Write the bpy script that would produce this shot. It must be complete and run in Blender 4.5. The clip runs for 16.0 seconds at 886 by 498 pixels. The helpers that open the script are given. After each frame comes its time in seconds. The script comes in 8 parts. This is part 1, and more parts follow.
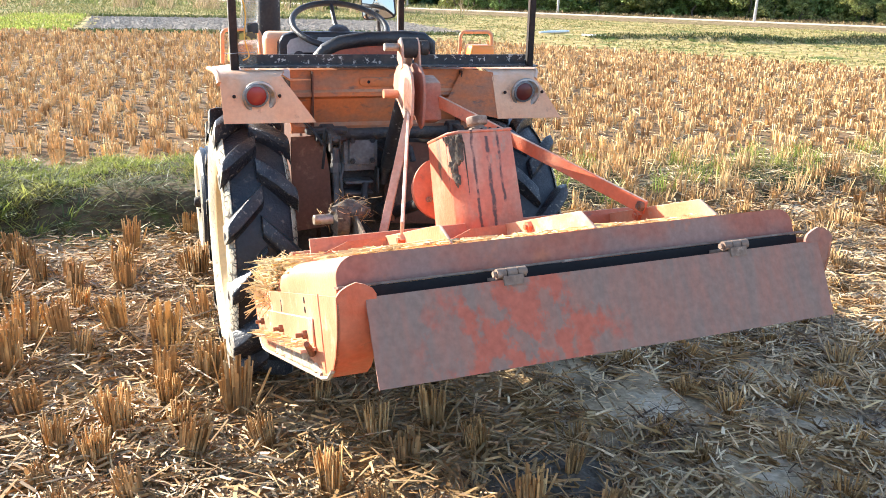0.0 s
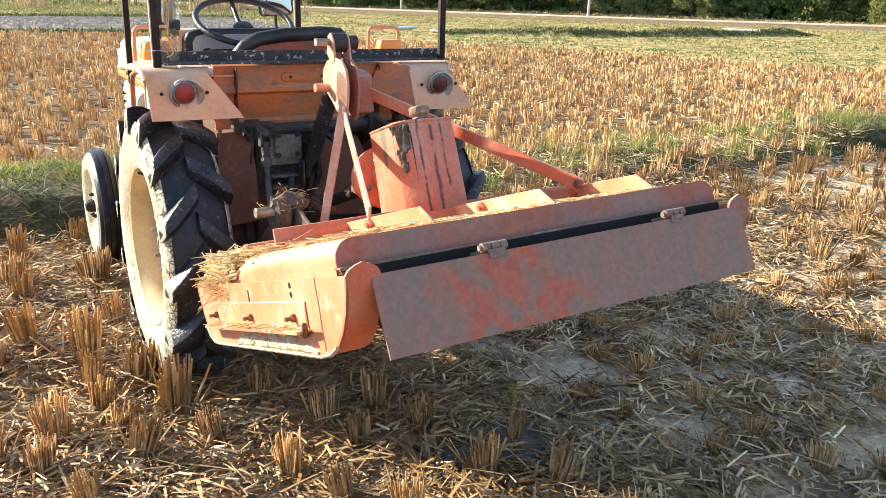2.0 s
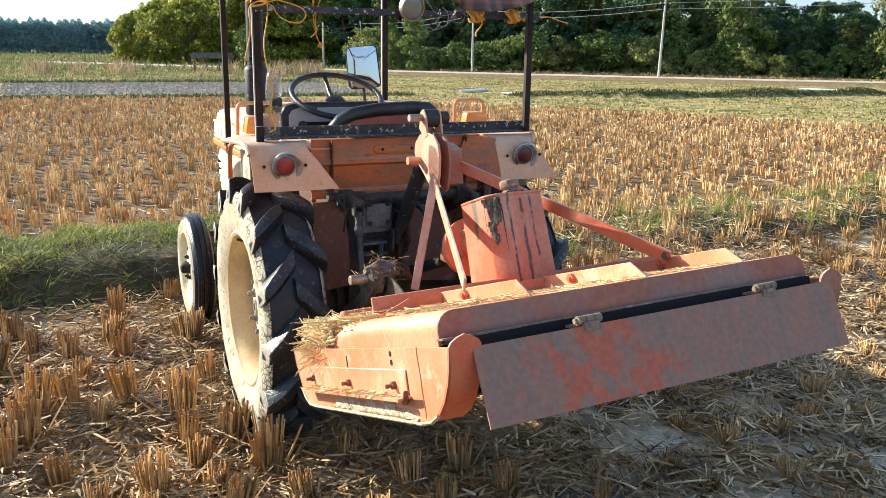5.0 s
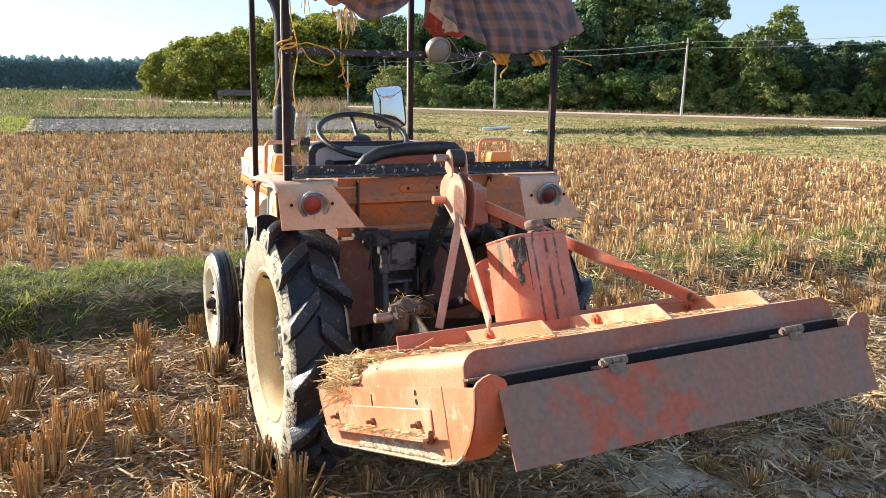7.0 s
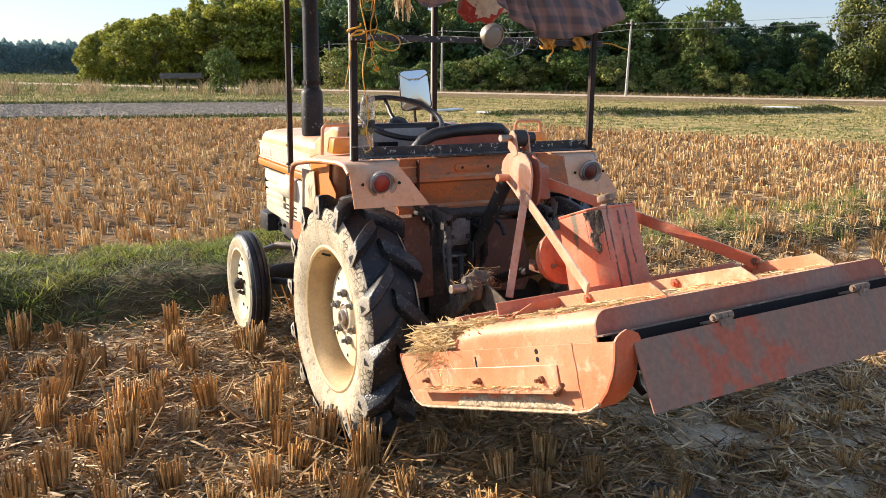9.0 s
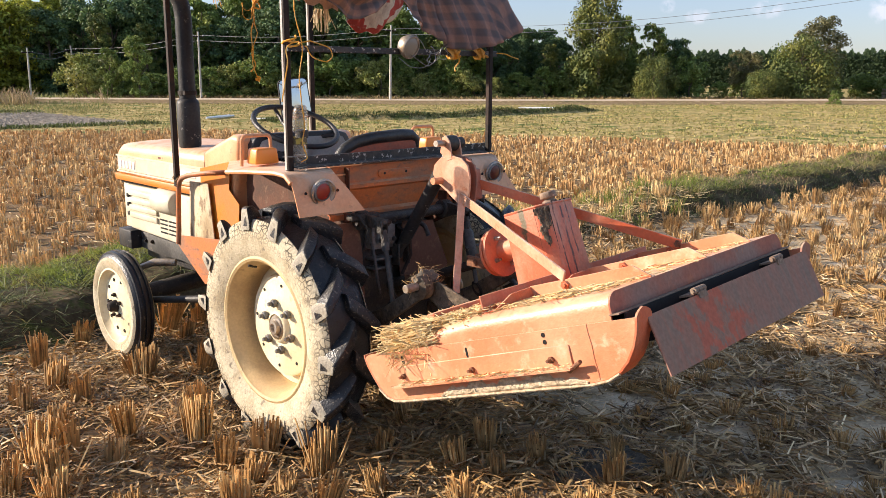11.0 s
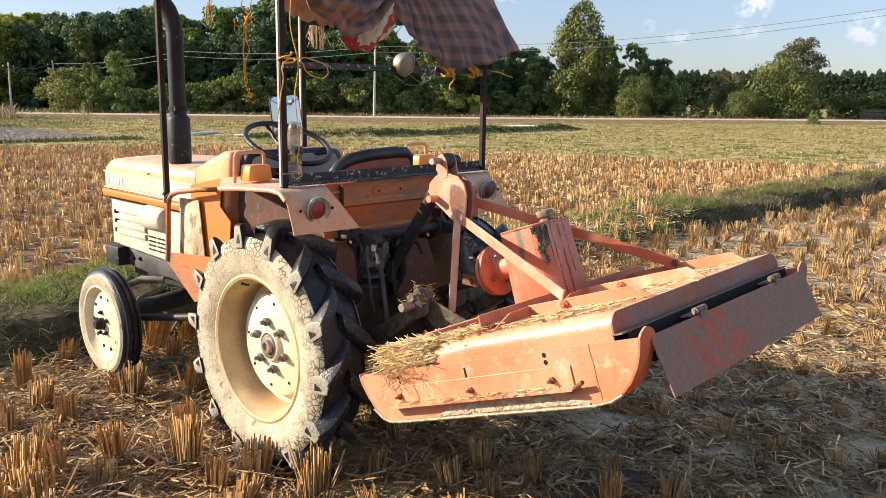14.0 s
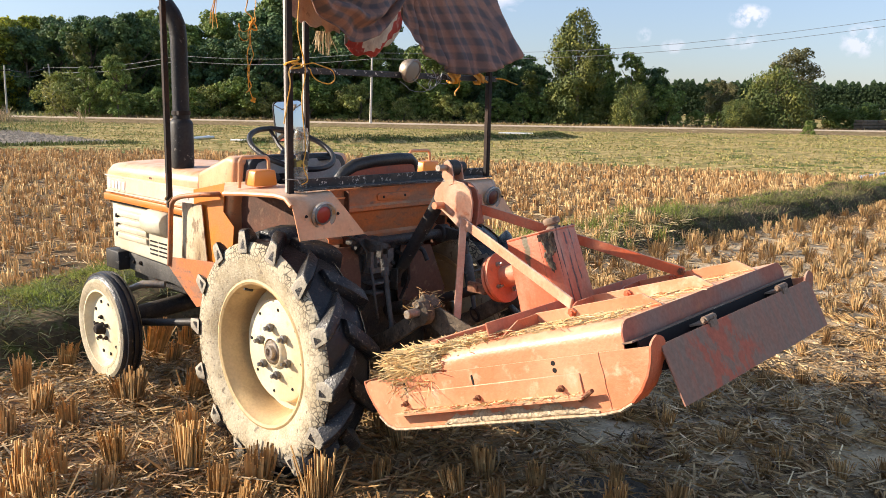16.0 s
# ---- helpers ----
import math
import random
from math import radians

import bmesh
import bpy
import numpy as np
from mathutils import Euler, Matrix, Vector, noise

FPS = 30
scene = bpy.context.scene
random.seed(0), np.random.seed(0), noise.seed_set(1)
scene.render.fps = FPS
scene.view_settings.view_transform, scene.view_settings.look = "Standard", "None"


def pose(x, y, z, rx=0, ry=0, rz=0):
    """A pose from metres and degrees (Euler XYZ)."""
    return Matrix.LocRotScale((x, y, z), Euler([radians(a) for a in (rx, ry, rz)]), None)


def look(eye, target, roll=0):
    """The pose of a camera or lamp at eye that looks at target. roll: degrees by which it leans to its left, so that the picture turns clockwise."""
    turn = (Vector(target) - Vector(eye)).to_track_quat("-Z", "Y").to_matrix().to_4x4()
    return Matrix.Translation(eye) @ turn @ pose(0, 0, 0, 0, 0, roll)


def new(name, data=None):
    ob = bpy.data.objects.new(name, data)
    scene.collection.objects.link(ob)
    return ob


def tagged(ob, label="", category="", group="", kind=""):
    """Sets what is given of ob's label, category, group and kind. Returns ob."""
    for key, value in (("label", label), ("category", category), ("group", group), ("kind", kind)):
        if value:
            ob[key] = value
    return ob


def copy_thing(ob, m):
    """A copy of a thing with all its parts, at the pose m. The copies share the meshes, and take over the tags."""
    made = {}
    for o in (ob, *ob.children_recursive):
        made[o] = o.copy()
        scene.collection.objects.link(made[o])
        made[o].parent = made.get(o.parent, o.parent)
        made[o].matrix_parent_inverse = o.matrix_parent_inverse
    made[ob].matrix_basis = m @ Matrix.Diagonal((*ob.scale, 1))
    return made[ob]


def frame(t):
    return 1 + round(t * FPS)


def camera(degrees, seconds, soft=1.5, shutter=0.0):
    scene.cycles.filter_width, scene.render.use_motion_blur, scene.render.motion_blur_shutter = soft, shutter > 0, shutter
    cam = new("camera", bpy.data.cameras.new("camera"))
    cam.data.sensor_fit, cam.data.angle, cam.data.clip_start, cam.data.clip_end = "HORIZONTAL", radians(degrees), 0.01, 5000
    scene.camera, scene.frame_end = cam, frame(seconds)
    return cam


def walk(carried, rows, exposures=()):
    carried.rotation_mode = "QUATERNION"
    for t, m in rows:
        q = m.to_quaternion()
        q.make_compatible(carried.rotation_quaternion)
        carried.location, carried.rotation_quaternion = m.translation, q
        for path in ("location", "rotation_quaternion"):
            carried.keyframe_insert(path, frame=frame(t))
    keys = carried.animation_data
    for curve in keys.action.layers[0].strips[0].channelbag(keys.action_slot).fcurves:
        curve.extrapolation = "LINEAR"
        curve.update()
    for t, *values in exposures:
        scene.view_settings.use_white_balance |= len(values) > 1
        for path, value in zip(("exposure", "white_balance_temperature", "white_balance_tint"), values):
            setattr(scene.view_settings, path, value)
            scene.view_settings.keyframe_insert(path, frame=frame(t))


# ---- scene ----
cam = camera(55.6, 16.0, soft=0.7)
PATH = [
    (0, (-0.799, -3.249, 1.397), (-0.153, -1.453, 0.798), 1.6),
    (0.5, (-0.93, -3.273, 1.383), (-0.176, -1.521, 0.782), 2.0),
    (1, (-1.069, -3.262, 1.386), (-0.164, -1.592, 0.759), -2.8),
    (1.5, (-1.095, -3.259, 1.394), (-0.097, -1.63, 0.804), 0.4),
    (2, (-1.092, -3.256, 1.391), (-0.129, -1.608, 0.794), 1.6),
    (2.5, (-1.089, -3.239, 1.382), (-0.181, -1.571, 0.755), 1.6),
    (3, (-1.102, -3.228, 1.385), (-0.217, -1.542, 0.776), 1.6),
    (3.5, (-1.13, -3.236, 1.436), (-0.258, -1.511, 0.922), 1.2),
    (4, (-1.16, -3.248, 1.443), (-0.307, -1.499, 0.978), 1.4),
    (4.2, (-1.165, -3.262, 1.439), (-0.321, -1.51, 0.972), 1.1),
    (6.5, (-1.196, -3.293, 1.45), (-0.383, -1.515, 1.027), 1.0),
    (7, (-1.196, -3.293, 1.453), (-0.401, -1.499, 1.069), 1.0),
    (7.5, (-1.194, -3.292, 1.452), (-0.403, -1.5, 1.052), 0.9),
    (8, (-1.25, -3.287, 1.456), (-0.431, -1.512, 1.032), 1.7),
    (8.5, (-1.444, -3.304, 1.441), (-0.598, -1.535, 1.048), 1.8),
    (9, (-1.659, -3.272, 1.456), (-0.744, -1.544, 1.033), 0.7),
    (9.5, (-1.912, -3.109, 1.451), (-0.737, -1.548, 1.025), -0.3),
    (9.7, (-2.003, -3.112, 1.461), (-0.779, -1.597, 1.006), 0.0),
    (11.8, (-2.279, -2.968, 1.47), (-0.881, -1.589, 1.095), 0.3),
    (12, (-2.269, -2.969, 1.466), (-0.867, -1.591, 1.094), 0.3),
    (12.5, (-2.265, -2.964, 1.467), (-0.861, -1.589, 1.094), 0.5),
    (13, (-2.272, -2.967, 1.469), (-0.87, -1.588, 1.104), 0.5),
    (13.5, (-2.274, -2.963, 1.467), (-0.872, -1.584, 1.104), 0.7),
    (14, (-2.281, -2.963, 1.469), (-0.88, -1.584, 1.101), 0.7),
    (14.5, (-2.287, -2.959, 1.468), (-0.89, -1.573, 1.109), 0.7),
    (15, (-2.296, -2.947, 1.469), (-0.9, -1.559, 1.115), 0.8),
    (15.5, (-2.304, -2.935, 1.467), (-0.899, -1.555, 1.117), 1.0),
    (16, (-2.304, -2.929, 1.467), (-0.892, -1.557, 1.115), 1.2),
]
# seconds, stops, kelvin, tint
EXPOSURES = [(0.0, 1.92, 6100, 9), (0.5, 1.92, 6100, 9), (1.0, 1.68, 6450, 9), (1.5, 1.62, 6450, 8), (2.5, 1.62, 6150, 6), (3.0, 1.60, 6050, 5), (3.6, 1.32, 6000, 4), (6.5, 1.25, 6200, 8), (8.0, 1.15, 6350, 11), (9.0, 1.03, 6650, 13), (9.5, 0.96, 6750, 15), (12.0, 0.95, 6700, 13), (16.0, 0.95, 6700, 12)]
walk(cam, [(t, look(eye, target, roll)) for t, eye, target, roll in PATH], EXPOSURES)

# ---- light ----
SUN_TO = Vector((-0.66, 0.75, 0.0)).normalized() * math.cos(radians(21)) + Vector((0, 0, math.sin(radians(21))))
world = bpy.data.worlds.new("sky")
scene.world = world
world.use_nodes = True
wn, wl = world.node_tree.nodes, world.node_tree.links
wn.clear()
sky = wn.new("ShaderNodeTexSky")
sky.sky_type = "NISHITA"
sky.sun_disc = False
sky.sun_elevation = radians(21)
sky.sun_rotation = math.atan2(SUN_TO.x, SUN_TO.y)
sky.air_density, sky.dust_density, sky.ozone_density = 0.9, 0.15, 2.5
wbg, wout = wn.new("ShaderNodeBackground"), wn.new("ShaderNodeOutputWorld")
wbg.inputs["Strength"].default_value = 0.15
# a few small fair-weather clouds low over the horizon
wco, wmap = wn.new("ShaderNodeTexCoord"), wn.new("ShaderNodeMapping")
wmap.inputs["Scale"].default_value = (5.0, 5.0, 13.0)
wmap.inputs["Location"].default_value = (2.3, 0.4, 0.0)
wno = wn.new("ShaderNodeTexNoise")
wno.inputs["Scale"].default_value, wno.inputs["Detail"].default_value = 1.6, 6.0
wra = wn.new("ShaderNodeValToRGB")
wra.color_ramp.elements[0].position, wra.color_ramp.elements[1].position = 0.68, 0.84
# bearing, height in degrees, half width, half height, thickness
CLOUDS = [(65.0, 5.4, 0.026, 0.015, 0.6), (71.4, 3.9, 0.024, 0.020, 0.5), (64.6, 4.0, 0.022, 0.012, 0.3), (60.5, 3.6, 0.016, 0.010, 0.35), (58.6, 4.3, 0.010, 0.010, 0.3)]
wmx = wn.new("ShaderNodeMix")
wmx.data_type = "RGBA"
wsc = wn.new("ShaderNodeMath")
wsc.operation = "MULTIPLY"
wsc.inputs[1].default_value = 0.75
wl.new(wco.outputs["Generated"], wmap.inputs["Vector"])
wl.new(wmap.outputs["Vector"], wno.inputs["Vector"])
wl.new(wno.outputs["Fac"], wra.inputs["Fac"])
puffs = wra.outputs["Color"]
wde = wn.new("ShaderNodeTexNoise")
wde.inputs["Scale"].default_value, wde.inputs["Detail"].default_value, wde.inputs["Roughness"].default_value = 75.0, 6.0, 0.6
wl.new(wco.outputs["Generated"], wde.inputs["Vector"])
wdr = wn.new("ShaderNodeMapRange")
wdr.inputs["From Min"].default_value, wdr.inputs["From Max"].default_value = 0.40, 0.66
wl.new(wde.outputs["Fac"], wdr.inputs["Value"])
for bearing, high, wide, tall, thick in CLOUDS:
    at = Vector((math.sin(radians(bearing)) * math.cos(radians(high)), math.cos(radians(bearing)) * math.cos(radians(high)), math.sin(radians(high))))
    wmo = wn.new("ShaderNodeMapping")
    wmo.inputs["Scale"].default_value = (1 / wide, 1 / wide, 1 / tall)
    wmo.inputs["Location"].default_value = (-at.x / wide, -at.y / wide, -at.z / tall)
    wgr = wn.new("ShaderNodeTexGradient")
    wgr.gradient_type = "SPHERICAL"
    wl.new(wco.outputs["Generated"], wmo.inputs["Vector"])
    wl.new(wmo.outputs["Vector"], wgr.inputs["Vector"])
    wmu = wn.new("ShaderNodeMath")
    wmu.operation = "MULTIPLY"
    wl.new(wgr.outputs["Fac"], wmu.inputs[0])
    wl.new(wdr.outputs["Result"], wmu.inputs[1])
    wrg = wn.new("ShaderNodeMapRange")
    wrg.inputs["From Min"].default_value, wrg.inputs["From Max"].default_value, wrg.inputs["To Max"].default_value = 0.03, 0.40, thick
    wl.new(wmu.outputs[0], wrg.inputs["Value"])
    wmm = wn.new("ShaderNodeMath")
    wmm.operation = "MAXIMUM"
    wl.new(puffs, wmm.inputs[0])
    wl.new(wrg.outputs["Result"], wmm.inputs[1])
    puffs = wmm.outputs[0]
wl.new(puffs, wsc.inputs[0])
wl.new(wsc.outputs[0], wmx.inputs["Factor"])
wl.new(sky.outputs["Color"], wmx.inputs["A"])
wmx.inputs["B"].default_value = (9.0, 9.0, 9.2, 1)
wti = wn.new("ShaderNodeMix")
wti.data_type, wti.blend_type = "RGBA", "MULTIPLY"
wti.inputs["Factor"].default_value = 1.0
wse = wn.new("ShaderNodeSeparateXYZ")
wl.new(wco.outputs["Generated"], wse.inputs["Vector"])
whi = wn.new("ShaderNodeMapRange")
whi.inputs["From Max"].default_value = 0.45
wl.new(wse.outputs["Z"], whi.inputs["Value"])
wgm = wn.new("ShaderNodeMix")
wgm.data_type = "RGBA"
wgm.inputs["A"].default_value, wgm.inputs["B"].default_value = (0.36, 0.37, 0.465, 1), (1.32, 1.10, 0.95, 1)
wl.new(whi.outputs["Result"], wgm.inputs["Factor"])
wl.new(wgm.outputs["Result"], wti.inputs["B"])
wl.new(wmx.outputs["Result"], wti.inputs["A"])
wl.new(wti.outputs["Result"], wbg.inputs["Color"])
wl.new(wbg.outputs["Background"], wout.inputs["Surface"])

sun_data = bpy.data.lights.new("sun", "SUN")
sun_data.energy, sun_data.angle, sun_data.color = 4.8, radians(0.6), (1.0, 0.89, 0.73)
sun = new("sun", sun_data)
sun.matrix_world = look(SUN_TO * 50, (0, 0, 0))


# ---- materials ----
def ramp_mix(nt, fac, a, b):
    m = nt.nodes.new("ShaderNodeMix")
    m.data_type = "RGBA"
    nt.links.new(fac, m.inputs["Factor"])
    for key, value in (("A", a), ("B", b)):
        if isinstance(value, tuple):
            m.inputs[key].default_value = (*value[:3], 1)
        else:
            nt.links.new(value, m.inputs[key])
    return m.outputs["Result"]


def noise_fac(nt, vec, scale, detail=4.0, lo=0.4, hi=0.6, stretch=None, rough=0.55):
    if stretch:
        mp = nt.nodes.new("ShaderNodeMapping")
        mp.inputs["Scale"].default_value = stretch
        nt.links.new(vec, mp.inputs["Vector"])
        vec = mp.outputs["Vector"]
    n = nt.nodes.new("ShaderNodeTexNoise")
    n.inputs["Scale"].default_value, n.inputs["Detail"].default_value = scale, detail
    n.inputs["Roughness"].default_value = rough
    nt.links.new(vec, n.inputs["Vector"])
    r = nt.nodes.new("ShaderNodeMapRange")
    r.inputs["From Min"].default_value, r.inputs["From Max"].default_value = lo, hi
    nt.links.new(n.outputs["Fac"], r.inputs["Value"])
    return r.outputs["Result"]


def surface(name, base, rough=0.6, metal=0.0, second=None, second_scale=6.0, second_range=(0.45, 0.62), third=None,
            third_scale=30.0, third_range=(0.55, 0.68), grain=0.12, grain_scale=90.0, bump=0.15, bump_scale=120.0,
            stretch=None, spot=None, top_dust=None, dust_amount=0.6, island=0.0, spec=0.4, translucent=0.0, objvar=0.0,
            third_stretch=None):
    """A node material: a base colour with two layers of wear, fine grain, relief, and dust on faces that look up."""
    m = bpy.data.materials.new(name)
    m.use_nodes = True
    nt = m.node_tree
    b = nt.nodes["Principled BSDF"]
    co = nt.nodes.new("ShaderNodeTexCoord").outputs["Object"]
    col = base
    first = nt.nodes.new("ShaderNodeRGB")
    first.outputs[0].default_value = (*base, 1)
    col = first.outputs[0]
    if second:
        col = ramp_mix(nt, noise_fac(nt, co, second_scale, 5.0, *second_range, stretch=stretch), col, second)
    if third:
        fac = noise_fac(nt, co, third_scale, 6.0, *third_range, stretch=third_stretch or stretch, rough=0.65)
        if spot:
            mp = nt.nodes.new("ShaderNodeMapping")
            mp.inputs["Scale"].default_value = [1 / r for r in spot[1]]
            mp.inputs["Location"].default_value = [-c / r for c, r in zip(*spot)]
            gr = nt.nodes.new("ShaderNodeTexGradient")
            gr.gradient_type = "SPHERICAL"
            nt.links.new(co, mp.inputs["Vector"])
            nt.links.new(mp.outputs["Vector"], gr.inputs["Vector"])
            mul = nt.nodes.new("ShaderNodeMath")
            mul.operation = "MULTIPLY"
            nt.links.new(fac, mul.inputs[0])
            nt.links.new(gr.outputs["Fac"], mul.inputs[1])
            sh = nt.nodes.new("ShaderNodeMapRange")
            sh.inputs["From Min"].default_value, sh.inputs["From Max"].default_value = 0.10, 0.36
            nt.links.new(mul.outputs[0], sh.inputs["Value"])
            fac = sh.outputs["Result"]
        col = ramp_mix(nt, fac, col, third)
    if top_dust:
        g = nt.nodes.new("ShaderNodeNewGeometry")
        sp = nt.nodes.new("ShaderNodeSeparateXYZ")
        nt.links.new(g.outputs["Normal"], sp.inputs["Vector"])
        up = nt.nodes.new("ShaderNodeMapRange")
        up.inputs["From Min"].default_value, up.inputs["From Max"].default_value = 0.2, 1.0
        up.inputs["To Max"].default_value = dust_amount
        nt.links.new(sp.outputs["Z"], up.inputs["Value"])
        mul = nt.nodes.new("ShaderNodeMath")
        mul.operation = "MULTIPLY"
        nt.links.new(up.outputs["Result"], mul.inputs[0])
        nt.links.new(noise_fac(nt, co, 11.0, 6.0, 0.3, 0.6), mul.inputs[1])
        col = ramp_mix(nt, mul.outputs[0], col, top_dust)
    if grain:
        hs = nt.nodes.new("ShaderNodeHueSaturation")
        r = nt.nodes.new("ShaderNodeMapRange")
        r.inputs["From Min"].default_value, r.inputs["From Max"].default_value = 0.3, 0.7
        r.inputs["To Min"].default_value, r.inputs["To Max"].default_value = 1 - grain, 1 + grain
        n = nt.nodes.new("ShaderNodeTexNoise")
        n.inputs["Scale"].default_value, n.inputs["Detail"].default_value = grain_scale, 3.0
        nt.links.new(co, n.inputs["Vector"])
        nt.links.new(n.outputs["Fac"], r.inputs["Value"])
        nt.links.new(r.outputs["Result"], hs.inputs["Value"])
        nt.links.new(col, hs.inputs["Color"])
        col = hs.outputs["Color"]
    for amount, kind in ((island, "isl"), (objvar, "obj")):
        if amount:
            if kind == "isl":
                src = nt.nodes.new("ShaderNodeNewGeometry").outputs["Random Per Island"]
            else:
                src = nt.nodes.new("ShaderNodeObjectInfo").outputs["Random"]
            r = nt.nodes.new("ShaderNodeMapRange")
            r.inputs["To Min"].default_value, r.inputs["To Max"].default_value = 1 - amount, 1 + amount
            nt.links.new(src, r.inputs["Value"])
            hs = nt.nodes.new("ShaderNodeHueSaturation")
            nt.links.new(r.outputs["Result"], hs.inputs["Value"])
            nt.links.new(col, hs.inputs["Color"])
            col = hs.outputs["Color"]
    nt.links.new(col, b.inputs["Base Color"])
    b.inputs["Roughness"].default_value, b.inputs["Metallic"].default_value = rough, metal
    b.inputs["Specular IOR Level"].default_value = spec
    if bump:
        n = nt.nodes.new("ShaderNodeTexNoise")
        n.inputs["Scale"].default_value, n.inputs["Detail"].default_value = bump_scale, 4.0
        nt.links.new(co, n.inputs["Vector"])
        bp = nt.nodes.new("ShaderNodeBump")
        bp.inputs["Strength"].default_value, bp.inputs["Distance"].default_value = bump, 0.01
        nt.links.new(n.outputs["Fac"], bp.inputs["Height"])
        nt.links.new(bp.outputs["Normal"], b.inputs["Normal"])
    if translucent:
        tr = nt.nodes.new("ShaderNodeBsdfTranslucent")
        nt.links.new(col, tr.inputs["Color"])
        mx = nt.nodes.new("ShaderNodeMixShader")
        mx.inputs[0].default_value = translucent
        nt.links.new(b.outputs[0], mx.inputs[1])
        nt.links.new(tr.outputs[0], mx.inputs[2])
        nt.links.new(mx.outputs[0], nt.nodes["Material Output"].inputs["Surface"])
    return m


DUST = (0.52, 0.40, 0.26)
ORANGE = surface("faded_orange_paint", (0.70, 0.305, 0.130), 0.48, second=(0.72, 0.37, 0.185), second_scale=4.0, third=(0.45, 0.20, 0.09),
                 third_range=(0.60, 0.72), top_dust=(0.78, 0.55, 0.39), dust_amount=0.9, grain=0.06, spec=0.55)
ORANGE_DEEP = surface("deep_orange_paint", (0.56, 0.160, 0.045), 0.55, second=(0.33, 0.150, 0.080), second_scale=5.0, second_range=(0.44, 0.60), stretch=(1, 1, 2.5),
                      third=(0.17, 0.10, 0.07), third_scale=18.0, third_range=(0.56, 0.70), top_dust=DUST, grain=0.1)
RUST_PANEL = surface("rusty_brown_panel", (0.15, 0.066, 0.042), 0.75, second=(0.13, 0.058, 0.036), third=(0.23, 0.12, 0.07), grain=0.12)
TILLER_RED = surface("tiller_orange_paint", (0.60, 0.125, 0.05), 0.55, second=(0.56, 0.20, 0.11), second_scale=5.0, third=(0.24, 0.12, 0.08),
                     third_scale=24.0, third_range=(0.60, 0.75), top_dust=(0.62, 0.42, 0.27), dust_amount=0.9, grain=0.08)
TILLER_PALE = surface("sun_faded_tiller_paint", (0.66, 0.215, 0.098), 0.42, second=(0.68, 0.315, 0.175), second_scale=4.0, second_range=(0.40, 0.62),
                      third=(0.66, 0.47, 0.31), third_scale=13.0, third_range=(0.56, 0.70), top_dust=(0.72, 0.47, 0.29), dust_amount=0.85, grain=0.06, spec=0.65)
CASE_RED = surface("grease_streaked_case_paint", (0.60, 0.150, 0.075), 0.5, second=(0.58, 0.27, 0.17), second_scale=9.0, third=(0.36, 0.20, 0.13),
                   third_scale=30.0, third_range=(0.60, 0.70), stretch=(1, 1, 0.5), top_dust=(0.42, 0.30, 0.20), dust_amount=0.9, grain=0.1)
DULL_RED = surface("dust_dulled_red_paint", (0.39, 0.120, 0.068), 0.75, second=(0.32, 0.165, 0.118), second_scale=6.0, second_range=(0.42, 0.60), third=(0.48, 0.14, 0.06),
                   third_scale=9.0, third_range=(0.60, 0.70), top_dust=(0.55, 0.42, 0.30), dust_amount=0.8, grain=0.12)
HINGE_STEEL = surface("mud_browned_steel", (0.24, 0.165, 0.115), 0.75, second=(0.20, 0.13, 0.09), second_scale=40.0, third=(0.42, 0.32, 0.23), grain=0.2)
BOLT_RUST = surface("rust_orange_bolt", (0.24, 0.10, 0.05), 0.8, second=(0.14, 0.06, 0.035), second_scale=60.0, grain=0.2)
FLAP = surface("dust_grey_flap", (0.345, 0.165, 0.110), 0.8, second=(0.262, 0.172, 0.125), second_scale=30.0, second_range=(0.34, 0.60), stretch=(1, 1, 0.10), third_stretch=(1, 1, 0.7), spot=((-0.19, -1.05, 0.05), (0.27, 0.9, 0.20)),
               third=(0.46, 0.125, 0.070), third_scale=19.0, third_range=(0.44, 0.62), grain=0.13, grain_scale=70.0)
CREAM = surface("cream_wheel_paint", (0.72, 0.60, 0.38), 0.5, second=(0.78, 0.70, 0.50), second_scale=7.0, third=(0.42, 0.30, 0.17),
                third_scale=16.0, third_range=(0.60, 0.76), grain=0.06, top_dust=(0.50, 0.36, 0.20), dust_amount=0.7)
CREAM_RIM = surface("dusty_rim_paint", (0.62, 0.44, 0.22), 0.6, second=(0.50, 0.34, 0.17), second_scale=6.0, third=(0.36, 0.23, 0.12),
                    third_scale=18.0, third_range=(0.58, 0.74), grain=0.08, top_dust=(0.46, 0.32, 0.18))
WHITE_PANEL = surface("dirty_cream_panel", (0.66, 0.60, 0.46), 0.5, second=(0.58, 0.50, 0.36), third=(0.45, 0.35, 0.22), third_range=(0.62, 0.78), grain=0.05)
GRIMY_PANEL = surface("grimy_cream_panel", (0.56, 0.46, 0.30), 0.65, second=(0.40, 0.29, 0.16), second_scale=7.0, second_range=(0.42, 0.58), third=(0.24, 0.16, 0.09), third_scale=22.0, third_range=(0.52, 0.62),
                      stretch=(1, 1, 0.6), grain=0.1)
RUBBER = surface("black_tyre_rubber", (0.012, 0.013, 0.017), 0.34, second=(0.022, 0.023, 0.027), second_scale=9.0, third=(0.15, 0.115, 0.08),
                 third_scale=30.0, third_range=(0.60, 0.72), grain=0.2, bump=0.3, top_dust=(0.10, 0.09, 0.075), dust_amount=0.45)
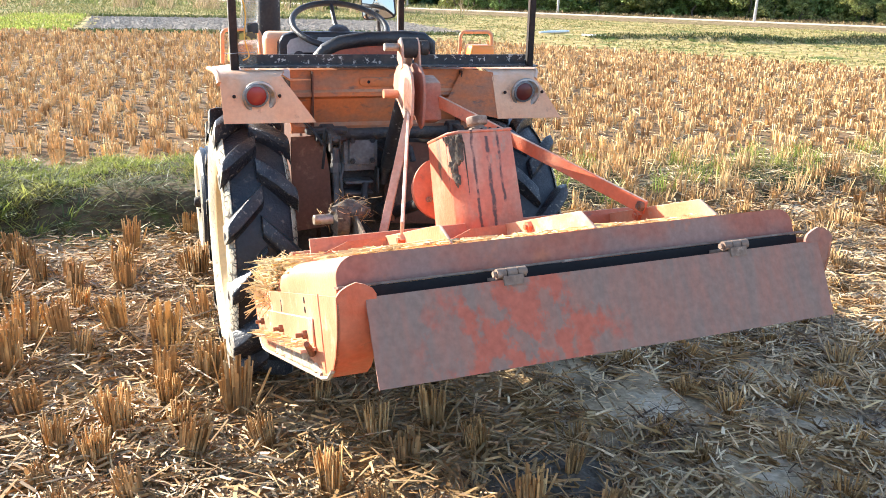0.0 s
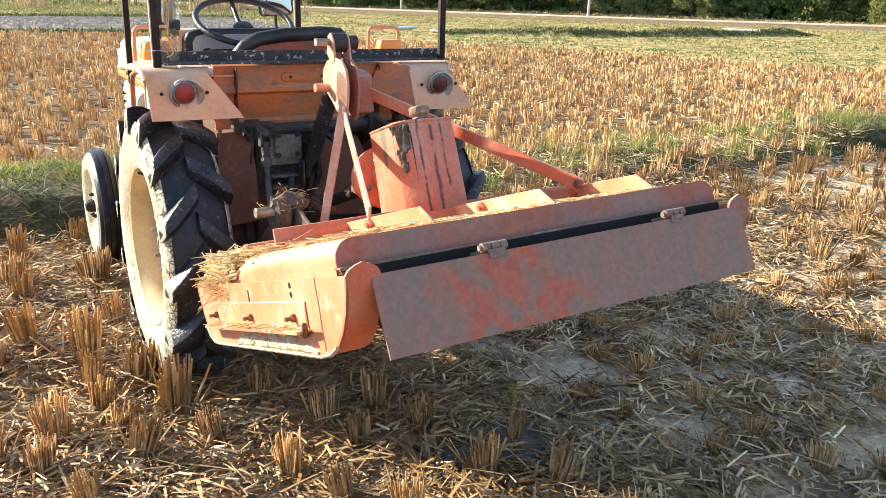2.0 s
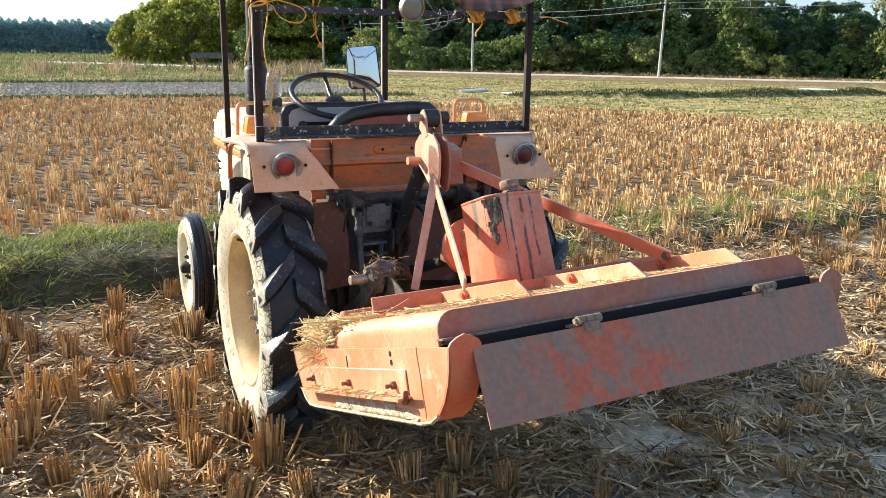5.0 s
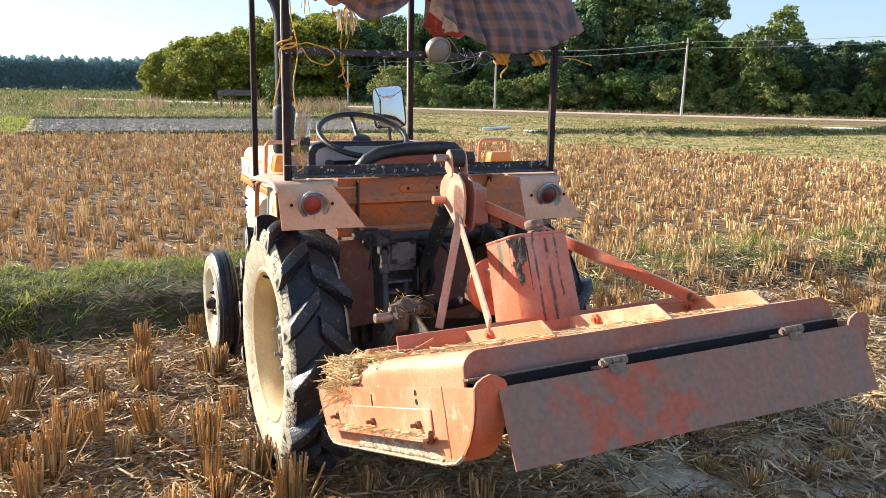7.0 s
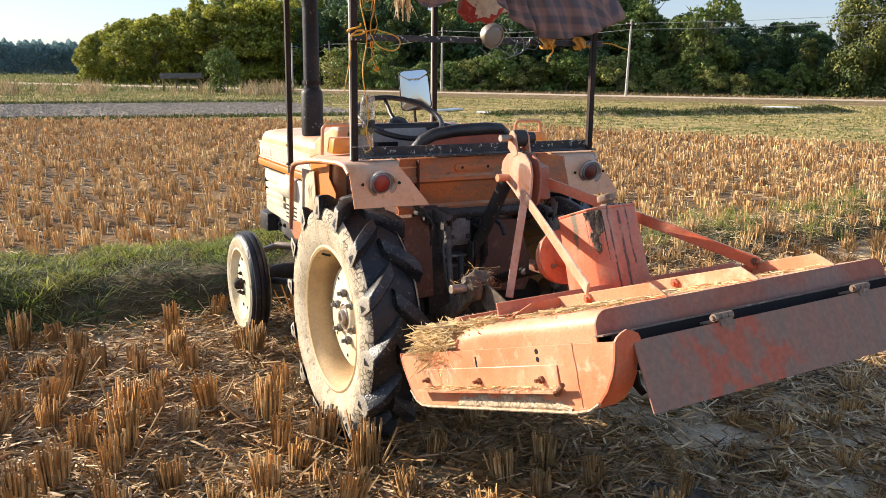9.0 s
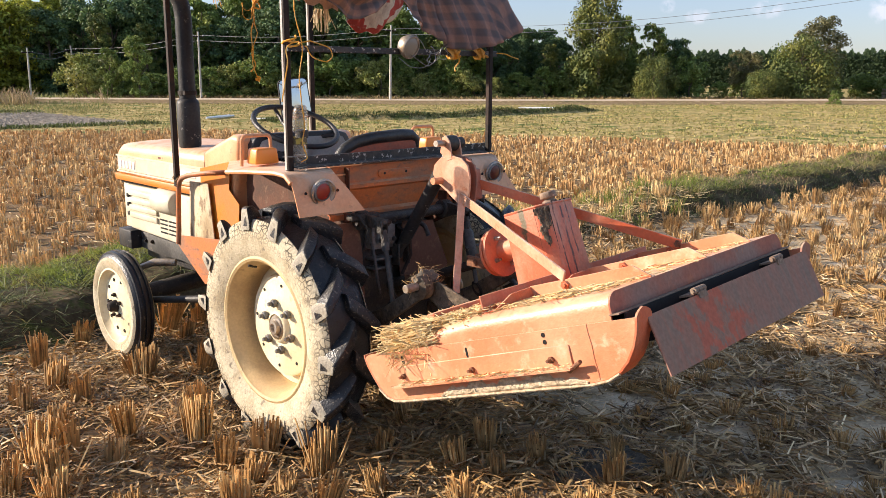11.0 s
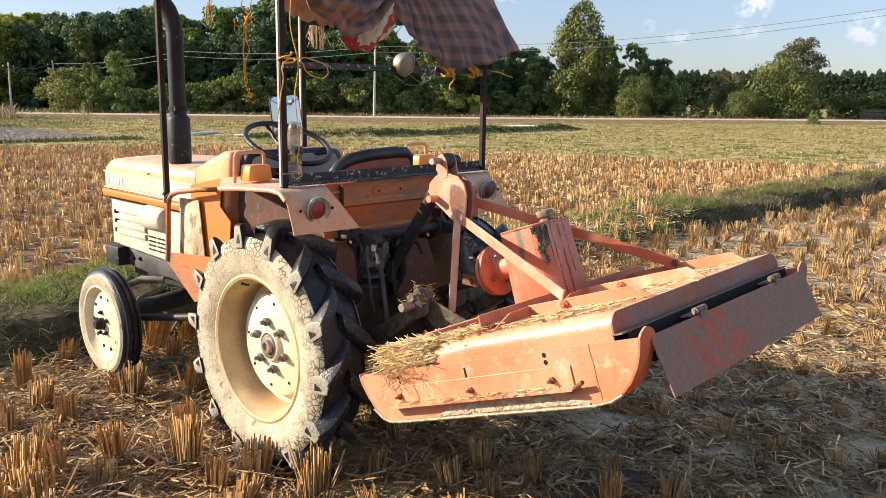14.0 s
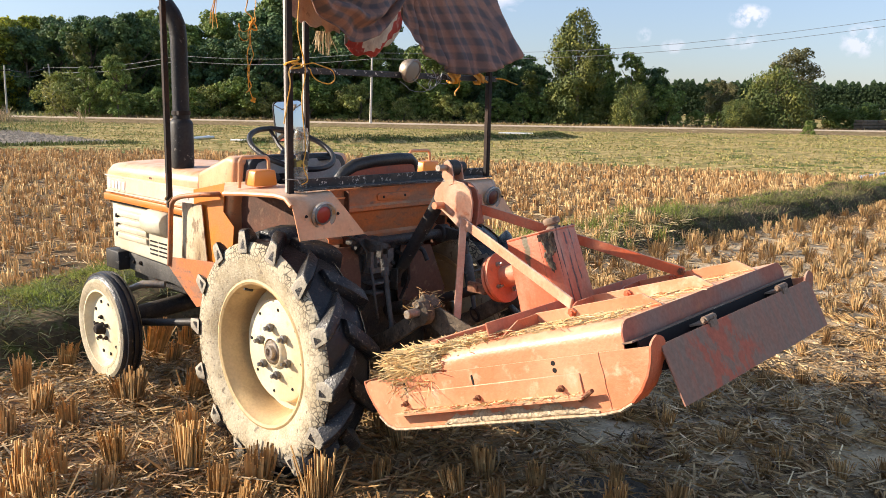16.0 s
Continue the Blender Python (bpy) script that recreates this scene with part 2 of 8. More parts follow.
SIDEWALL = surface("mud_dusted_sidewall", (0.52, 0.445, 0.315), 0.9, second=(0.40, 0.325, 0.21), second_scale=9.0, third=(0.24, 0.195, 0.14),
                   third_scale=34.0, third_range=(0.59, 0.66), grain=0.14, bump=0.4)
LUG_RUBBER = surface("dust_speckled_tread_rubber", (0.013, 0.014, 0.018), 0.33, second=(0.030, 0.030, 0.033), second_scale=14.0, third=(0.24, 0.205, 0.155),
                     third_scale=75.0, third_range=(0.57, 0.68), grain=0.2, bump=0.35, top_dust=(0.13, 0.115, 0.09), dust_amount=0.5)
PALE_BAND = surface("dusty_pale_bonnet_band", (0.74, 0.50, 0.36), 0.5, second=(0.76, 0.60, 0.48), second_scale=5.0, third=(0.60, 0.36, 0.22), third_range=(0.62, 0.74), grain=0.06)
LUG_END = surface("dusty_lug_end_rubber", (0.30, 0.265, 0.21), 0.8, second=(0.42, 0.37, 0.28), second_scale=14.0, second_range=(0.44, 0.60), third=(0.07, 0.065, 0.06),
                  third_scale=40.0, third_range=(0.62, 0.72), grain=0.2, bump=0.4)
FLAKY = surface("flaking_black_paint", (0.020, 0.020, 0.022), 0.5, second=(0.055, 0.042, 0.035), second_scale=18.0, third=(0.46, 0.42, 0.37), third_scale=62.0,
                third_range=(0.585, 0.625), grain=0.2, top_dust=(0.20, 0.175, 0.145), dust_amount=0.7)
DUSTY_PINK = surface("dusty_faded_mast_paint", (0.58, 0.26, 0.15), 0.6, second=(0.62, 0.37, 0.25), second_scale=9.0, second_range=(0.46, 0.66), third=(0.50, 0.17, 0.08),
                     third_scale=20.0, third_range=(0.58, 0.70), top_dust=(0.72, 0.56, 0.42), dust_amount=0.9, grain=0.1)
BLACK = surface("worn_black_paint", (0.022, 0.022, 0.025), 0.5, second=(0.045, 0.04, 0.036), third=(0.32, 0.29, 0.26), third_scale=34.0,
                third_range=(0.63, 0.70), grain=0.2, top_dust=(0.10, 0.085, 0.07), dust_amount=0.35, spec=0.25)
RUST_STEEL = surface("rusted_dark_steel", (0.020, 0.015, 0.013), 0.65, spec=0.2, second=(0.045, 0.026, 0.019), third=(0.015, 0.014, 0.014), grain=0.25)
MUDDY_STEEL = surface("mud_caked_steel", (0.085, 0.064, 0.045), 0.9, second=(0.17, 0.125, 0.085), second_scale=16.0, third=(0.035, 0.03, 0.028), third_scale=30.0, grain=0.25, bump=0.7, bump_scale=60.0)
GREASE = surface("greasy_cast_iron", (0.026, 0.025, 0.027), 0.55, second=(0.055, 0.046, 0.038), third=(0.085, 0.066, 0.048), grain=0.25, bump=0.5,
                 top_dust=(0.09, 0.07, 0.05), dust_amount=0.7)
FRAME_GREY = surface("oily_frame_grey", (0.085, 0.08, 0.075), 0.6, second=(0.045, 0.042, 0.04), third=(0.20, 0.16, 0.12), third_range=(0.60, 0.70), grain=0.2, bump=0.3)
CAST_GREY = surface("grey_cast_housing", (0.19, 0.19, 0.19), 0.6, second=(0.10, 0.09, 0.08), third=(0.25, 0.19, 0.13), grain=0.2, bump=0.4)
# pale colour that paints the sun's sheen on the dark posts
POST_PALE = surface("bleached_post_paint", (0.46, 0.42, 0.38), 0.45, second=(0.26, 0.21, 0.18), second_scale=14.0, third=(0.09, 0.06, 0.045), third_scale=30.0, third_range=(0.60, 0.72), stretch=(1, 1, 0.2))
STEEL = surface("worn_bare_steel", (0.42, 0.37, 0.32), 0.45, 0.6, second=(0.26, 0.20, 0.15), third=(0.35, 0.24, 0.14), grain=0.15)
DASH_GREY = surface("pale_grey_dash_paint", (0.42, 0.41, 0.39), 0.5, second=(0.34, 0.33, 0.31), third=(0.20, 0.17, 0.14), third_range=(0.60, 0.72), grain=0.1)
BLACK_SOFT = surface("cracked_black_vinyl", (0.018, 0.018, 0.02), 0.42, second=(0.04, 0.038, 0.036), third=(0.12, 0.09, 0.07), third_range=(0.64, 0.75), grain=0.2, bump=0.3)
SEAT_RED = surface("faded_red_seat", (0.42, 0.09, 0.04), 0.6, second=(0.30, 0.075, 0.04), third=(0.16, 0.08, 0.05), grain=0.12)
STRAW = surface("dry_rice_straw", (0.42, 0.236, 0.086), 0.6, second=(0.57, 0.395, 0.185), second_scale=12.0, third=(0.16, 0.078, 0.032), third_scale=11.0,
                third_range=(0.56, 0.70), grain=0.12, bump=0.0, island=0.55, objvar=0.2)
STRAW_GOLD = surface("fluffy_golden_straw", (0.78, 0.59, 0.30), 0.7, second=(0.80, 0.66, 0.40), second_scale=12.0, third=(0.48, 0.30, 0.12), third_scale=14.0,
                     third_range=(0.56, 0.70), grain=0.1, bump=0.0, island=0.3, translucent=0.25)
STRAW_PALE = surface("sun_bleached_straw", (0.62, 0.46, 0.24), 0.6, second=(0.68, 0.54, 0.33), second_scale=9.0, third=(0.34, 0.19, 0.075), third_scale=10.0,
                     third_range=(0.56, 0.70), grain=0.1, bump=0.0, island=0.4)
FAR_STRAW = surface("standing_rice_stubble", (0.57, 0.350, 0.148), 0.7, second=(0.77, 0.56, 0.28), second_scale=3.2, third=(0.37, 0.205, 0.080), third_scale=2.1,
                    third_range=(0.48, 0.62), grain=0.05, bump=0.0, island=0.38, translucent=0.06)
LITTER = surface("weathered_straw_litter", (0.52, 0.355, 0.185), 0.7, second=(0.72, 0.55, 0.33), second_scale=6.0, second_range=(0.50, 0.62), third=(0.14, 0.078, 0.036), third_scale=5.0,
                 third_range=(0.46, 0.60), grain=0.1, bump=0.0, island=0.6)
SOIL = surface("dry_grey_brown_soil", (0.51, 0.39, 0.245), 0.95, second=(0.17, 0.12, 0.070), second_scale=3.2, second_range=(0.50, 0.68), third=(0.66, 0.55, 0.40),
               third_scale=2.6, third_range=(0.54, 0.66), grain=0.25, grain_scale=55.0, bump=0.9, bump_scale=28.0, spec=0.1)
STUBBLE_SOIL = surface("straw_strewn_soil", (0.23, 0.145, 0.074), 0.95, second=(0.16, 0.095, 0.046), second_scale=2.0, third=(0.40, 0.29, 0.17),
                       third_scale=5.0, third_range=(0.60, 0.72), grain=0.25, grain_scale=30.0, bump=0.8, bump_scale=18.0, spec=0.1)
BUND_SOIL = surface("grassy_bank_soil", (0.070, 0.054, 0.030), 0.95, second=(0.14, 0.105, 0.064), second_scale=3.0, third=(0.07, 0.09, 0.025), third_scale=8.0,
                    grain=0.3, grain_scale=40.0, bump=0.9, bump_scale=20.0, spec=0.1)
PLOUGH = surface("ploughed_grey_clods", (0.32, 0.265, 0.205), 0.95, second=(0.23, 0.185, 0.14), second_scale=2.6, third=(0.42, 0.365, 0.295), third_scale=4.5,
                 grain=0.3, grain_scale=6.0, bump=1.0, bump_scale=4.0, spec=0.1)
MEADOW = surface("short_dry_grass", (0.295, 0.235, 0.082), 0.95, second=(0.44, 0.325, 0.140), second_scale=2.0, second_range=(0.46, 0.55), third=(0.105, 0.135, 0.032),
                 third_scale=0.8, third_range=(0.53, 0.61), grain=0.5, grain_scale=5.0, bump=1.0, bump_scale=5.0, spec=0.1)
ROAD_DIRT = surface("pale_dirt_road", (0.60, 0.47, 0.34), 0.95, second=(0.50, 0.39, 0.27), second_scale=0.7, third=(0.56, 0.45, 0.32), third_scale=3.0, grain=0.2,
                    grain_scale=10.0, bump=0.4, bump_scale=9.0, spec=0.1)
VERGE = surface("brown_grassy_verge", (0.225, 0.155, 0.080), 0.95, second=(0.22, 0.165, 0.075), second_scale=0.6, third=(0.42, 0.31, 0.18), third_scale=2.0, grain=0.4, grain_scale=6.0, bump=0.8, bump_scale=6.0, spec=0.1)
GRASS = surface("fresh_bank_grass", (0.235, 0.280, 0.055), 0.6, second=(0.34, 0.33, 0.09), second_scale=2.0, third=(0.36, 0.28, 0.10), third_scale=1.3,
                third_range=(0.55, 0.68), grain=0.05, bump=0.0, island=0.35, translucent=0.45)
MEADOW_GRASS = surface("yellow_green_meadow_grass", (0.26, 0.250, 0.070), 0.7, second=(0.38, 0.32, 0.115), second_scale=0.7, third=(0.15, 0.19, 0.045), third_scale=1.1,
                       third_range=(0.54, 0.64), grain=0.05, bump=0.0, island=0.35, translucent=0.1)
# grass in a darker green that paints in the shade of the slope
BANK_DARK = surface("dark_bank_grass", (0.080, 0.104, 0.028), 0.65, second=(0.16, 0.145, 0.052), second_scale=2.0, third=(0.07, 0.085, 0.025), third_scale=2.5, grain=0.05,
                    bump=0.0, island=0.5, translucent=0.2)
WEED = surface("dull_green_weeds", (0.15, 0.175, 0.055), 0.7, second=(0.25, 0.225, 0.095), second_scale=0.5, third=(0.075, 0.105, 0.034), third_scale=0.8, grain=0.05, bump=0.0,
               island=0.35, translucent=0.3)
DRY_GRASS = surface("straw_coloured_meadow_grass", (0.36, 0.275, 0.105), 0.8, second=(0.24, 0.22, 0.068), second_scale=0.9, grain=0.05, bump=0.0, island=0.25, translucent=0.06)
DRY_WEED = surface("dry_tall_weeds", (0.43, 0.305, 0.175), 0.8, second=(0.27, 0.235, 0.09), second_scale=0.6, grain=0.05, bump=0.0, island=0.35, translucent=0.2)
LEAF_DARK = surface("dark_green_foliage", (0.070, 0.122, 0.054), 0.65, spec=0.2, second=(0.140, 0.200, 0.062), second_scale=0.9, third=(0.075, 0.12, 0.064), third_scale=0.6,
                    grain=0.05, bump=0.0, island=0.45, objvar=0.2, translucent=0.12)
LEAF_MID = surface("mid_green_foliage", (0.150, 0.210, 0.050), 0.6, spec=0.25, second=(0.22, 0.25, 0.065), second_scale=0.8, third=(0.075, 0.11, 0.03), third_scale=0.7,
                   grain=0.05, bump=0.0, island=0.45, objvar=0.2, translucent=0.18)
LEAF_YELLOW = surface("yellowing_foliage", (0.36, 0.355, 0.045), 0.5, second=(0.21, 0.25, 0.045), second_scale=0.5, second_range=(0.40, 0.60), third=(0.30, 0.25, 0.04),
                      third_scale=1.2, third_range=(0.56, 0.70), grain=0.05, bump=0.0, island=0.6, objvar=0.1, translucent=0.42)
LEAF_DRY = surface("brownish_green_foliage", (0.165, 0.150, 0.062), 0.7, second=(0.12, 0.125, 0.048), second_scale=0.8, third=(0.22, 0.185, 0.085), third_scale=0.9, grain=0.05, bump=0.0, island=0.35, translucent=0.12)
LEAF_VINE = surface("vine_grown_foliage", (0.070, 0.100, 0.020), 0.7, second=(0.215, 0.215, 0.042), second_scale=0.8, third=(0.06, 0.075, 0.026), third_scale=0.9,
                    grain=0.05, bump=0.0, island=0.3, objvar=0.1, translucent=0.04)
# vine foliage made brighter: sunlight on the front bushes put into the colour
LEAF_BUSH = surface("sunlit_vine_foliage", (0.20, 0.225, 0.055), 0.55, second=(0.33, 0.30, 0.09), second_scale=0.8, third=(0.11, 0.135, 0.035), third_scale=0.9,
                    grain=0.05, bump=0.0, island=0.5, objvar=0.15, translucent=0.25)
# blue haze of the distance mixed into the leaf colour
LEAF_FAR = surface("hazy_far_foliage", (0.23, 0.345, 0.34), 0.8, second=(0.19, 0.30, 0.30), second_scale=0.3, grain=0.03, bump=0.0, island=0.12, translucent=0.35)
LEAF_HAZE = surface("distant_green_foliage", (0.080, 0.120, 0.060), 0.8, second=(0.065, 0.100, 0.052), second_scale=0.3, grain=0.03, bump=0.0, island=0.12, translucent=0.5, spec=0.05)
BARK = surface("grey_brown_bark", (0.16, 0.12, 0.085), 0.9, second=(0.09, 0.07, 0.05), second_scale=4.0, third=(0.24, 0.20, 0.15), grain=0.2, bump=0.6, bump_scale=20.0)
CONCRETE = surface("pale_concrete_pole", (0.55, 0.51, 0.44), 0.85, second=(0.45, 0.41, 0.35), grain=0.1)
PVC = surface("white_plastic_pipe", (0.80, 0.80, 0.78), 0.4, grain=0.03, bump=0.0)
ROPE = surface("orange_yellow_rope", (0.72, 0.33, 0.03), 0.7, second=(0.70, 0.42, 0.12), second_scale=20.0, grain=0.2, grain_scale=300.0)
WIRE = surface("dull_grey_wire", (0.25, 0.25, 0.25), 0.5, 0.5, grain=0.05, bump=0.0)
DAMP_MUD = surface("dark_damp_mud", (0.15, 0.125, 0.095), 0.85, second=(0.095, 0.083, 0.066), second_scale=9.0, third=(0.16, 0.125, 0.085), third_scale=22.0, grain=0.3, bump=1.0, bump_scale=40.0)
MUD = surface("dried_mud_crust", (0.56, 0.45, 0.31), 0.95, second=(0.46, 0.35, 0.23), second_scale=25.0, third=(0.34, 0.25, 0.16), grain=0.2, bump=1.0, bump_scale=60.0)
# near-black that paints the shade in holes, slots and gaps; also the dial box
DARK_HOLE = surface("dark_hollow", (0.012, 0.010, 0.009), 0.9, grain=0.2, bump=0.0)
BADGE = surface("silver_badge", (0.72, 0.70, 0.66), 0.4, grain=0.05, bump=0.0)
STRIPE = surface("bright_orange_stripe", (0.66, 0.20, 0.02), 0.45, second=(0.56, 0.19, 0.05), second_scale=5.0, grain=0.05)
CLOTH_RED = surface("red_white_rag", (0.50, 0.075, 0.055), 0.85, second=(0.38, 0.06, 0.05), second_scale=15.0, third=(0.60, 0.30, 0.24), third_scale=40.0, grain=0.15, translucent=0.15)
CLOTH_WHITE = surface("dirty_white_rag", (0.72, 0.64, 0.52), 0.85, second=(0.60, 0.50, 0.40), second_scale=20.0, third=(0.42, 0.33, 0.26), third_scale=30.0, grain=0.1, translucent=0.15)
CLOTH_PINK = surface("faded_pinkish_cloth", (0.52, 0.33, 0.24), 0.85, second=(0.60, 0.42, 0.31), second_scale=5.0, third=(0.30, 0.18, 0.15), grain=0.1,
                     grain_scale=200.0, translucent=0.2)
LABEL = surface("torn_yellow_label", (0.46, 0.33, 0.06), 0.5, second=(0.10, 0.07, 0.03), second_scale=30.0, second_range=(0.5, 0.56), grain=0.1)


def glassy(name, color, rough, transmission, alpha=1.0):
    m = bpy.data.materials.new(name)
    m.use_nodes = True
    b = m.node_tree.nodes["Principled BSDF"]
    b.inputs["Base Color"].default_value = (*color, 1)
    b.inputs["Roughness"].default_value = rough
    b.inputs["Transmission Weight"].default_value = transmission
    b.inputs["Alpha"].default_value = alpha
    return m


def add_layer(m, fac, color):
    """Lays one more colour over a material's base colour by a mask."""
    nt = m.node_tree
    b = nt.nodes["Principled BSDF"]
    old = b.inputs["Base Color"].links[0].from_socket
    nt.links.new(ramp_mix(nt, fac, old, color), b.inputs["Base Color"])


def math_node(nt, op, a, b):
    n = nt.nodes.new("ShaderNodeMath")
    n.operation = op
    for k, v in enumerate((a, b)):
        if isinstance(v, (int, float)):
            n.inputs[k].default_value = v
        else:
            nt.links.new(v, n.inputs[k])
    return n.outputs[0]


def add_streaks(m, axis, lines, color):
    """Grease runs down a case: where each lies on an axis, its half width, and the heights that it runs between."""
    nt = m.node_tree
    co = nt.nodes.new("ShaderNodeTexCoord").outputs["Object"]
    sp = nt.nodes.new("ShaderNodeSeparateXYZ")
    nt.links.new(co, sp.inputs["Vector"])
    wander = math_node(nt, "MULTIPLY", math_node(nt, "SUBTRACT", noise_fac(nt, co, 30.0, 4.0, 0.3, 0.7), 0.5), 0.006)
    breaks = noise_fac(nt, co, 26.0, 5.0, 0.36, 0.50)
    for x, half, low, top in lines:
        d = math_node(nt, "ABSOLUTE", math_node(nt, "SUBTRACT", math_node(nt, "ADD", sp.outputs[axis], wander), x), 0.0)
        r = nt.nodes.new("ShaderNodeMapRange")
        r.inputs["From Min"].default_value, r.inputs["From Max"].default_value = half * 1.5, half * 0.6
        nt.links.new(d, r.inputs["Value"])
        fac = math_node(nt, "MULTIPLY", math_node(nt, "MULTIPLY", r.outputs["Result"], breaks), math_node(nt, "MULTIPLY", math_node(nt, "LESS_THAN", sp.outputs["Z"], top), math_node(nt, "GREATER_THAN", sp.outputs["Z"], low)))
        add_layer(m, fac, color)


def add_cracks(m, scale, width, color, inner, outer):
    """A net of fine cracks in a dried crust."""
    nt = m.node_tree
    co = nt.nodes.new("ShaderNodeTexCoord").outputs["Object"]
    v = nt.nodes.new("ShaderNodeTexVoronoi")
    v.feature = "DISTANCE_TO_EDGE"
    v.inputs["Scale"].default_value = scale
    nt.links.new(co, v.inputs["Vector"])
    r = nt.nodes.new("ShaderNodeMapRange")
    r.inputs["From Min"].default_value, r.inputs["From Max"].default_value = width, width * 0.35
    nt.links.new(v.outputs["Distance"], r.inputs["Value"])
    sp = nt.nodes.new("ShaderNodeSeparateXYZ")
    nt.links.new(co, sp.inputs["Vector"])
    yy, zz = math_node(nt, "POWER", sp.outputs["Y"], 2.0), math_node(nt, "POWER", sp.outputs["Z"], 2.0)
    far = nt.nodes.new("ShaderNodeMapRange")
    far.inputs["From Min"].default_value, far.inputs["From Max"].default_value = inner, outer
    nt.links.new(math_node(nt, "SQRT", math_node(nt, "ADD", yy, zz), 0.0), far.inputs["Value"])
    some = math_node(nt, "MULTIPLY", r.outputs["Result"], noise_fac(nt, co, 9.0, 3.0, 0.38, 0.46))
    add_layer(m, math_node(nt, "MULTIPLY", some, far.outputs["Result"]), color)


add_streaks(CASE_RED, "X", ((-0.020, 0.0036, 0.22, 0.52), (0.022, 0.0045, 0.25, 0.49), (0.054, 0.0032, 0.31, 0.50)), (0.12, 0.055, 0.042))
add_streaks(CASE_RED, "Y", ((-0.350, 0.014, 0.425, 0.52), (-0.345, 0.007, 0.39, 0.46)), (0.13, 0.105, 0.06))
add_cracks(SIDEWALL, 46.0, 0.12, (0.09, 0.075, 0.055), 0.345, 0.415)
AMBER = glassy("amber_lens", (0.95, 0.36, 0.06), 0.3, 0.25)
DARK_LENS = glassy("dark_cracked_lens", (0.10, 0.014, 0.012), 0.4, 0.0)
RED_LENS = glassy("red_lens", (0.27, 0.025, 0.018), 0.35, 0.0)
CLEAR_GLASS = glassy("dusty_glass_lens", (0.30, 0.27, 0.22), 0.4, 0.25)
PLASTIC = glassy("cloudy_clear_plastic", (0.46, 0.43, 0.37), 0.25, 0.6, 0.5)
MIRROR = bpy.data.materials.new("mirror_glass")
MIRROR.use_nodes = True
MIRROR.node_tree.nodes["Principled BSDF"].inputs["Metallic"].default_value = 1.0
MIRROR.node_tree.nodes["Principled BSDF"].inputs["Roughness"].default_value = 0.04
MIRROR.node_tree.nodes["Principled BSDF"].inputs["Base Color"].default_value = (0.60, 0.62, 0.64, 1)


def plaid():
    """Woven check cloth: rust and slate stripes that cross."""
    m = surface("rust_and_slate_plaid_cloth", (0.40, 0.222, 0.165), 0.85, grain=0.12, grain_scale=250.0, translucent=0.18)
    nt = m.node_tree
    co = nt.nodes.new("ShaderNodeUVMap").outputs["UV"]
    stripes = []
    for axis, count in (("X", 17.0), ("Y", 16.0)):
        sp = nt.nodes.new("ShaderNodeSeparateXYZ")
        nt.links.new(co, sp.inputs["Vector"])
        mu = nt.nodes.new("ShaderNodeMath")
        mu.operation = "MULTIPLY"
        mu.inputs[1].default_value = count
        nt.links.new(sp.outputs[axis], mu.inputs[0])
        fr = nt.nodes.new("ShaderNodeMath")
        fr.operation = "PINGPONG"
        fr.inputs[1].default_value = 0.5
        nt.links.new(mu.outputs[0], fr.inputs[0])
        mr = nt.nodes.new("ShaderNodeMapRange")
        mr.inputs["From Min"].default_value, mr.inputs["From Max"].default_value = 0.19, 0.31
        nt.links.new(fr.outputs[0], mr.inputs["Value"])
        stripes.append(mr.outputs["Result"])
    add = nt.nodes.new("ShaderNodeMath")
    add.operation = "ADD"
    for n in (0, 1):
        nt.links.new(stripes[n], add.inputs[n])
    half = nt.nodes.new("ShaderNodeMath")
    half.operation = "MULTIPLY"
    half.inputs[1].default_value = 0.43
    nt.links.new(add.outputs[0], half.inputs[0])
    b = nt.nodes["Principled BSDF"]
    old = b.inputs["Base Color"].links[0].from_socket
    col = ramp_mix(nt, half.outputs[0], old, (0.115, 0.112, 0.122))
    nt.links.new(col, b.inputs["Base Color"])
    for n in nt.nodes:
        if n.bl_idname == "ShaderNodeBsdfTranslucent":
            nt.links.new(col, n.inputs["Color"])
    return m


PLAID = plaid()


# ---- building blocks ----
def mesh_from(bm, name, material, smooth=40):
    me = bpy.data.meshes.new(name)
    bmesh.ops.recalc_face_normals(bm, faces=bm.faces)
    bm.to_mesh(me)
    bm.free()
    if material:
        me.materials.append(material)
    if smooth:
        me.polygons.foreach_set("use_smooth", [True] * len(me.polygons))
        me.set_sharp_from_angle(angle=radians(smooth))
    return me


def part(name, bm, material, parent, label="", smooth=40):
    ob = new(name, mesh_from(bm, name, material, smooth))
    ob.parent = parent
    return tagged(ob, label) if label else ob


def share(ob, matrix, parent=None):
    """Another object on the same mesh, under the same or another parent."""
    o = new(ob.name.split(".")[0], ob.data)
    o.parent = parent or ob.parent
    o.matrix_basis = matrix
    return o


def thing(name, m, label, category, group="", kind=""):
    ob = new(name)
    ob.empty_display_size = 0.1
    ob.matrix_basis = m
    return tagged(ob, label, category, group, kind)


def block(bm, x0, x1, y0, y1, z0, z1, m=None):
    v = [bm.verts.new((x, y, z)) for x in (x0, x1) for y in (y0, y1) for z in (z0, z1)]
    for f in ((0, 1, 3, 2), (4, 6, 7, 5), (0, 4, 5, 1), (2, 3, 7, 6), (0, 2, 6, 4), (1, 5, 7, 3)):
        bm.faces.new([v[i] for i in f])
    if m:
        bmesh.ops.transform(bm, matrix=m, verts=v)
    return v


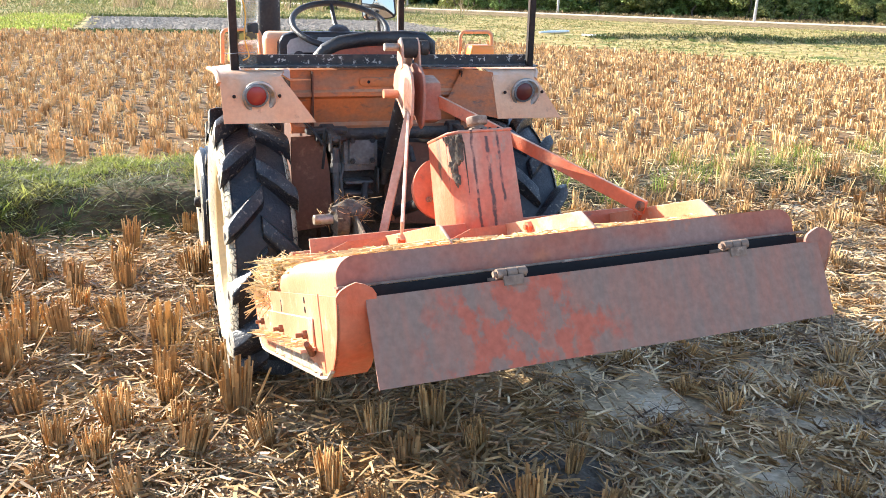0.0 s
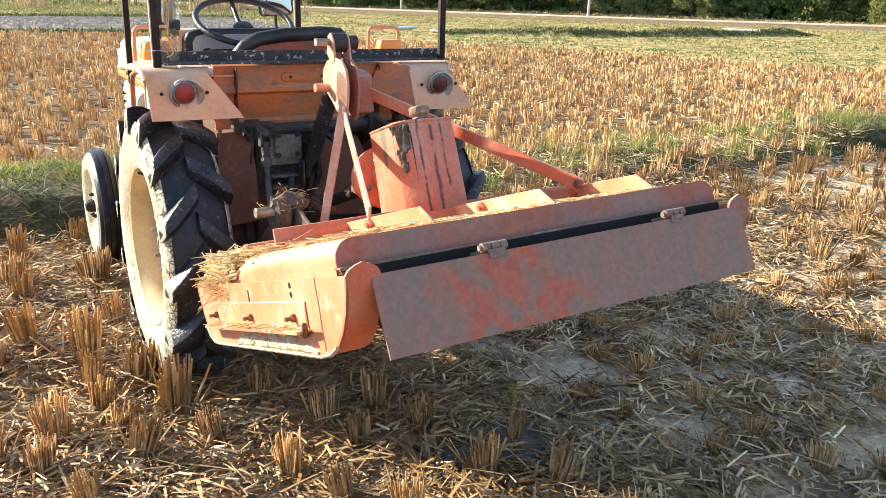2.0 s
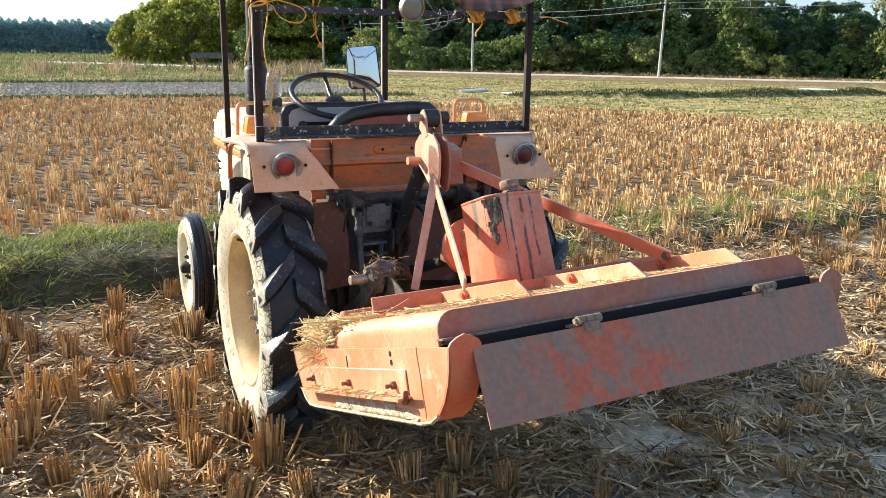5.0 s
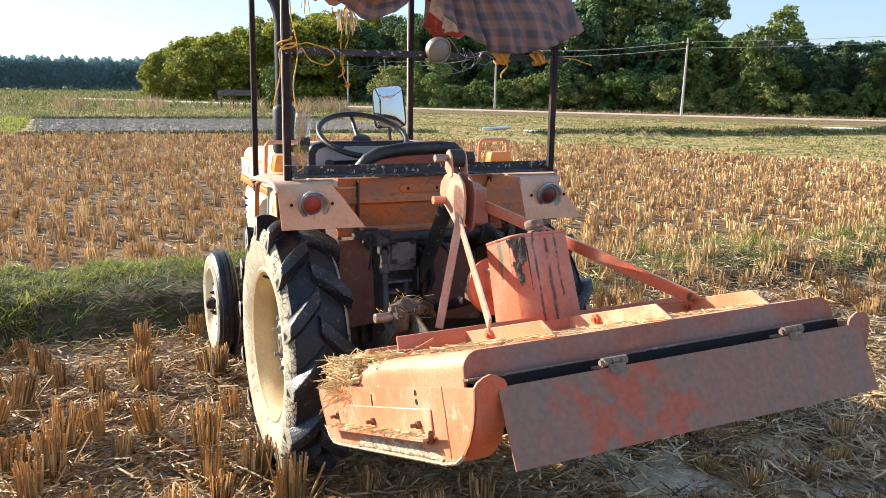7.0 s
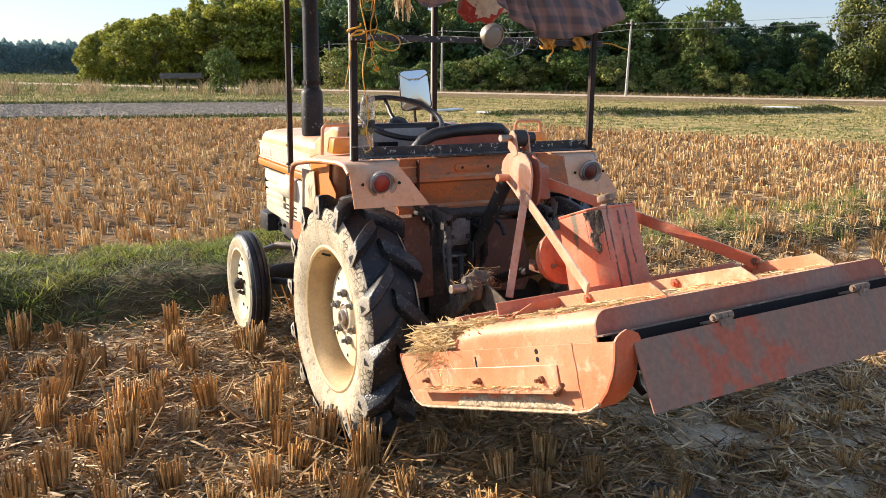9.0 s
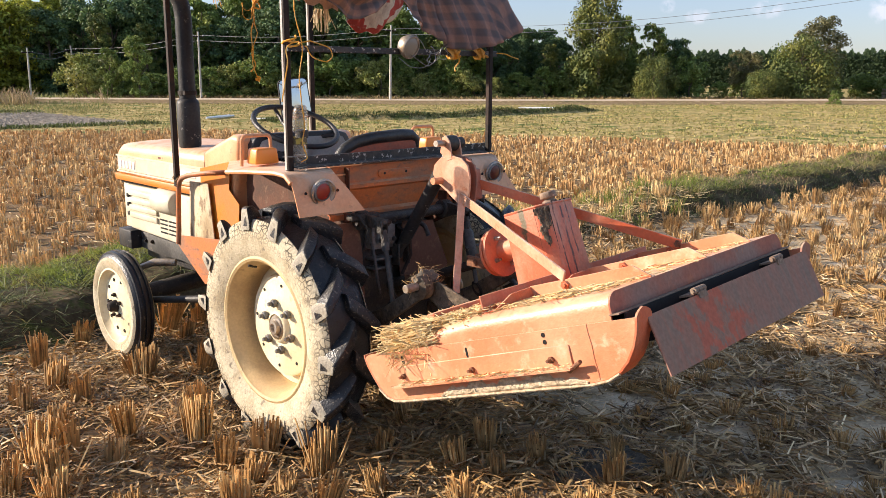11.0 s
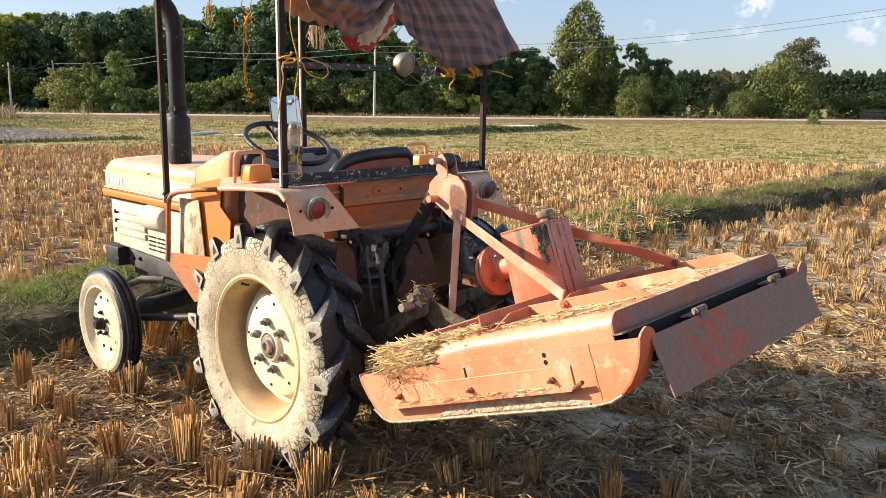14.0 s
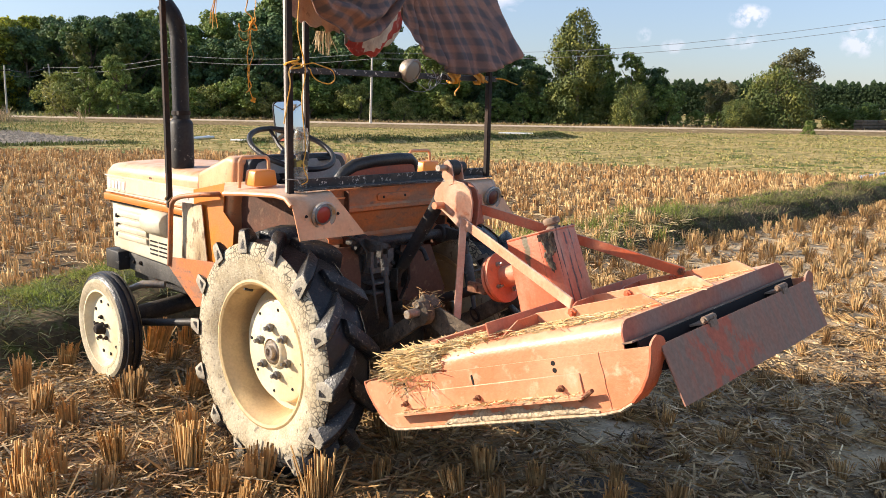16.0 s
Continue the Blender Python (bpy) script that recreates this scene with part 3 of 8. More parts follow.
def prism(bm, pts, a, b, axis="x", m=None):
    """A polygon drawn across an axis and pushed along it from a to b."""
    def at(p, d):
        return {"x": (d, p[0], p[1]), "y": (p[0], d, p[1]), "z": (p[0], p[1], d)}[axis]
    lo, hi = [bm.verts.new(at(p, a)) for p in pts], [bm.verts.new(at(p, b)) for p in pts]
    bm.faces.new(lo)
    bm.faces.new(hi)
    for i in range(len(pts)):
        j = (i + 1) % len(pts)
        bm.faces.new((lo[i], lo[j], hi[j], hi[i]))
    if m:
        bmesh.ops.transform(bm, matrix=m, verts=lo + hi)
    return lo + hi


def tube(bm, pts, r, n=10, cap=True):
    """A round bar along points; r: one radius or one for each point."""
    pts = [Vector(p) for p in pts]
    rs = r if isinstance(r, (list, tuple)) else [r] * len(pts)
    rings, side = [], None
    for i, p in enumerate(pts):
        d = (pts[min(i + 1, len(pts) - 1)] - pts[max(i - 1, 0)]).normalized()
        if side is None:
            side = d.orthogonal().normalized()
        side = (side - d * side.dot(d)).normalized()
        up = d.cross(side)
        rings.append([bm.verts.new(p + (side * math.cos(2 * math.pi * k / n) + up * math.sin(2 * math.pi * k / n)) * rs[i]) for k in range(n)])
    for a, b in zip(rings, rings[1:]):
        for k in range(n):
            bm.faces.new((a[k], a[(k + 1) % n], b[(k + 1) % n], b[k]))
    if cap:
        bm.faces.new(rings[0])
        bm.faces.new(rings[-1])


def lathe(bm, prof, n=40, closed=False):
    """Turns a profile of (along x, radius) round the x axis; radius 0 closes an end; closed: the profile is a ring."""
    rings = []
    for x, r in prof:
        rings.append([bm.verts.new((x, 0, 0))] if r == 0 else
                     [bm.verts.new((x, r * math.cos(2 * math.pi * k / n), r * math.sin(2 * math.pi * k / n))) for k in range(n)])
    pairs = list(zip(rings, rings[1:])) + ([(rings[-1], rings[0])] if closed else [])
    for a, b in pairs:
        for k in range(n):
            q = (a[k % len(a)], a[(k + 1) % len(a)], b[(k + 1) % len(b)], b[k % len(b)])
            bm.faces.new(tuple(dict.fromkeys(q)))


def soften(bm, width=0.004, segments=2, angle=35):
    """Rounds the sharp edges."""
    bmesh.ops.recalc_face_normals(bm, faces=bm.faces)
    edges = [e for e in bm.edges if len(e.link_faces) == 2 and e.calc_face_angle() > radians(angle)]
    bmesh.ops.bevel(bm, geom=edges, offset=width, segments=segments, profile=0.5, affect="EDGES", clamp_overlap=True)
    return bm


def B():
    return bmesh.new()


def sheet(bm, rows, thickness):
    """A skin through rows of points, given a thickness."""
    grid = [[bm.verts.new(p) for p in row] for row in rows]
    for a, b in zip(grid, grid[1:]):
        for k in range(len(a) - 1):
            bm.faces.new((a[k], a[k + 1], b[k + 1], b[k]))
    bmesh.ops.recalc_face_normals(bm, faces=bm.faces)
    bmesh.ops.solidify(bm, geom=bm.faces[:], thickness=thickness)


def arc(cx, cy, r, a0, a1, n):
    return [(cx + r * math.cos(radians(a0 + (a1 - a0) * i / n)), cy + r * math.sin(radians(a0 + (a1 - a0) * i / n))) for i in range(n + 1)]


def bolt(bm, at, axis, r=0.012, h=0.012, stem=0.02):
    """A hexagon bolt head with its stem, looking along an axis."""
    m = Matrix.Translation(at) @ Vector(axis).to_track_quat("X", "Z").to_matrix().to_4x4()
    for rr, a, b, n in ((r, 0, h, 6), (r * 0.5, h, h + stem, 8)):
        prism(bm, [(rr * math.cos(2 * math.pi * k / n), rr * math.sin(2 * math.pi * k / n)) for k in range(n)], a, b, "x", m)

# ---- ground ----
rng = np.random.default_rng(7)


def smooth01(v):
    v = np.clip(v, 0, 1)
    return v * v * (3 - 2 * v)


def bund_mid(x):
    return np.interp(x, (-14, 0, 3, 6, 11, 30), (2.5, 2.35, 2.08, 1.95, 1.82, 1.7))


def bund_height(x):
    return np.interp(x, (-14, 0.2, 1.8, 4.2, 5.2, 6.5, 30), (0.22, 0.21, 0.08, 0.08, 0.12, 0.18, 0.19))


def bund_half(x):
    return np.interp(x, (-14, 0, 3, 30), (0.85, 0.80, 0.62, 0.66))


def bund_share(x, y):
    return np.abs(y - bund_mid(x)) / bund_half(x)


def ground_z(x, y):
    x, y = np.asarray(x, float), np.asarray(y, float)
    rough = 0.010 * np.sin(3.1 * x + 1.7 * np.sin(2.3 * y)) * np.sin(2.7 * y + 0.9 * np.sin(1.9 * x))
    rough += 0.005 * np.sin(9.7 * x + 2.0 * np.sin(5.1 * y)) * np.sin(8.3 * y)
    rough *= np.exp(-(np.hypot(x, y) / 25.0) ** 2)
    bank = bund_height(x) * smooth01((1 - bund_share(x, y)) / 0.42)
    bank *= 1 + 0.18 * np.sin(2.1 * x + 0.6) + 0.10 * np.sin(5.3 * x)
    lumps = np.sin(7.3 * x + 2.2 * np.sin(4.1 * y)) * np.sin(8.9 * y + 1.7 * np.sin(5.7 * x)) + 0.6 * np.sin(13.1 * x + 3 * np.sin(6 * y)) * np.sin(15.7 * y)
    bank += 0.022 * lumps * smooth01((1.05 - bund_share(x, y)) / 0.4) * np.exp(-(np.hypot(x, y) / 14.0) ** 2)
    ridge = 0.19 * np.exp(-((y - np.interp(x, (10, 13, 16, 27), (20.2, 19.3, 17.9, 17.7))) / 0.27) ** 2) * smooth01((x - 11.5) / 1.5) * smooth01((27 - x) / 2)
    return rough + bank + ridge * (1 + 0.3 * np.sin(1.3 * x))


EDGE_X = (-60.0, -3.0, 4.0, 8.5, 11.6, 13.4, 15.6, 18.5)
EDGE_Y = (22.0, 20.8, 19.4, 16.2, 12.6, 8.7, 4.0, 1.9)


def field_edge(x):
    """How far the standing stubble reaches at x."""
    return np.interp(x, EDGE_X, EDGE_Y, right=1.5)


def spread(a, b, step, grow, far):
    mid = list(np.arange(a, b + 1e-6, step))
    hi, lo, s = [mid[-1]], [mid[0]], step
    while hi[-1] < far:
        s *= grow
        hi.append(hi[-1] + s)
        lo.append(lo[-1] - s)
    return np.array(lo[:0:-1] + mid + hi[1:])


def build_ground():
    xs, ys = spread(-4.5, 9.5, 0.14, 1.07, 900), np.union1d(np.union1d(np.round(spread(-3.6, 4.6, 0.14, 1.06, 900), 3), np.arange(1.0, 3.4, 0.07)), np.arange(16.0, 22.0, 0.14))
    gx, gy = np.meshgrid(xs, ys)
    verts = np.stack([gx.ravel(), gy.ravel(), ground_z(gx, gy).ravel()], 1)
    nx = len(xs)
    i, j = np.meshgrid(np.arange(nx - 1), np.arange(len(ys) - 1))
    a = (j * nx + i).ravel()
    faces = np.stack([a, a + 1, a + nx + 1, a + nx], 1)
    cx, cy = verts[faces].mean(1)[:, 0], verts[faces].mean(1)[:, 1]
    wob = 0.25 * np.sin(1.9 * cx + np.sin(cy)) + 0.2 * np.sin(4.1 * cy + 2 * np.sin(0.7 * cx))
    slot = np.zeros(len(faces), int)
    behind = cy > bund_mid(cx)
    slot[behind & (cy < field_edge(cx) + wob)] = 1
    slot[behind & (cy >= field_edge(cx) + wob)] = 4
    slot[(cy > 21.2 + wob) & (cy < 30.5 + wob) & (cx < 9.0 + wob) & (cx > -2.3 + wob)] = 3
    slot[bund_share(cx, cy) < 1.02 + 0.25 * wob] = 2
    slot[(slot == 2) & (cx > 1.5 + wob) & (cx < 5.2 + 2 * wob) & (np.sin(3.1 * cx + 2 * np.sin(2.2 * cy)) > -0.45)] = 1
    slot[(slot == 0) & ((cy < -3.6 + wob) | (cx < -5.0 + wob) | (cx > 9.0 + wob))] = 1
    slot[(cx > 18.0) & (cy > -30) & (cy <= 2.4)] = 4
    me = bpy.data.meshes.new("ground")
    me.from_pydata(verts.tolist(), [], faces.tolist())
    for m in (SOIL, STUBBLE_SOIL, BUND_SOIL, PLOUGH, MEADOW):
        me.materials.append(m)
    me.polygons.foreach_set("material_index", slot.tolist())
    me.polygons.foreach_set("use_smooth", [True] * len(faces))
    return tagged(new("ground", me), "dry harvested rice field with a grassy bank and meadow beyond", "ground", kind="structure")


build_ground()


def build_road():
    line = [(-1, 60.5), (9, 48.5), (18.2, 39.6), (22.6, 35.6), (27.0, 31.4), (31.2, 27.6), (37.5, 23.2), (44.0, 18.9), (51.8, 13.2), (72, 1.0), (105, -16)]
    bm = B()
    rows = []
    for k, (x, y) in enumerate(line):
        a, b = Vector(line[max(k - 1, 0)]), Vector(line[min(k + 1, len(line) - 1)])
        n = (b - a).normalized().orthogonal()
        rows.append([bm.verts.new((x + n.x * w, y + n.y * w, z)) for w, z in ((2.6, -0.01), (1.3, 0.12), (-1.3, 0.12), (-1.9, 0.05), (-4.4, -0.01))])
    for a, b in zip(rows, rows[1:]):
        for k in range(4):
            bm.faces.new((a[k], a[k + 1], b[k + 1], b[k])).material_index = 0 if k == 1 else 1
    ob = new("road", mesh_from(bm, "road", ROAD_DIRT))
    ob.data.materials.append(VERGE)
    return tagged(ob, "pale dirt farm track on a low bank before the trees", "road", kind="structure")


build_road()


def blades(points, height, width, lean, n_each=1, curl=0.0, grow=None, way=None, tip_share=0.35):
    """Verts and faces of many thin upright blades at points (n, 3)."""
    p = np.repeat(np.asarray(points, float), n_each, 0)
    n = len(p)
    h = height[0] + (height[1] - height[0]) * rng.random(n)
    w = width[0] + (width[1] - width[0]) * rng.random(n)
    h = h if grow is None else h * grow
    az = rng.random(n) * 2 * math.pi if way is None else way
    tilt = lean * np.abs(rng.normal(0, 1, n)) if np.isscalar(lean) else lean[0] + (lean[1] - lean[0]) * rng.random(n)
    d = np.stack([np.cos(az) * np.sin(tilt), np.sin(az) * np.sin(tilt), np.cos(tilt)], 1)
    a2 = rng.random(n) * 2 * math.pi
    s = np.stack([np.cos(a2), np.sin(a2), np.zeros(n)], 1)
    tip = p + d * h[:, None]
    if curl:
        tip[:, :2] += (np.stack([np.cos(az), np.sin(az)], 1) * (h * curl * rng.random(n))[:, None])
    mid = p + d * (h * 0.55)[:, None]
    hw = (w / 2)[:, None]
    v = np.stack([p - s * hw, p + s * hw, mid + s * hw * 0.9, mid - s * hw * 0.9, tip + s * hw * tip_share, tip - s * hw * tip_share], 1).reshape(-1, 3)
    base = (np.arange(n) * 6)[:, None]
    f = np.concatenate([base + np.array([0, 1, 2, 3]), base + np.array([3, 2, 4, 5])])
    return v, f


def tufts(xy, each, radius, lean, height, width, curl, lift=-0.005):
    """Grass tufts whose blades fan outwards from each centre."""
    n = len(xy)
    a, r = rng.random(n * each) * 6.283, radius * np.sqrt(rng.random(n * each))
    p = np.repeat(xy, each, 0) + np.stack([r * np.cos(a), r * np.sin(a)], 1)
    grow = np.repeat(0.55 + 0.75 * rng.random(n), each)
    return blades(on_ground(p, lift), height, width, lean, 1, curl=curl, grow=grow, way=a + rng.normal(0, 0.5, n * each))


def stuff(name, v, f, material, label, category):
    me = bpy.data.meshes.new(name)
    me.from_pydata(v.tolist(), [], f.tolist())
    me.materials.append(material)
    return tagged(new(name, me), label, category, kind="stuff")


def stalks(points, length, radius, lean, az=None, tilt=None):
    """Three-sided straw stalks from points: verts and faces."""
    p = np.asarray(points, float)
    n = len(p)
    ln = length[0] + (length[1] - length[0]) * rng.random(n)
    r = radius[0] + (radius[1] - radius[0]) * rng.random(n)
    az = rng.random(n) * 2 * math.pi if az is None else az
    tilt = lean * np.abs(rng.normal(0, 1, n)) if tilt is None else tilt
    d = np.stack([np.cos(az) * np.sin(tilt), np.sin(az) * np.sin(tilt), np.cos(tilt)], 1)
    s = np.cross(d, np.where(np.abs(d[:, 2:]) > 0.9, [[1.0, 0, 0]], [[0, 0, 1.0]]))
    s /= np.linalg.norm(s, axis=1)[:, None]
    u = np.cross(d, s)
    ring = [(s * math.cos(k * 2.0944) + u * math.sin(k * 2.0944)) * r[:, None] for k in range(3)]
    top = p + d * ln[:, None]
    v = np.stack([p + ring[0], p + ring[1], p + ring[2], top + ring[0] * 0.85, top + ring[1] * 0.85, top + ring[2] * 0.85], 1).reshape(-1, 3)
    b = (np.arange(n) * 6)[:, None]
    quads = np.concatenate([b + np.array(q) for q in ((0, 1, 4, 3), (1, 2, 5, 4), (2, 0, 3, 5))])
    return v, quads, b + np.array([3, 4, 5])


# positions where single stubble clumps stand round the tractor
CLUMPS = [(-0.91, 1.28), (-0.97, 0.92), (-0.61, 1.52), (-0.63, 0.80), (-0.94, 0.66), (-1.17, 0.76), (-0.62, 0.72), (-0.38, 0.61), (-0.96, 0.16),
          (-1.13, 0.45), (-1.18, 0.17), (-1.10, -0.05), (-0.79, -0.11), (-0.80, -0.34), (-1.31, 0.12), (-0.63, 0.16), (-0.64, -0.36), (1.72, -1.15),
          (1.96, -1.18), (1.69, -1.44), (1.32, -1.40), (2.12, -1.33), (1.30, -1.14), (1.05, -1.12), (0.72, -1.18), (0.76, -1.35), (1.35, -1.64),
          (1.04, -1.66), (1.09, -1.88), (1.69, -1.67), (0.44, -1.13), (1.04, -1.42), (2.21, -1.45), (2.58, -1.16), (3.00, -1.12), (0.84, -1.67),
          (-0.31, -0.68), (-0.58, -0.66), (0.02, -0.92)]


# ---- tractor ----
tractor = thing("tractor", Matrix.Identity(4), "small old faded-orange farm tractor with cream wheels, parked on rice stubble", "tractor")


def T(name, bm, material, label="", parent=None, smooth=40):
    return part(name, bm, material, parent or tractor, label, smooth)


def holder(name, m, parent, label=""):
    """An empty part that carries sub-parts."""
    ob = new(name)
    ob.empty_display_size = 0.05
    ob.parent, ob.matrix_basis = parent, m
    return tagged(ob, label) if label else ob


def rear_tyre():
    bm = B()
    half = [(0.0, 0.442), (0.05, 0.440), (0.092, 0.430), (0.106, 0.405), (0.111, 0.365), (0.104, 0.320), (0.086, 0.286), (0.066, 0.277)]
    lathe(bm, [(-x, r) for x, r in reversed(half)] + half[1:], 72, closed=True)
    return bm


def tyre_lug(side):
    """One slanting tread bar, tapered up from the carcass, with a dusty outer end and a pocket in it."""
    bm = B()
    rings = []
    for u in (0.0, 0.10, 0.30, 0.55, 0.8, 1.0):
        x = side * (0.1215 - 0.128 * u)
        ang = -0.27 * u ** 1.15
        top, low = 0.473 + 0.017 * math.sin(math.pi * min(1, u * 0.9 + 0.12)), 0.396 if u == 0 else 0.425
        w0, w1 = 0.068 + 0.022 * min(1, 3 * u), 0.034 + 0.024 * min(1, 3 * u)
        ring = []
        for r, w in ((low, w0), (top, w1)):
            for s in (-1, 1):
                t = ang + s * w / 2 / r
                ring.append(bm.verts.new((x - (0.008 * side if r > 0.45 and u == 0 else 0), r * math.cos(t), r * math.sin(t))))
        rings.append(ring)
    for a, b in zip(rings, rings[1:]):
        for i, j in ((0, 1), (1, 3), (3, 2), (2, 0)):
            bm.faces.new((a[i], a[j], b[j], b[i]))
    for r in (rings[0], rings[-1]):
        bm.faces.new((r[0], r[1], r[3], r[2]))
    soften(bm, 0.006, 2, 40)
    for f in bm.faces:
        f.material_index = 1 if side * f.calc_center_median().x > 0.1120 and side * f.normal.x > 0.3 else 0
    pocket = [(r * math.cos(t), r * math.sin(t)) for r, t in ((0.414, -0.030), (0.414, 0.040), (0.450, 0.018), (0.450, 0.004))]
    x0, x1 = side * 0.1120, side * 0.1215
    lo = [bm.verts.new((x0, y, z)) for y, z in pocket]
    hi = [bm.verts.new((x1 - side * (0.001 if k < 2 else 0.0052), y, z)) for k, (y, z) in enumerate(pocket)]
    caps = [bm.faces.new(lo), bm.faces.new(hi)] + [bm.faces.new((lo[k], lo[(k + 1) % 4], hi[(k + 1) % 4], hi[k])) for k in range(4)]
    for f in caps:
        f.material_index = 2
    return bm


def sidewall_ring(profile, n=72):
    bm = B()
    lathe(bm, profile + [(x * 0.97, r) for x, r in reversed(profile)], n, closed=True)
    return bm


def rear_wheel():
    w = holder("rear_wheel", pose(-0.473, -0.265, 0.484), tractor, "tall rear wheel with chevron tyre and cream rim")
    T("tyre", rear_tyre(), RUBBER, "black tractor tyre carcass", w, 30)
    for side in (-1, 1):
        lug = T("lug", tyre_lug(side), LUG_RUBBER, "", w, 30)
        lug.data.materials.append(LUG_END)
        lug.data.materials.append(RUBBER)
        for k in range(14):
            m = Matrix.Rotation(math.radians(k * 360 / 14 + (0 if side < 0 else 12.9) + 5), 4, "X")
            if k:
                share(lug, m)
            else:
                lug.matrix_basis = m
    for s in (-1, 1):
        bm = sidewall_ring([(s * 0.0930, 0.437), (s * 0.1030, 0.424), (s * 0.1105, 0.404), (s * 0.1140, 0.365), (s * 0.1070, 0.320), (s * 0.0900, 0.287)])
        T("sidewall", bm, SIDEWALL, "sidewall caked with pale dried mud", w, 30)
    bm = B()
    prof = [(-0.094, 0.292), (-0.097, 0.284), (-0.092, 0.274), (-0.078, 0.268), (-0.066, 0.258), (-0.03, 0.250), (0.03, 0.246), (0.066, 0.256), (0.078, 0.268), (0.094, 0.276), (0.096, 0.290)]
    lathe(bm, prof + [(x * 0.92, r + 0.007) for x, r in reversed(prof)], 72, closed=True)
    T("rim", bm, CREAM_RIM, "deep dusty cream rim", w)
    bm = B()
    prof = [(-0.034, 0.052), (-0.030, 0.062), (-0.016, 0.070), (-0.016, 0.128), (-0.013, 0.134), (-0.013, 0.188), (-0.006, 0.203), (0.030, 0.214), (0.034, 0.246)]
    lathe(bm, prof + [(x + 0.008, r) for x, r in reversed(prof)], 60, closed=True)
    T("wheel_disc", bm, CREAM, "cream pressed-steel wheel disc", w)
    bm = B()
    lathe(bm, [(-0.040, 0.0), (-0.040, 0.014), (-0.050, 0.017), (-0.050, 0.027), (-0.036, 0.031), (-0.036, 0.042), (-0.028, 0.048), (0.02, 0.056)], 32)
    T("hub", bm, STEEL, "worn hub with axle end", w)
    bm = B()
    tube(bm, [(-0.05, 0.10, 0.231), (-0.085, 0.104, 0.240)], [0.006, 0.0045], 8)
    T("valve_stem", bm, BLACK_SOFT, "black valve stem", w)
    for k in range(6):
        a = 2 * math.pi * k / 6 + 0.3
        bm = B()
        bolt(bm, (-0.018, 0.094 * math.cos(a), 0.094 * math.sin(a)), (-1, 0, 0), 0.018, 0.018, 0.018)
        T("wheel_bolt", soften(bm, 0.002, 1), CAST_GREY, "greasy grey wheel bolt", w)
    for k in range(8):
        a = 2 * math.pi * k / 8 + 0.1
        bm = B()
        prism(bm, arc(0.168 * math.cos(a), 0.168 * math.sin(a), 0.0065, 0, 330, 11), -0.0150, -0.0120)
        T("disc_hole", bm, DARK_HOLE, "", w)
    return w


left_rear = rear_wheel()
copy_thing(left_rear, pose(0.473, -0.265, 0.484, 0, 0, 180))


def front_wheel():
    w = holder("front_wheel", pose(-0.512, 1.165, 0.288), tractor, "narrow ribbed front wheel with cream disc")
    bm = B()
    half = [(0.0, 0.288), (0.006, 0.288), (0.008, 0.278), (0.020, 0.277), (0.022, 0.285), (0.034, 0.282), (0.036, 0.271), (0.046, 0.262), (0.055, 0.240), (0.054, 0.215), (0.044, 0.196), (0.03, 0.19)]
    lathe(bm, [(-x, r) for x, r in reversed(half)] + half[1:], 64, closed=True)
    T("tyre", bm, RUBBER, "black ribbed front tyre", w, 30)
    for s in (-1, 1):
        T("sidewall", sidewall_ring([(s * 0.0500, 0.254), (s * 0.0580, 0.240), (s * 0.0568, 0.215), (s * 0.0470, 0.197)], 64), SIDEWALL, "dusty tyre sidewall", w, 30)
    bm = B()
    prof = [(-0.050, 0.200), (-0.052, 0.190), (-0.040, 0.184), (-0.028, 0.176), (-0.018, 0.165), (-0.020, 0.120), (-0.034, 0.085), (-0.036, 0.0)]
    lathe(bm, prof, 56)
    T("rim", bm, CREAM, "cream wheel disc chipped to bare metal", w)
    bm = B()
    lathe(bm, [(-0.078, 0.0), (-0.078, 0.018), (-0.070, 0.026), (-0.036, 0.032)], 28)
    T("hub", bm, RUST_STEEL, "rusty hub cap", w)
    for k in range(5):
        a = 2 * math.pi * k / 5 + 0.2
        bm = B()
        bolt(bm, (-0.036, 0.058 * math.cos(a), 0.058 * math.sin(a)), (-1, 0, 0), 0.011, 0.010, 0.010)
        T("wheel_bolt", bm, RUST_STEEL, "", w)
    for k in range(10):
        a = 2 * math.pi * k / 10
        bm = B()
        prism(bm, arc(0.135 * math.cos(a), 0.135 * math.sin(a), 0.009, 0, 330, 9), -0.0235, -0.018)
        T("disc_hole", bm, DARK_HOLE, "", w)
    return w


left_front = front_wheel()
copy_thing(left_front, pose(0.512, 1.165, 0.288, 0, 0, 180))

# front axle, frame and engine
bm = B()
tube(bm, [(-0.46, 1.165, 0.30), (-0.36, 1.165, 0.33), (0, 1.165, 0.36), (0.36, 1.165, 0.33), (0.46, 1.165, 0.30)], [0.03, 0.045, 0.05, 0.045, 0.03], 14)
T("front_axle", bm, GREASE, "greasy black front axle beam")
bm = B()
tube(bm, [(-0.42, 1.0, 0.33), (-0.30, 0.55, 0.40), (-0.24, 0.25, 0.45)], 0.018, 10)
T("drag_link", bm, BLACK, "black steering rod")
bm = B()
tube(bm, [(-0.43, 1.17, 0.30), (-0.43, 1.17, 0.46), (-0.36, 1.10, 0.50), (-0.28, 1.02, 0.50)], 0.02, 10)
T("steering_arm", bm, STEEL, "worn steering arm")
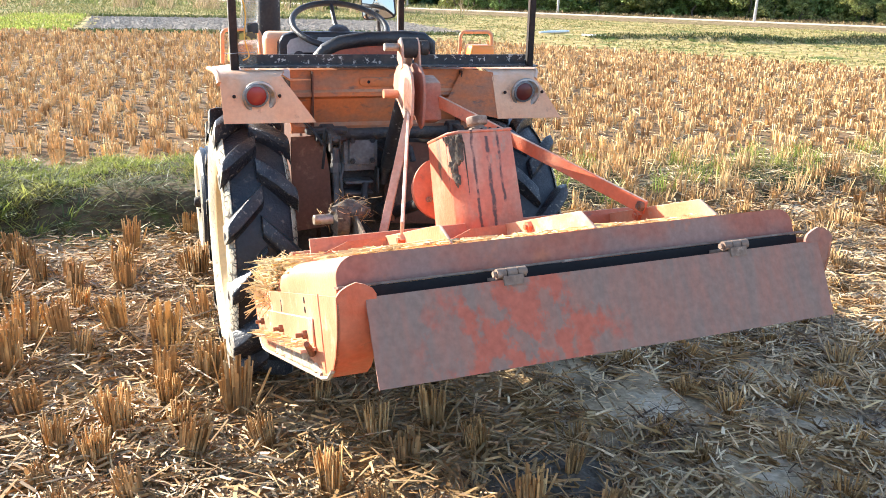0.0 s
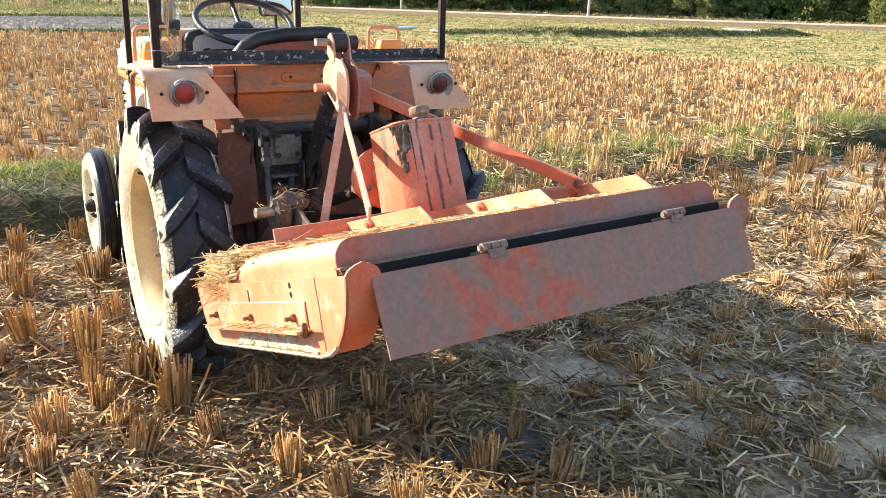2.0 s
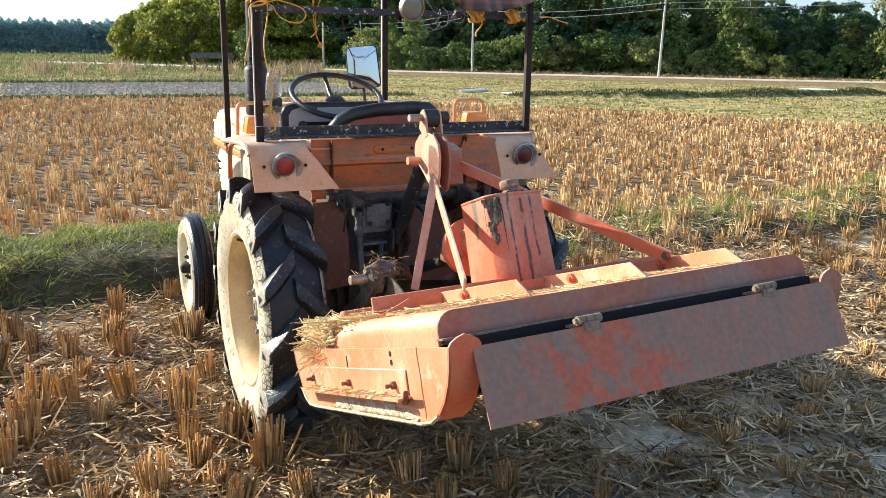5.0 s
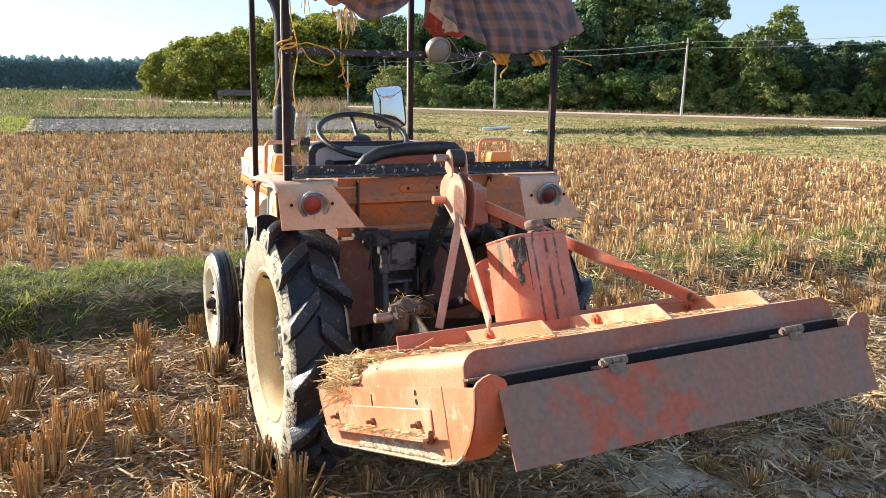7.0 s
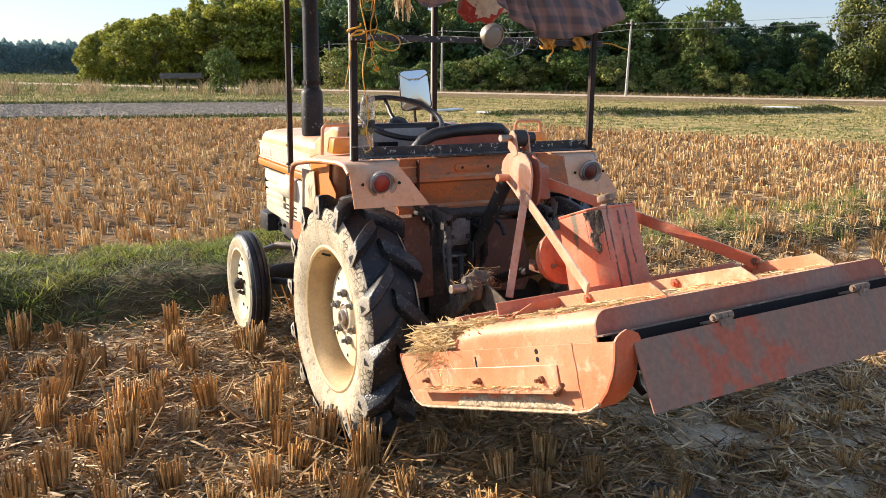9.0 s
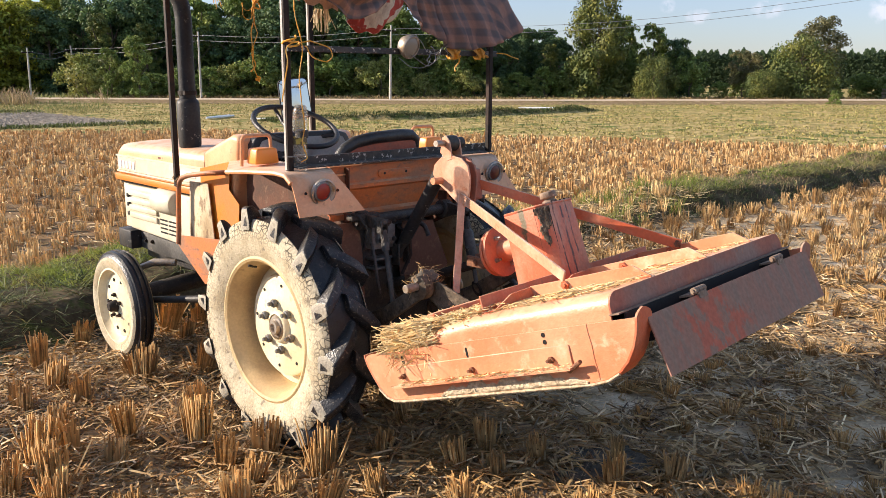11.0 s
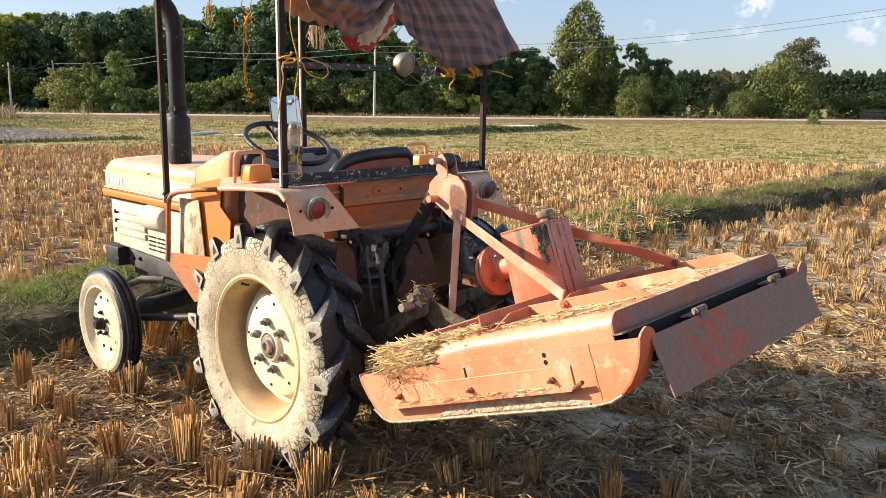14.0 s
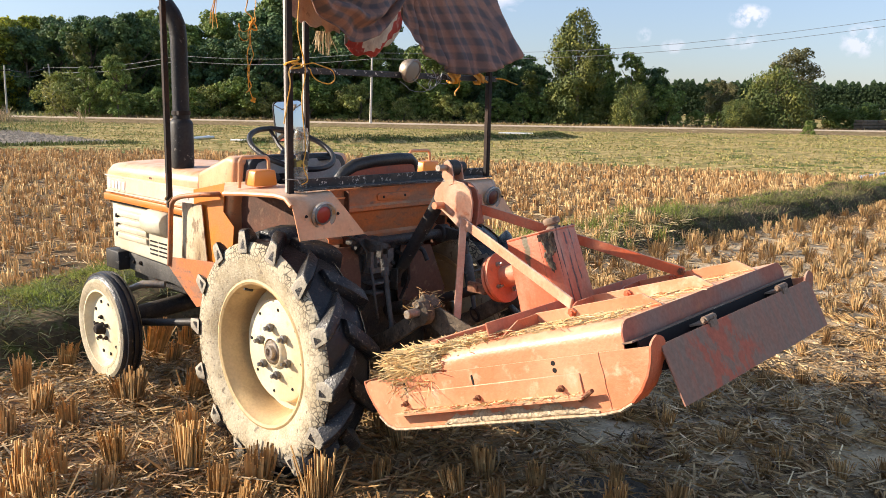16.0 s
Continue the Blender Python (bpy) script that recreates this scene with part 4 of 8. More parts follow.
for s in (-1, 1):
    bm = B()
    prism(bm, [(0.55, 0.47), (1.05, 0.50), (1.28, 0.49), (1.55, 0.505), (1.62, 0.53), (1.62, 0.595), (0.55, 0.595)], s * 0.225, s * 0.237)
    T("chassis_rail", soften(bm, 0.004), FRAME_GREY, "grimy dark grey chassis rail")
    for y, z in ((1.36, 0.555), (1.44, 0.55), (1.50, 0.56)):
        bm = B()
        bolt(bm, (s * 0.237, y, z), (s, 0, 0), 0.012, 0.008, 0.006)
        T("frame_bolt", bm, RUST_STEEL)
bm = B()
block(bm, -0.30, 0.30, 1.50, 1.66, 0.50, 0.605)
T("front_bracket", soften(bm, 0.008), BLACK, "black front weight bracket")
bm = B()
block(bm, -0.19, 0.19, 0.55, 1.55, 0.44, 0.86)
for y in (0.7, 0.85, 1.0, 1.15, 1.3):
    block(bm, -0.225, -0.185, y, y + 0.08, 0.50, 0.74)
T("engine", soften(bm, 0.012), GREASE, "greasy engine block under the bonnet")


def loft(bm, sections, cap=True):
    rows = [[bm.verts.new(p) for p in s] for s in sections]
    for a, b in zip(rows, rows[1:]):
        for k in range(len(a) - 1):
            bm.faces.new((a[k], a[k + 1], b[k + 1], b[k]))
    if cap:
        bm.faces.new(rows[0])
        bm.faces.new(rows[-1])


def hood_section(y, half, low, top):
    pts = [(-half, low), (-half, top - 0.055), (-half + 0.006, top - 0.030), (-half + 0.022, top - 0.012), (-half + 0.05, top - 0.004), (-half * 0.4, top + 0.004), (0, top + 0.006)]
    pts += [(-x, z) for x, z in reversed(pts[:-1])]
    return [(x, y, z) for x, z in pts]


bm = B()
loft(bm, [hood_section(*a) for a in ((0.60, 0.305, 0.925, 1.110), (1.0, 0.302, 0.925, 1.103), (1.4, 0.298, 0.925, 1.096), (1.57, 0.295, 0.925, 1.090), (1.625, 0.285, 0.925, 1.070), (1.64, 0.27, 0.925, 1.045))])
T("bonnet", soften(bm, 0.006, 2, 50), ORANGE, "sun-faded pale orange bonnet")
bm = B()
block(bm, -0.307, 0.307, 0.60, 1.635, 0.884, 0.922)
T("bonnet_stripe", soften(bm, 0.008), STRIPE, "bright orange stripe along the bonnet")
bm = B()
block(bm, -0.285, 0.285, 0.80, 1.60, 0.87, 0.886)
T("bonnet_seam", bm, DARK_HOLE)
bm = B()
block(bm, -0.275, 0.275, 1.53, 1.60, 0.62, 0.87)
for k in range(7):
    block(bm, -0.24, 0.24, 1.60, 1.612, 0.65 + k * 0.03, 0.664 + k * 0.03)
T("front_grille", soften(bm, 0.006), WHITE_PANEL, "cream front grille")


def side_panel(s):
    p = holder("side_panel", Matrix.Identity(4), tractor, "dirty cream louvred engine side panel")
    bm = B()
    outer = [(0.70, 0.872), (1.515, 0.866), (1.525, 0.85), (1.505, 0.655), (1.47, 0.625), (0.70, 0.605)]
    prism(bm, outer, s * 0.262, s * 0.300)
    T("panel", soften(bm, 0.012, 3), WHITE_PANEL, "", p)
    bm = B()
    block(bm, s * 0.2985, s * 0.3015, 1.135, 1.475, 0.685, 0.848)
    T("recess", bm, surface_shade, "flat plate behind the louvres, its cream darkened for recess shade", p)
    for k in range(4):
        bm = B()
        block(bm, s * 0.300, s * 0.313, 1.14, 1.47, 0.692 + k * 0.040, 0.722 + k * 0.040)
        T("louvre", soften(bm, 0.005), WHITE_PANEL, "", p)
    bm = B()
    lathe(bm, [(0, 0.0), (0.006, 0.058), (0.018, 0.064), (0.20, 0.064), (0.214, 0.058), (0.22, 0.0)], 32)
    bmesh.ops.transform(bm, matrix=pose(s * 0.285, 0.93, 0.817, 0, 0, 90), verts=bm.verts)
    T("air_cleaner_cover", bm, WHITE_PANEL, "round cream air cleaner cover", p)
    for k in range(4):
        for j in range(2):
            bm = B()
            block(bm, s * 0.2995, s * 0.3025, 0.945 + j * 0.095, 1.025 + j * 0.095, 0.648 + k * 0.022, 0.656 + k * 0.022)
            T("slot", bm, DARK_HOLE, "", p)
    for k in range(3):
        bm = B()
        block(bm, s * 0.300, s * 0.317, 1.462, 1.482, 0.700 + k * 0.05, 0.722 + k * 0.05)
        T("clip", soften(bm, 0.003), BLACK, "black clip", p)


# grimy rust, darkened to hold the shade under the mudguard top
RUST_SHADE = surface("dark_grimy_rust", (0.115, 0.045, 0.025), 0.8, second=(0.075, 0.035, 0.022), third=(0.16, 0.09, 0.055), grain=0.15)
# panel cream darkened to paint the shade behind the louvres
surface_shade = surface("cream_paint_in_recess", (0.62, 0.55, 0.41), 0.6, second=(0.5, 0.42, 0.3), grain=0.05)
side_panel(-1)
side_panel(1)

# badge bars on the bonnet sides and small air slots
for s in (-1, 1):
    badge = holder("badge", Matrix.Identity(4), tractor, "silver maker's badge as plain bars")
    bm = B()
    block(bm, s * 0.296, s * 0.3080, 1.355, 1.580, 0.948, 1.008)
    T("plate", soften(bm, 0.002, 1), PALE_BAND, "", badge)
    for k in range(5):
        bm = B()
        block(bm, s * 0.300, s * 0.3105, 1.368 + k * 0.040, 1.397 + k * 0.040, 0.955, 0.998)
        T("bar", soften(bm, 0.002, 1), BADGE, "", badge)
    bm = B()
    prism(bm, [(0.62, 0.943), (0.62, 1.018), (1.585, 1.018), (1.585, 0.943)], s * 0.294, s * 0.3065)
    T("side_band", soften(bm, 0.002, 1), PALE_BAND, "dusty pale band along the bonnet side")
    for low in (0.933, 1.018):
        bm = B()
        prism(bm, [(0.61, low), (0.61, low + 0.010), (1.60, low + 0.008), (1.60, low)], s * 0.295, s * 0.3085)
        T("trim_line", bm, WHITE_PANEL, "thin pale trim line")
    bm = B()
    block(bm, s * 0.300, s * 0.3095, 0.70, 0.87, 0.968, 0.998)
    T("model_plate", soften(bm, 0.002, 1), BADGE, "silver model plate with unreadable marks")
    for k, y in enumerate((1.02, 1.07, 0.80, 0.85)):
        bm = B()
        block(bm, s * 0.262, s * 0.3015, y, y + 0.032, 1.036, 1.046)
        T("air_slot", bm, RUST_PANEL)

# cowl with black dash
bm = B()
prism(bm, [(0.605, 0.885), (0.605, 1.106), (0.34, 1.200), (0.285, 1.195), (0.275, 1.17), (0.30, 1.02), (0.36, 0.80), (0.40, 0.62), (0.60, 0.62)], -0.318, 0.318)
T("cowl", soften(bm, 0.022, 4), ORANGE, "orange dash cowl behind the bonnet")
bm = B()
prism(bm, [(-0.27, 1.03), (-0.27, 1.16), (-0.25, 1.19), (-0.20, 1.203), (0.20, 1.203), (0.25, 1.19), (0.27, 1.16), (0.27, 1.03)], 0.235, 0.30, "y")
T("dash_panel", soften(bm, 0.012, 3), BLACK_SOFT, "black instrument panel with rounded top")
bm = B()
prism(bm, [(-0.238, 1.04), (-0.238, 1.150), (-0.224, 1.172), (-0.19, 1.182), (0.19, 1.182), (0.224, 1.172), (0.238, 1.150), (0.238, 1.04)], 0.231, 0.237, "y")
T("dash_plate", soften(bm, 0.002, 1), DASH_GREY, "pale grey instrument plate")
bm = B()
block(bm, -0.175, -0.045, 0.226, 0.2315, 1.075, 1.122)
T("instrument", soften(bm, 0.006), DARK_HOLE, "dark instrument dial box")
bm = B()
tube(bm, [(-0.20, 0.16, 1.09), (-0.21, 0.12, 1.12)], [0.012, 0.02], 10)
T("throttle_knob", bm, BLACK_SOFT, "black knob")

# steering wheel
sw = holder("steering_wheel", pose(-0.008, 0.285, 1.228, 25), tractor, "thin black three-spoke steering wheel")
bm = B()
pts = [(0.196 * math.cos(2 * math.pi * k / 48), 0.196 * math.sin(2 * math.pi * k / 48), 0) for k in range(49)]
tube(bm, pts, 0.0125, 10, cap=False)
bmesh.ops.remove_doubles(bm, verts=bm.verts, dist=0.0005)
T("wheel_rim", bm, BLACK_SOFT, "", sw)
for a in (90, 210, 330):
    bm = B()
    c, s = math.cos(radians(a)), math.sin(radians(a))
    tube(bm, [(0.02 * c, 0.02 * s, -0.045), (0.1 * c, 0.1 * s, -0.035), (0.192 * c, 0.192 * s, -0.002)], [0.012, 0.009, 0.009], 8)
    T("spoke", bm, BLACK_SOFT, "", sw)
bm = B()
lathe(bm, [(-0.03, 0.0), (-0.03, 0.036), (-0.02, 0.046), (0.02, 0.044), (0.032, 0.032), (0.036, 0.0)], 24)
bmesh.ops.transform(bm, matrix=pose(0, 0, -0.045, 0, -90, 0), verts=bm.verts)
T("wheel_hub", bm, BLACK_SOFT, "", sw)
bm = B()
tube(bm, [(-0.015, 0.29, 1.19), (-0.015, 0.42, 1.02)], 0.025, 12)
T("steering_column", bm, BLACK)

# exhaust
bm = B()
lathe(bm, [(0, 0.0), (0, 0.03), (0.012, 0.053), (0.03, 0.056), (0.225, 0.056), (0.238, 0.052), (0.250, 0.042), (0.258, 0.0)], 36)
bmesh.ops.transform(bm, matrix=pose(-0.212, 0.92, 1.092, 0, -90, 0), verts=bm.verts)
T("muffler", bm, BLACK, "matt black upright muffler")
bm = B()
tube(bm, [(-0.212, 0.92, 1.34), (-0.212, 0.92, 1.73), (-0.217, 0.923, 1.79), (-0.232, 0.935, 1.84), (-0.26, 0.955, 1.89)], [0.040, 0.040, 0.041, 0.041, 0.041], 24)
T("exhaust_pipe", bm, BLACK, "black exhaust stack bent at its top")
bm = B()
lathe(bm, [(0, 0.041), (0, 0.046), (0.02, 0.046), (0.02, 0.041)], 28, closed=True)
bmesh.ops.transform(bm, matrix=pose(-0.212, 0.92, 1.362, 0, -90, 0), verts=bm.verts)
block(bm, -0.255, -0.235, 0.865, 0.885, 1.362, 1.382)
T("exhaust_clamp", bm, RUST_STEEL, "steel clamp")

# mudguards
def mudguard(s):
    g = holder("mudguard", Matrix.Identity(4), tractor, "faded orange rear mudguard")
    if s < 0:
        ends = [((0.57, -0.05, 1.092), (0.335, 0.33, 1.085)), ((0.574, -0.20, 1.106), (0.335, 0.10, 1.110)), ((0.575, -0.40, 1.118), (0.335, -0.25, 1.118)),
                ((0.572, -0.462, 1.113), (0.36, -0.452, 1.118)), ((0.570, -0.496, 1.088), (0.378, -0.500, 1.105)), ((0.568, -0.512, 1.045), (0.345, -0.518, 1.060)), ((0.566, -0.538, 0.963), (0.275, -0.548, 0.962))]
    else:
        ends = [((0.57, -0.05, 1.092), (0.335, 0.33, 1.085)), ((0.574, -0.20, 1.106), (0.335, 0.10, 1.110)), ((0.560, -0.40, 1.118), (0.335, -0.25, 1.118)),
                ((0.540, -0.462, 1.113), (0.345, -0.452, 1.118)), ((0.520, -0.496, 1.092), (0.352, -0.500, 1.105)), ((0.555, -0.512, 1.045), (0.355, -0.518, 1.060)), ((0.612, -0.538, 0.955), (0.362, -0.548, 0.958))]
    rows = [[Vector((s * (o[0] + (i[0] - o[0]) * k / 5), o[1] + (i[1] - o[1]) * k / 5, o[2] + (i[2] - o[2]) * k / 5)) for k in range(6)] for o, i in ends]
    bm = B()
    sheet(bm, rows, 0.004)
    T("top_plate", bm, ORANGE, "", g, 50)
    bm = B()
    tube(bm, [r[0] - Vector((0, 0, 0.006)) for r in rows[:5]], 0.009, 8)
    T("rolled_edge", bm, ORANGE, "", g)
    bm = B()
    x0 = s * 0.333
    prism(bm, [(0.33, 1.082), (0.345, 0.955), (0.262, 0.896), (0.272, 0.82), (0.34, 0.70), (0.36, 0.56), (0.50, 0.56), (0.56, 0.80), (0.60, 0.90), (0.60, 1.03)], x0, x0 + s * 0.004)
    T("front_skirt", bm, STRIPE, "bright orange front skirt", g)
    bm = B()
    prism(bm, [(-0.44, 1.112), (0.31, 1.085), (0.31, 0.56), (0.0, 0.56), (-0.30, 0.80), (-0.44, 0.86)], s * 0.262, s * 0.266)
    T("inner_wall", bm, RUST_SHADE, "dirty brown inner wall, darkened for the shade under the top plate", g)
    bm = B()
    prism(bm, [(min(s * 0.262, s * 0.34), -0.42), (max(s * 0.262, s * 0.34), -0.42), (max(s * 0.262, s * 0.34), 0.31), (min(s * 0.262, s * 0.34), 0.31)], 1.082, 1.088, "z")
    T("inner_top", bm, ORANGE, "", g)
    if s > 0:
        bm = B()
        sheet(bm, [[(0.356, -0.50, 1.112), (0.30, -0.47, 1.118), (0.27, -0.43, 1.12)], [(0.36, -0.545, 0.96), (0.27, -0.49, 0.975), (0.20, -0.43, 0.985)]], 0.004)
        T("inner_wing", bm, ORANGE_DEEP, "dull orange inner wing", g)
    # tail lamp
    cx = s * 0.462
    lamp = holder("tail_lamp", pose(cx, -0.5275, 1.050, 8, 0, 0), tractor, "round red tail lamp in a dusty steel ring")
    bm = B()
    lathe(bm, [(-0.006, 0.053), (0.004, 0.053), (0.006, 0.047), (0.003, 0.040), (-0.002, 0.034)], 32)
    bmesh.ops.transform(bm, matrix=pose(0.010, -0.002, -0.008, 0, 0, -90), verts=bm.verts)
    T("lamp_ring", bm, STEEL, "dusty grey ring", lamp)
    bm = B()
    lathe(bm, [(0.0, 0.033), (0.010, 0.032), (0.014, 0.027), (0.016, 0.0)], 28)
    bmesh.ops.transform(bm, matrix=pose(0, 0, 0, 0, 0, -90), verts=bm.verts)
    T("lens", bm, RED_LENS if s < 0 else DARK_LENS, "dull red lens" if s < 0 else "dark cracked red lens", lamp)
    bm = B()
    lathe(bm, [(0.0, 0.031), (0.0, 0.038), (0.013, 0.037), (0.014, 0.031)], 28, closed=True)
    bmesh.ops.transform(bm, matrix=pose(0, 0, 0, 0, 0, -90), verts=bm.verts)
    T("bezel", bm, CAST_GREY, "dark grey bezel", lamp)
    for dx in (-0.068, 0.074):
        bm = B()
        lathe(bm, [(0, 0.006), (0.004, 0.005), (0.005, 0.0)], 10)
        bmesh.ops.transform(bm, matrix=pose(dx, 0, -0.004, 0, 0, -90), verts=bm.verts)
        T("screw", bm, RUST_STEEL, "", lamp)
    # turn signal and its guard
    sig = holder("turn_signal", pose(s * 0.452, -0.13, 1.118), tractor, "amber turn signal lamp on the mudguard")
    bm = B()
    prism(bm, [(-0.055, 0.0), (0.055, 0.0), (0.046, 0.062), (-0.046, 0.062)], -0.035, 0.035, "y")
    T("amber_lens", soften(bm, 0.008, 3), AMBER, "amber plastic lens", sig)
    bm = B()
    pts = [(-0.070, 0, -0.01), (-0.066, 0, 0.08)] + [(-0.046 + 0.02 * math.cos(a), 0, 0.088 + 0.02 * math.sin(a)) for a in np.linspace(math.pi, math.pi / 2, 5)]
    pts += [(-p[0], p[1], p[2]) for p in reversed(pts)]
    tube(bm, [(p[0], 0.045, p[2]) for p in pts], 0.0075, 8)
    T("lamp_guard", bm, ORANGE, "bent orange guard hoop", sig)


mudguard(-1)
mudguard(1)

# step guard panels and hoops by the footwell
for s in (-1, 1):
    bm = B()
    prism(bm, [(0.745, 0.655), (0.745, 0.70), (0.33, 0.735), (0.285, 0.62), (0.36, 0.545), (0.495, 0.50)], s * 0.392, s * 0.398)
    T("step_guard", bm, ORANGE_DEEP, "dull orange step guard panel")
    bm = B()
    tube(bm, [(s * 0.40, 0.733, 0.66), (s * 0.40, 0.722, 0.72), (s * 0.40, 0.700, 0.93), (s * 0.40, 0.688, 0.962), (s * 0.40, 0.660, 0.985), (s * 0.40, 0.60, 1.002), (s * 0.395, 0.42, 1.028), (s * 0.375, 0.385, 1.03), (s * 0.32, 0.37, 1.03)], 0.012, 10)
    T("guard_hoop", bm, ORANGE_DEEP, "rusty orange tube hoop")
    bm = B()
    block(bm, min(s * 0.20, s * 0.335), max(s * 0.20, s * 0.335), 0.0, 0.40, 0.50, 0.512)
    T("footplate", bm, RUST_PANEL, "rusty footplate")
    bm = B()
    prism(bm, [(0.46, 0.68), (0.70, 0.66), (0.675, 0.965), (0.50, 0.97)], s * 0.350, s * 0.356)
    T("cowl_side", soften(bm, 0.004), GRIMY_PANEL, "dirty cream inner panel")

# rear panel, cross bar and seat
bm = B()
prof = [(-0.385, 1.122), (-0.412, 1.116), (-0.414, 1.050), (-0.424, 1.042), (-0.424, 1.028), (-0.405, 1.018), (-0.385, 0.935), (-0.405, 0.925), (-0.405, 0.903), (-0.37, 0.90)]
sheet(bm, [[(-0.334 + 0.668 * k / 8, y, z) for k in range(9)] for y, z in prof], 0.004)
T("rear_panel", bm, ORANGE_DEEP, "scratched deep orange rear panel with pressed folds", None, 25)
bm = B()
prism(bm, arc(-0.085, 1.075, 0.016, 90, 270, 6) + arc(0.065, 1.073, 0.016, -90, 90, 6), -0.420, -0.412, "y")
T("pressed_slot", soften(bm, 0.004), ORANGE_DEEP)
for x in (-0.068, 0.048):
    bm = B()
    prism(bm, arc(x, 1.075, 0.0055, 0, 330, 9), -0.4215, -0.4185, "y")
    T("bolt_hole", bm, DARK_HOLE)
bm = B()
prism(bm, [(-0.455, 1.126), (-0.405, 1.126), (-0.405, 1.166), (-0.411, 1.166), (-0.411, 1.132), (-0.455, 1.132)], -0.50, 0.55)
T("cross_bar", soften(bm, 0.0015, 1), FLAKY, "black angle-iron bar with flaking paint")
bm = B()
tube(bm, [(-0.230, -0.315, 1.12), (-0.222, -0.325, 1.148), (-0.198, -0.33, 1.174), (-0.15, -0.335, 1.198), (-0.06, -0.34, 1.212), (0.08, -0.34, 1.218), (0.15, -0.335, 1.214), (0.178, -0.33, 1.196), (0.186, -0.32, 1.14)], [0.018, 0.022, 0.024, 0.025, 0.025, 0.025, 0.024, 0.022, 0.018], 14)
seat = holder("seat", Matrix.Identity(4), tractor, "low black-rimmed red tractor seat")
T("backrest_roll", bm, BLACK_SOFT, "cracked black backrest roll", seat)
bm = B()
prism(bm, [(-0.215, 1.10), (0.18, 1.10), (0.175, 1.20), (0.05, 1.21), (-0.12, 1.205), (-0.205, 1.17)], -0.345, -0.330, "y")
T("backrest_shell", soften(bm, 0.004), SEAT_RED, "faded red backrest", seat)
bm = B()
block(bm, -0.20, 0.18, -0.33, 0.04, 1.055, 1.115)
T("seat_cushion", soften(bm, 0.03, 4), BLACK_SOFT, "", seat)

# canopy frame
def post(x, y, z0, z1, w=0.015, pale=True):
    bm = B()
    block(bm, x - w, x + w, y - w, y + w, z0, z1)
    ob = T("canopy_post", soften(bm, 0.003, 1), RUST_STEEL, "thin dark steel canopy post")
    # thin pale strip stands for sunlight glancing off the post's left side
    if pale:
        bm = B()
        block(bm, x - w - 0.0016, x - w, y - w * 0.1, y + w - 0.002, z0 + 0.01, z1)
        part("post_face", bm, POST_PALE, ob, "pale strip painting the sunlit sheen on the post's outer face")


post(-0.512, -0.405, 1.110, 1.97, 0.0120)
post(0.517, -0.447, 1.13, 1.97, 0.0115, False)
post(-0.402, 0.705, 0.94, 1.97, 0.012, False)
post(0.375, 0.69, 1.02, 1.97, 0.013)
bm = B()
block(bm, -0.535, 0.56, -0.455, -0.441, 1.544, 1.567)
T("canopy_cross_rail", soften(bm, 0.002, 1), FLAKY, "black cross rail with flaking paint")
for a, b in (((-0.512, -0.405), (0.517, -0.447)), ((-0.402, 0.705), (0.375, 0.69)), ((-0.512, -0.405), (-0.402, 0.705)), ((0.517, -0.447), (0.375, 0.69))):
    bm = B()
    tube(bm, [(*a, 1.97), (*b, 1.97)], 0.014, 8)
    T("canopy_top_rail", bm, RUST_STEEL)
lamp = holder("work_lamp", look((0.022, -0.478, 1.572), (0.14, -1.40, 1.26), 12), tractor, "round chrome work lamp on the cross rail")
bm = B()
lathe(bm, [(-0.052, 0.0), (-0.050, 0.016), (-0.040, 0.032), (-0.022, 0.042), (-0.004, 0.0435), (-0.002, 0.040)], 36)
bmesh.ops.transform(bm, matrix=pose(0, 0, 0, 0, 90, 0), verts=bm.verts)
T("lamp_shell", bm, STEEL, "dusty chrome shell", lamp)
bm = B()
lathe(bm, [(-0.010, 0.0440), (-0.009, 0.0465), (0.004, 0.0470), (0.009, 0.0445), (0.008, 0.0405), (-0.002, 0.0400)], 36, closed=True)
bmesh.ops.transform(bm, matrix=pose(0, 0, 0, 0, 90, 0), verts=bm.verts)
T("lamp_rim", bm, STEEL, "rolled chrome rim", lamp)
bm = B()
lathe(bm, [(0.002, 0.0415), (0.006, 0.038), (0.011, 0.024), (0.013, 0.010), (0.013, 0.0)], 36)
bmesh.ops.transform(bm, matrix=pose(0, 0, 0, 0, 90, 0), verts=bm.verts)
T("lamp_glass", bm, CLEAR_GLASS, "dust-caked glass", lamp)
bm = B()
block(bm, -0.006, 0.006, -0.04, -0.028, -0.004, 0.042)
T("lamp_bracket", soften(bm, 0.002, 1), RUST_STEEL, "", lamp)

# mirror
mir = holder("mirror", pose(0.253, 0.668, 1.340, -2.5, -6, -24), tractor, "rounded rear-view mirror")
bm = B()
out = arc(0.053, 0.078, 0.024, 0, 90, 5) + arc(-0.053, 0.078, 0.024, 90, 180, 5) + arc(-0.056, -0.078, 0.024, 180, 270, 5) + arc(0.056, -0.078, 0.024, 270, 360, 5)
prism(bm, out, 0.0, 0.022, "y")
T("mirror_shell", soften(bm, 0.005), BLACK, "black mirror housing", mir)
bm = B()
rings = [[bm.verts.new((x * 0.93 * k, -0.001 - 0.0028 * (1 - k * k), z * 0.96 * k)) for x, z in out] for k in (1.0, 0.85, 0.7, 0.55, 0.4, 0.25, 0.1)]
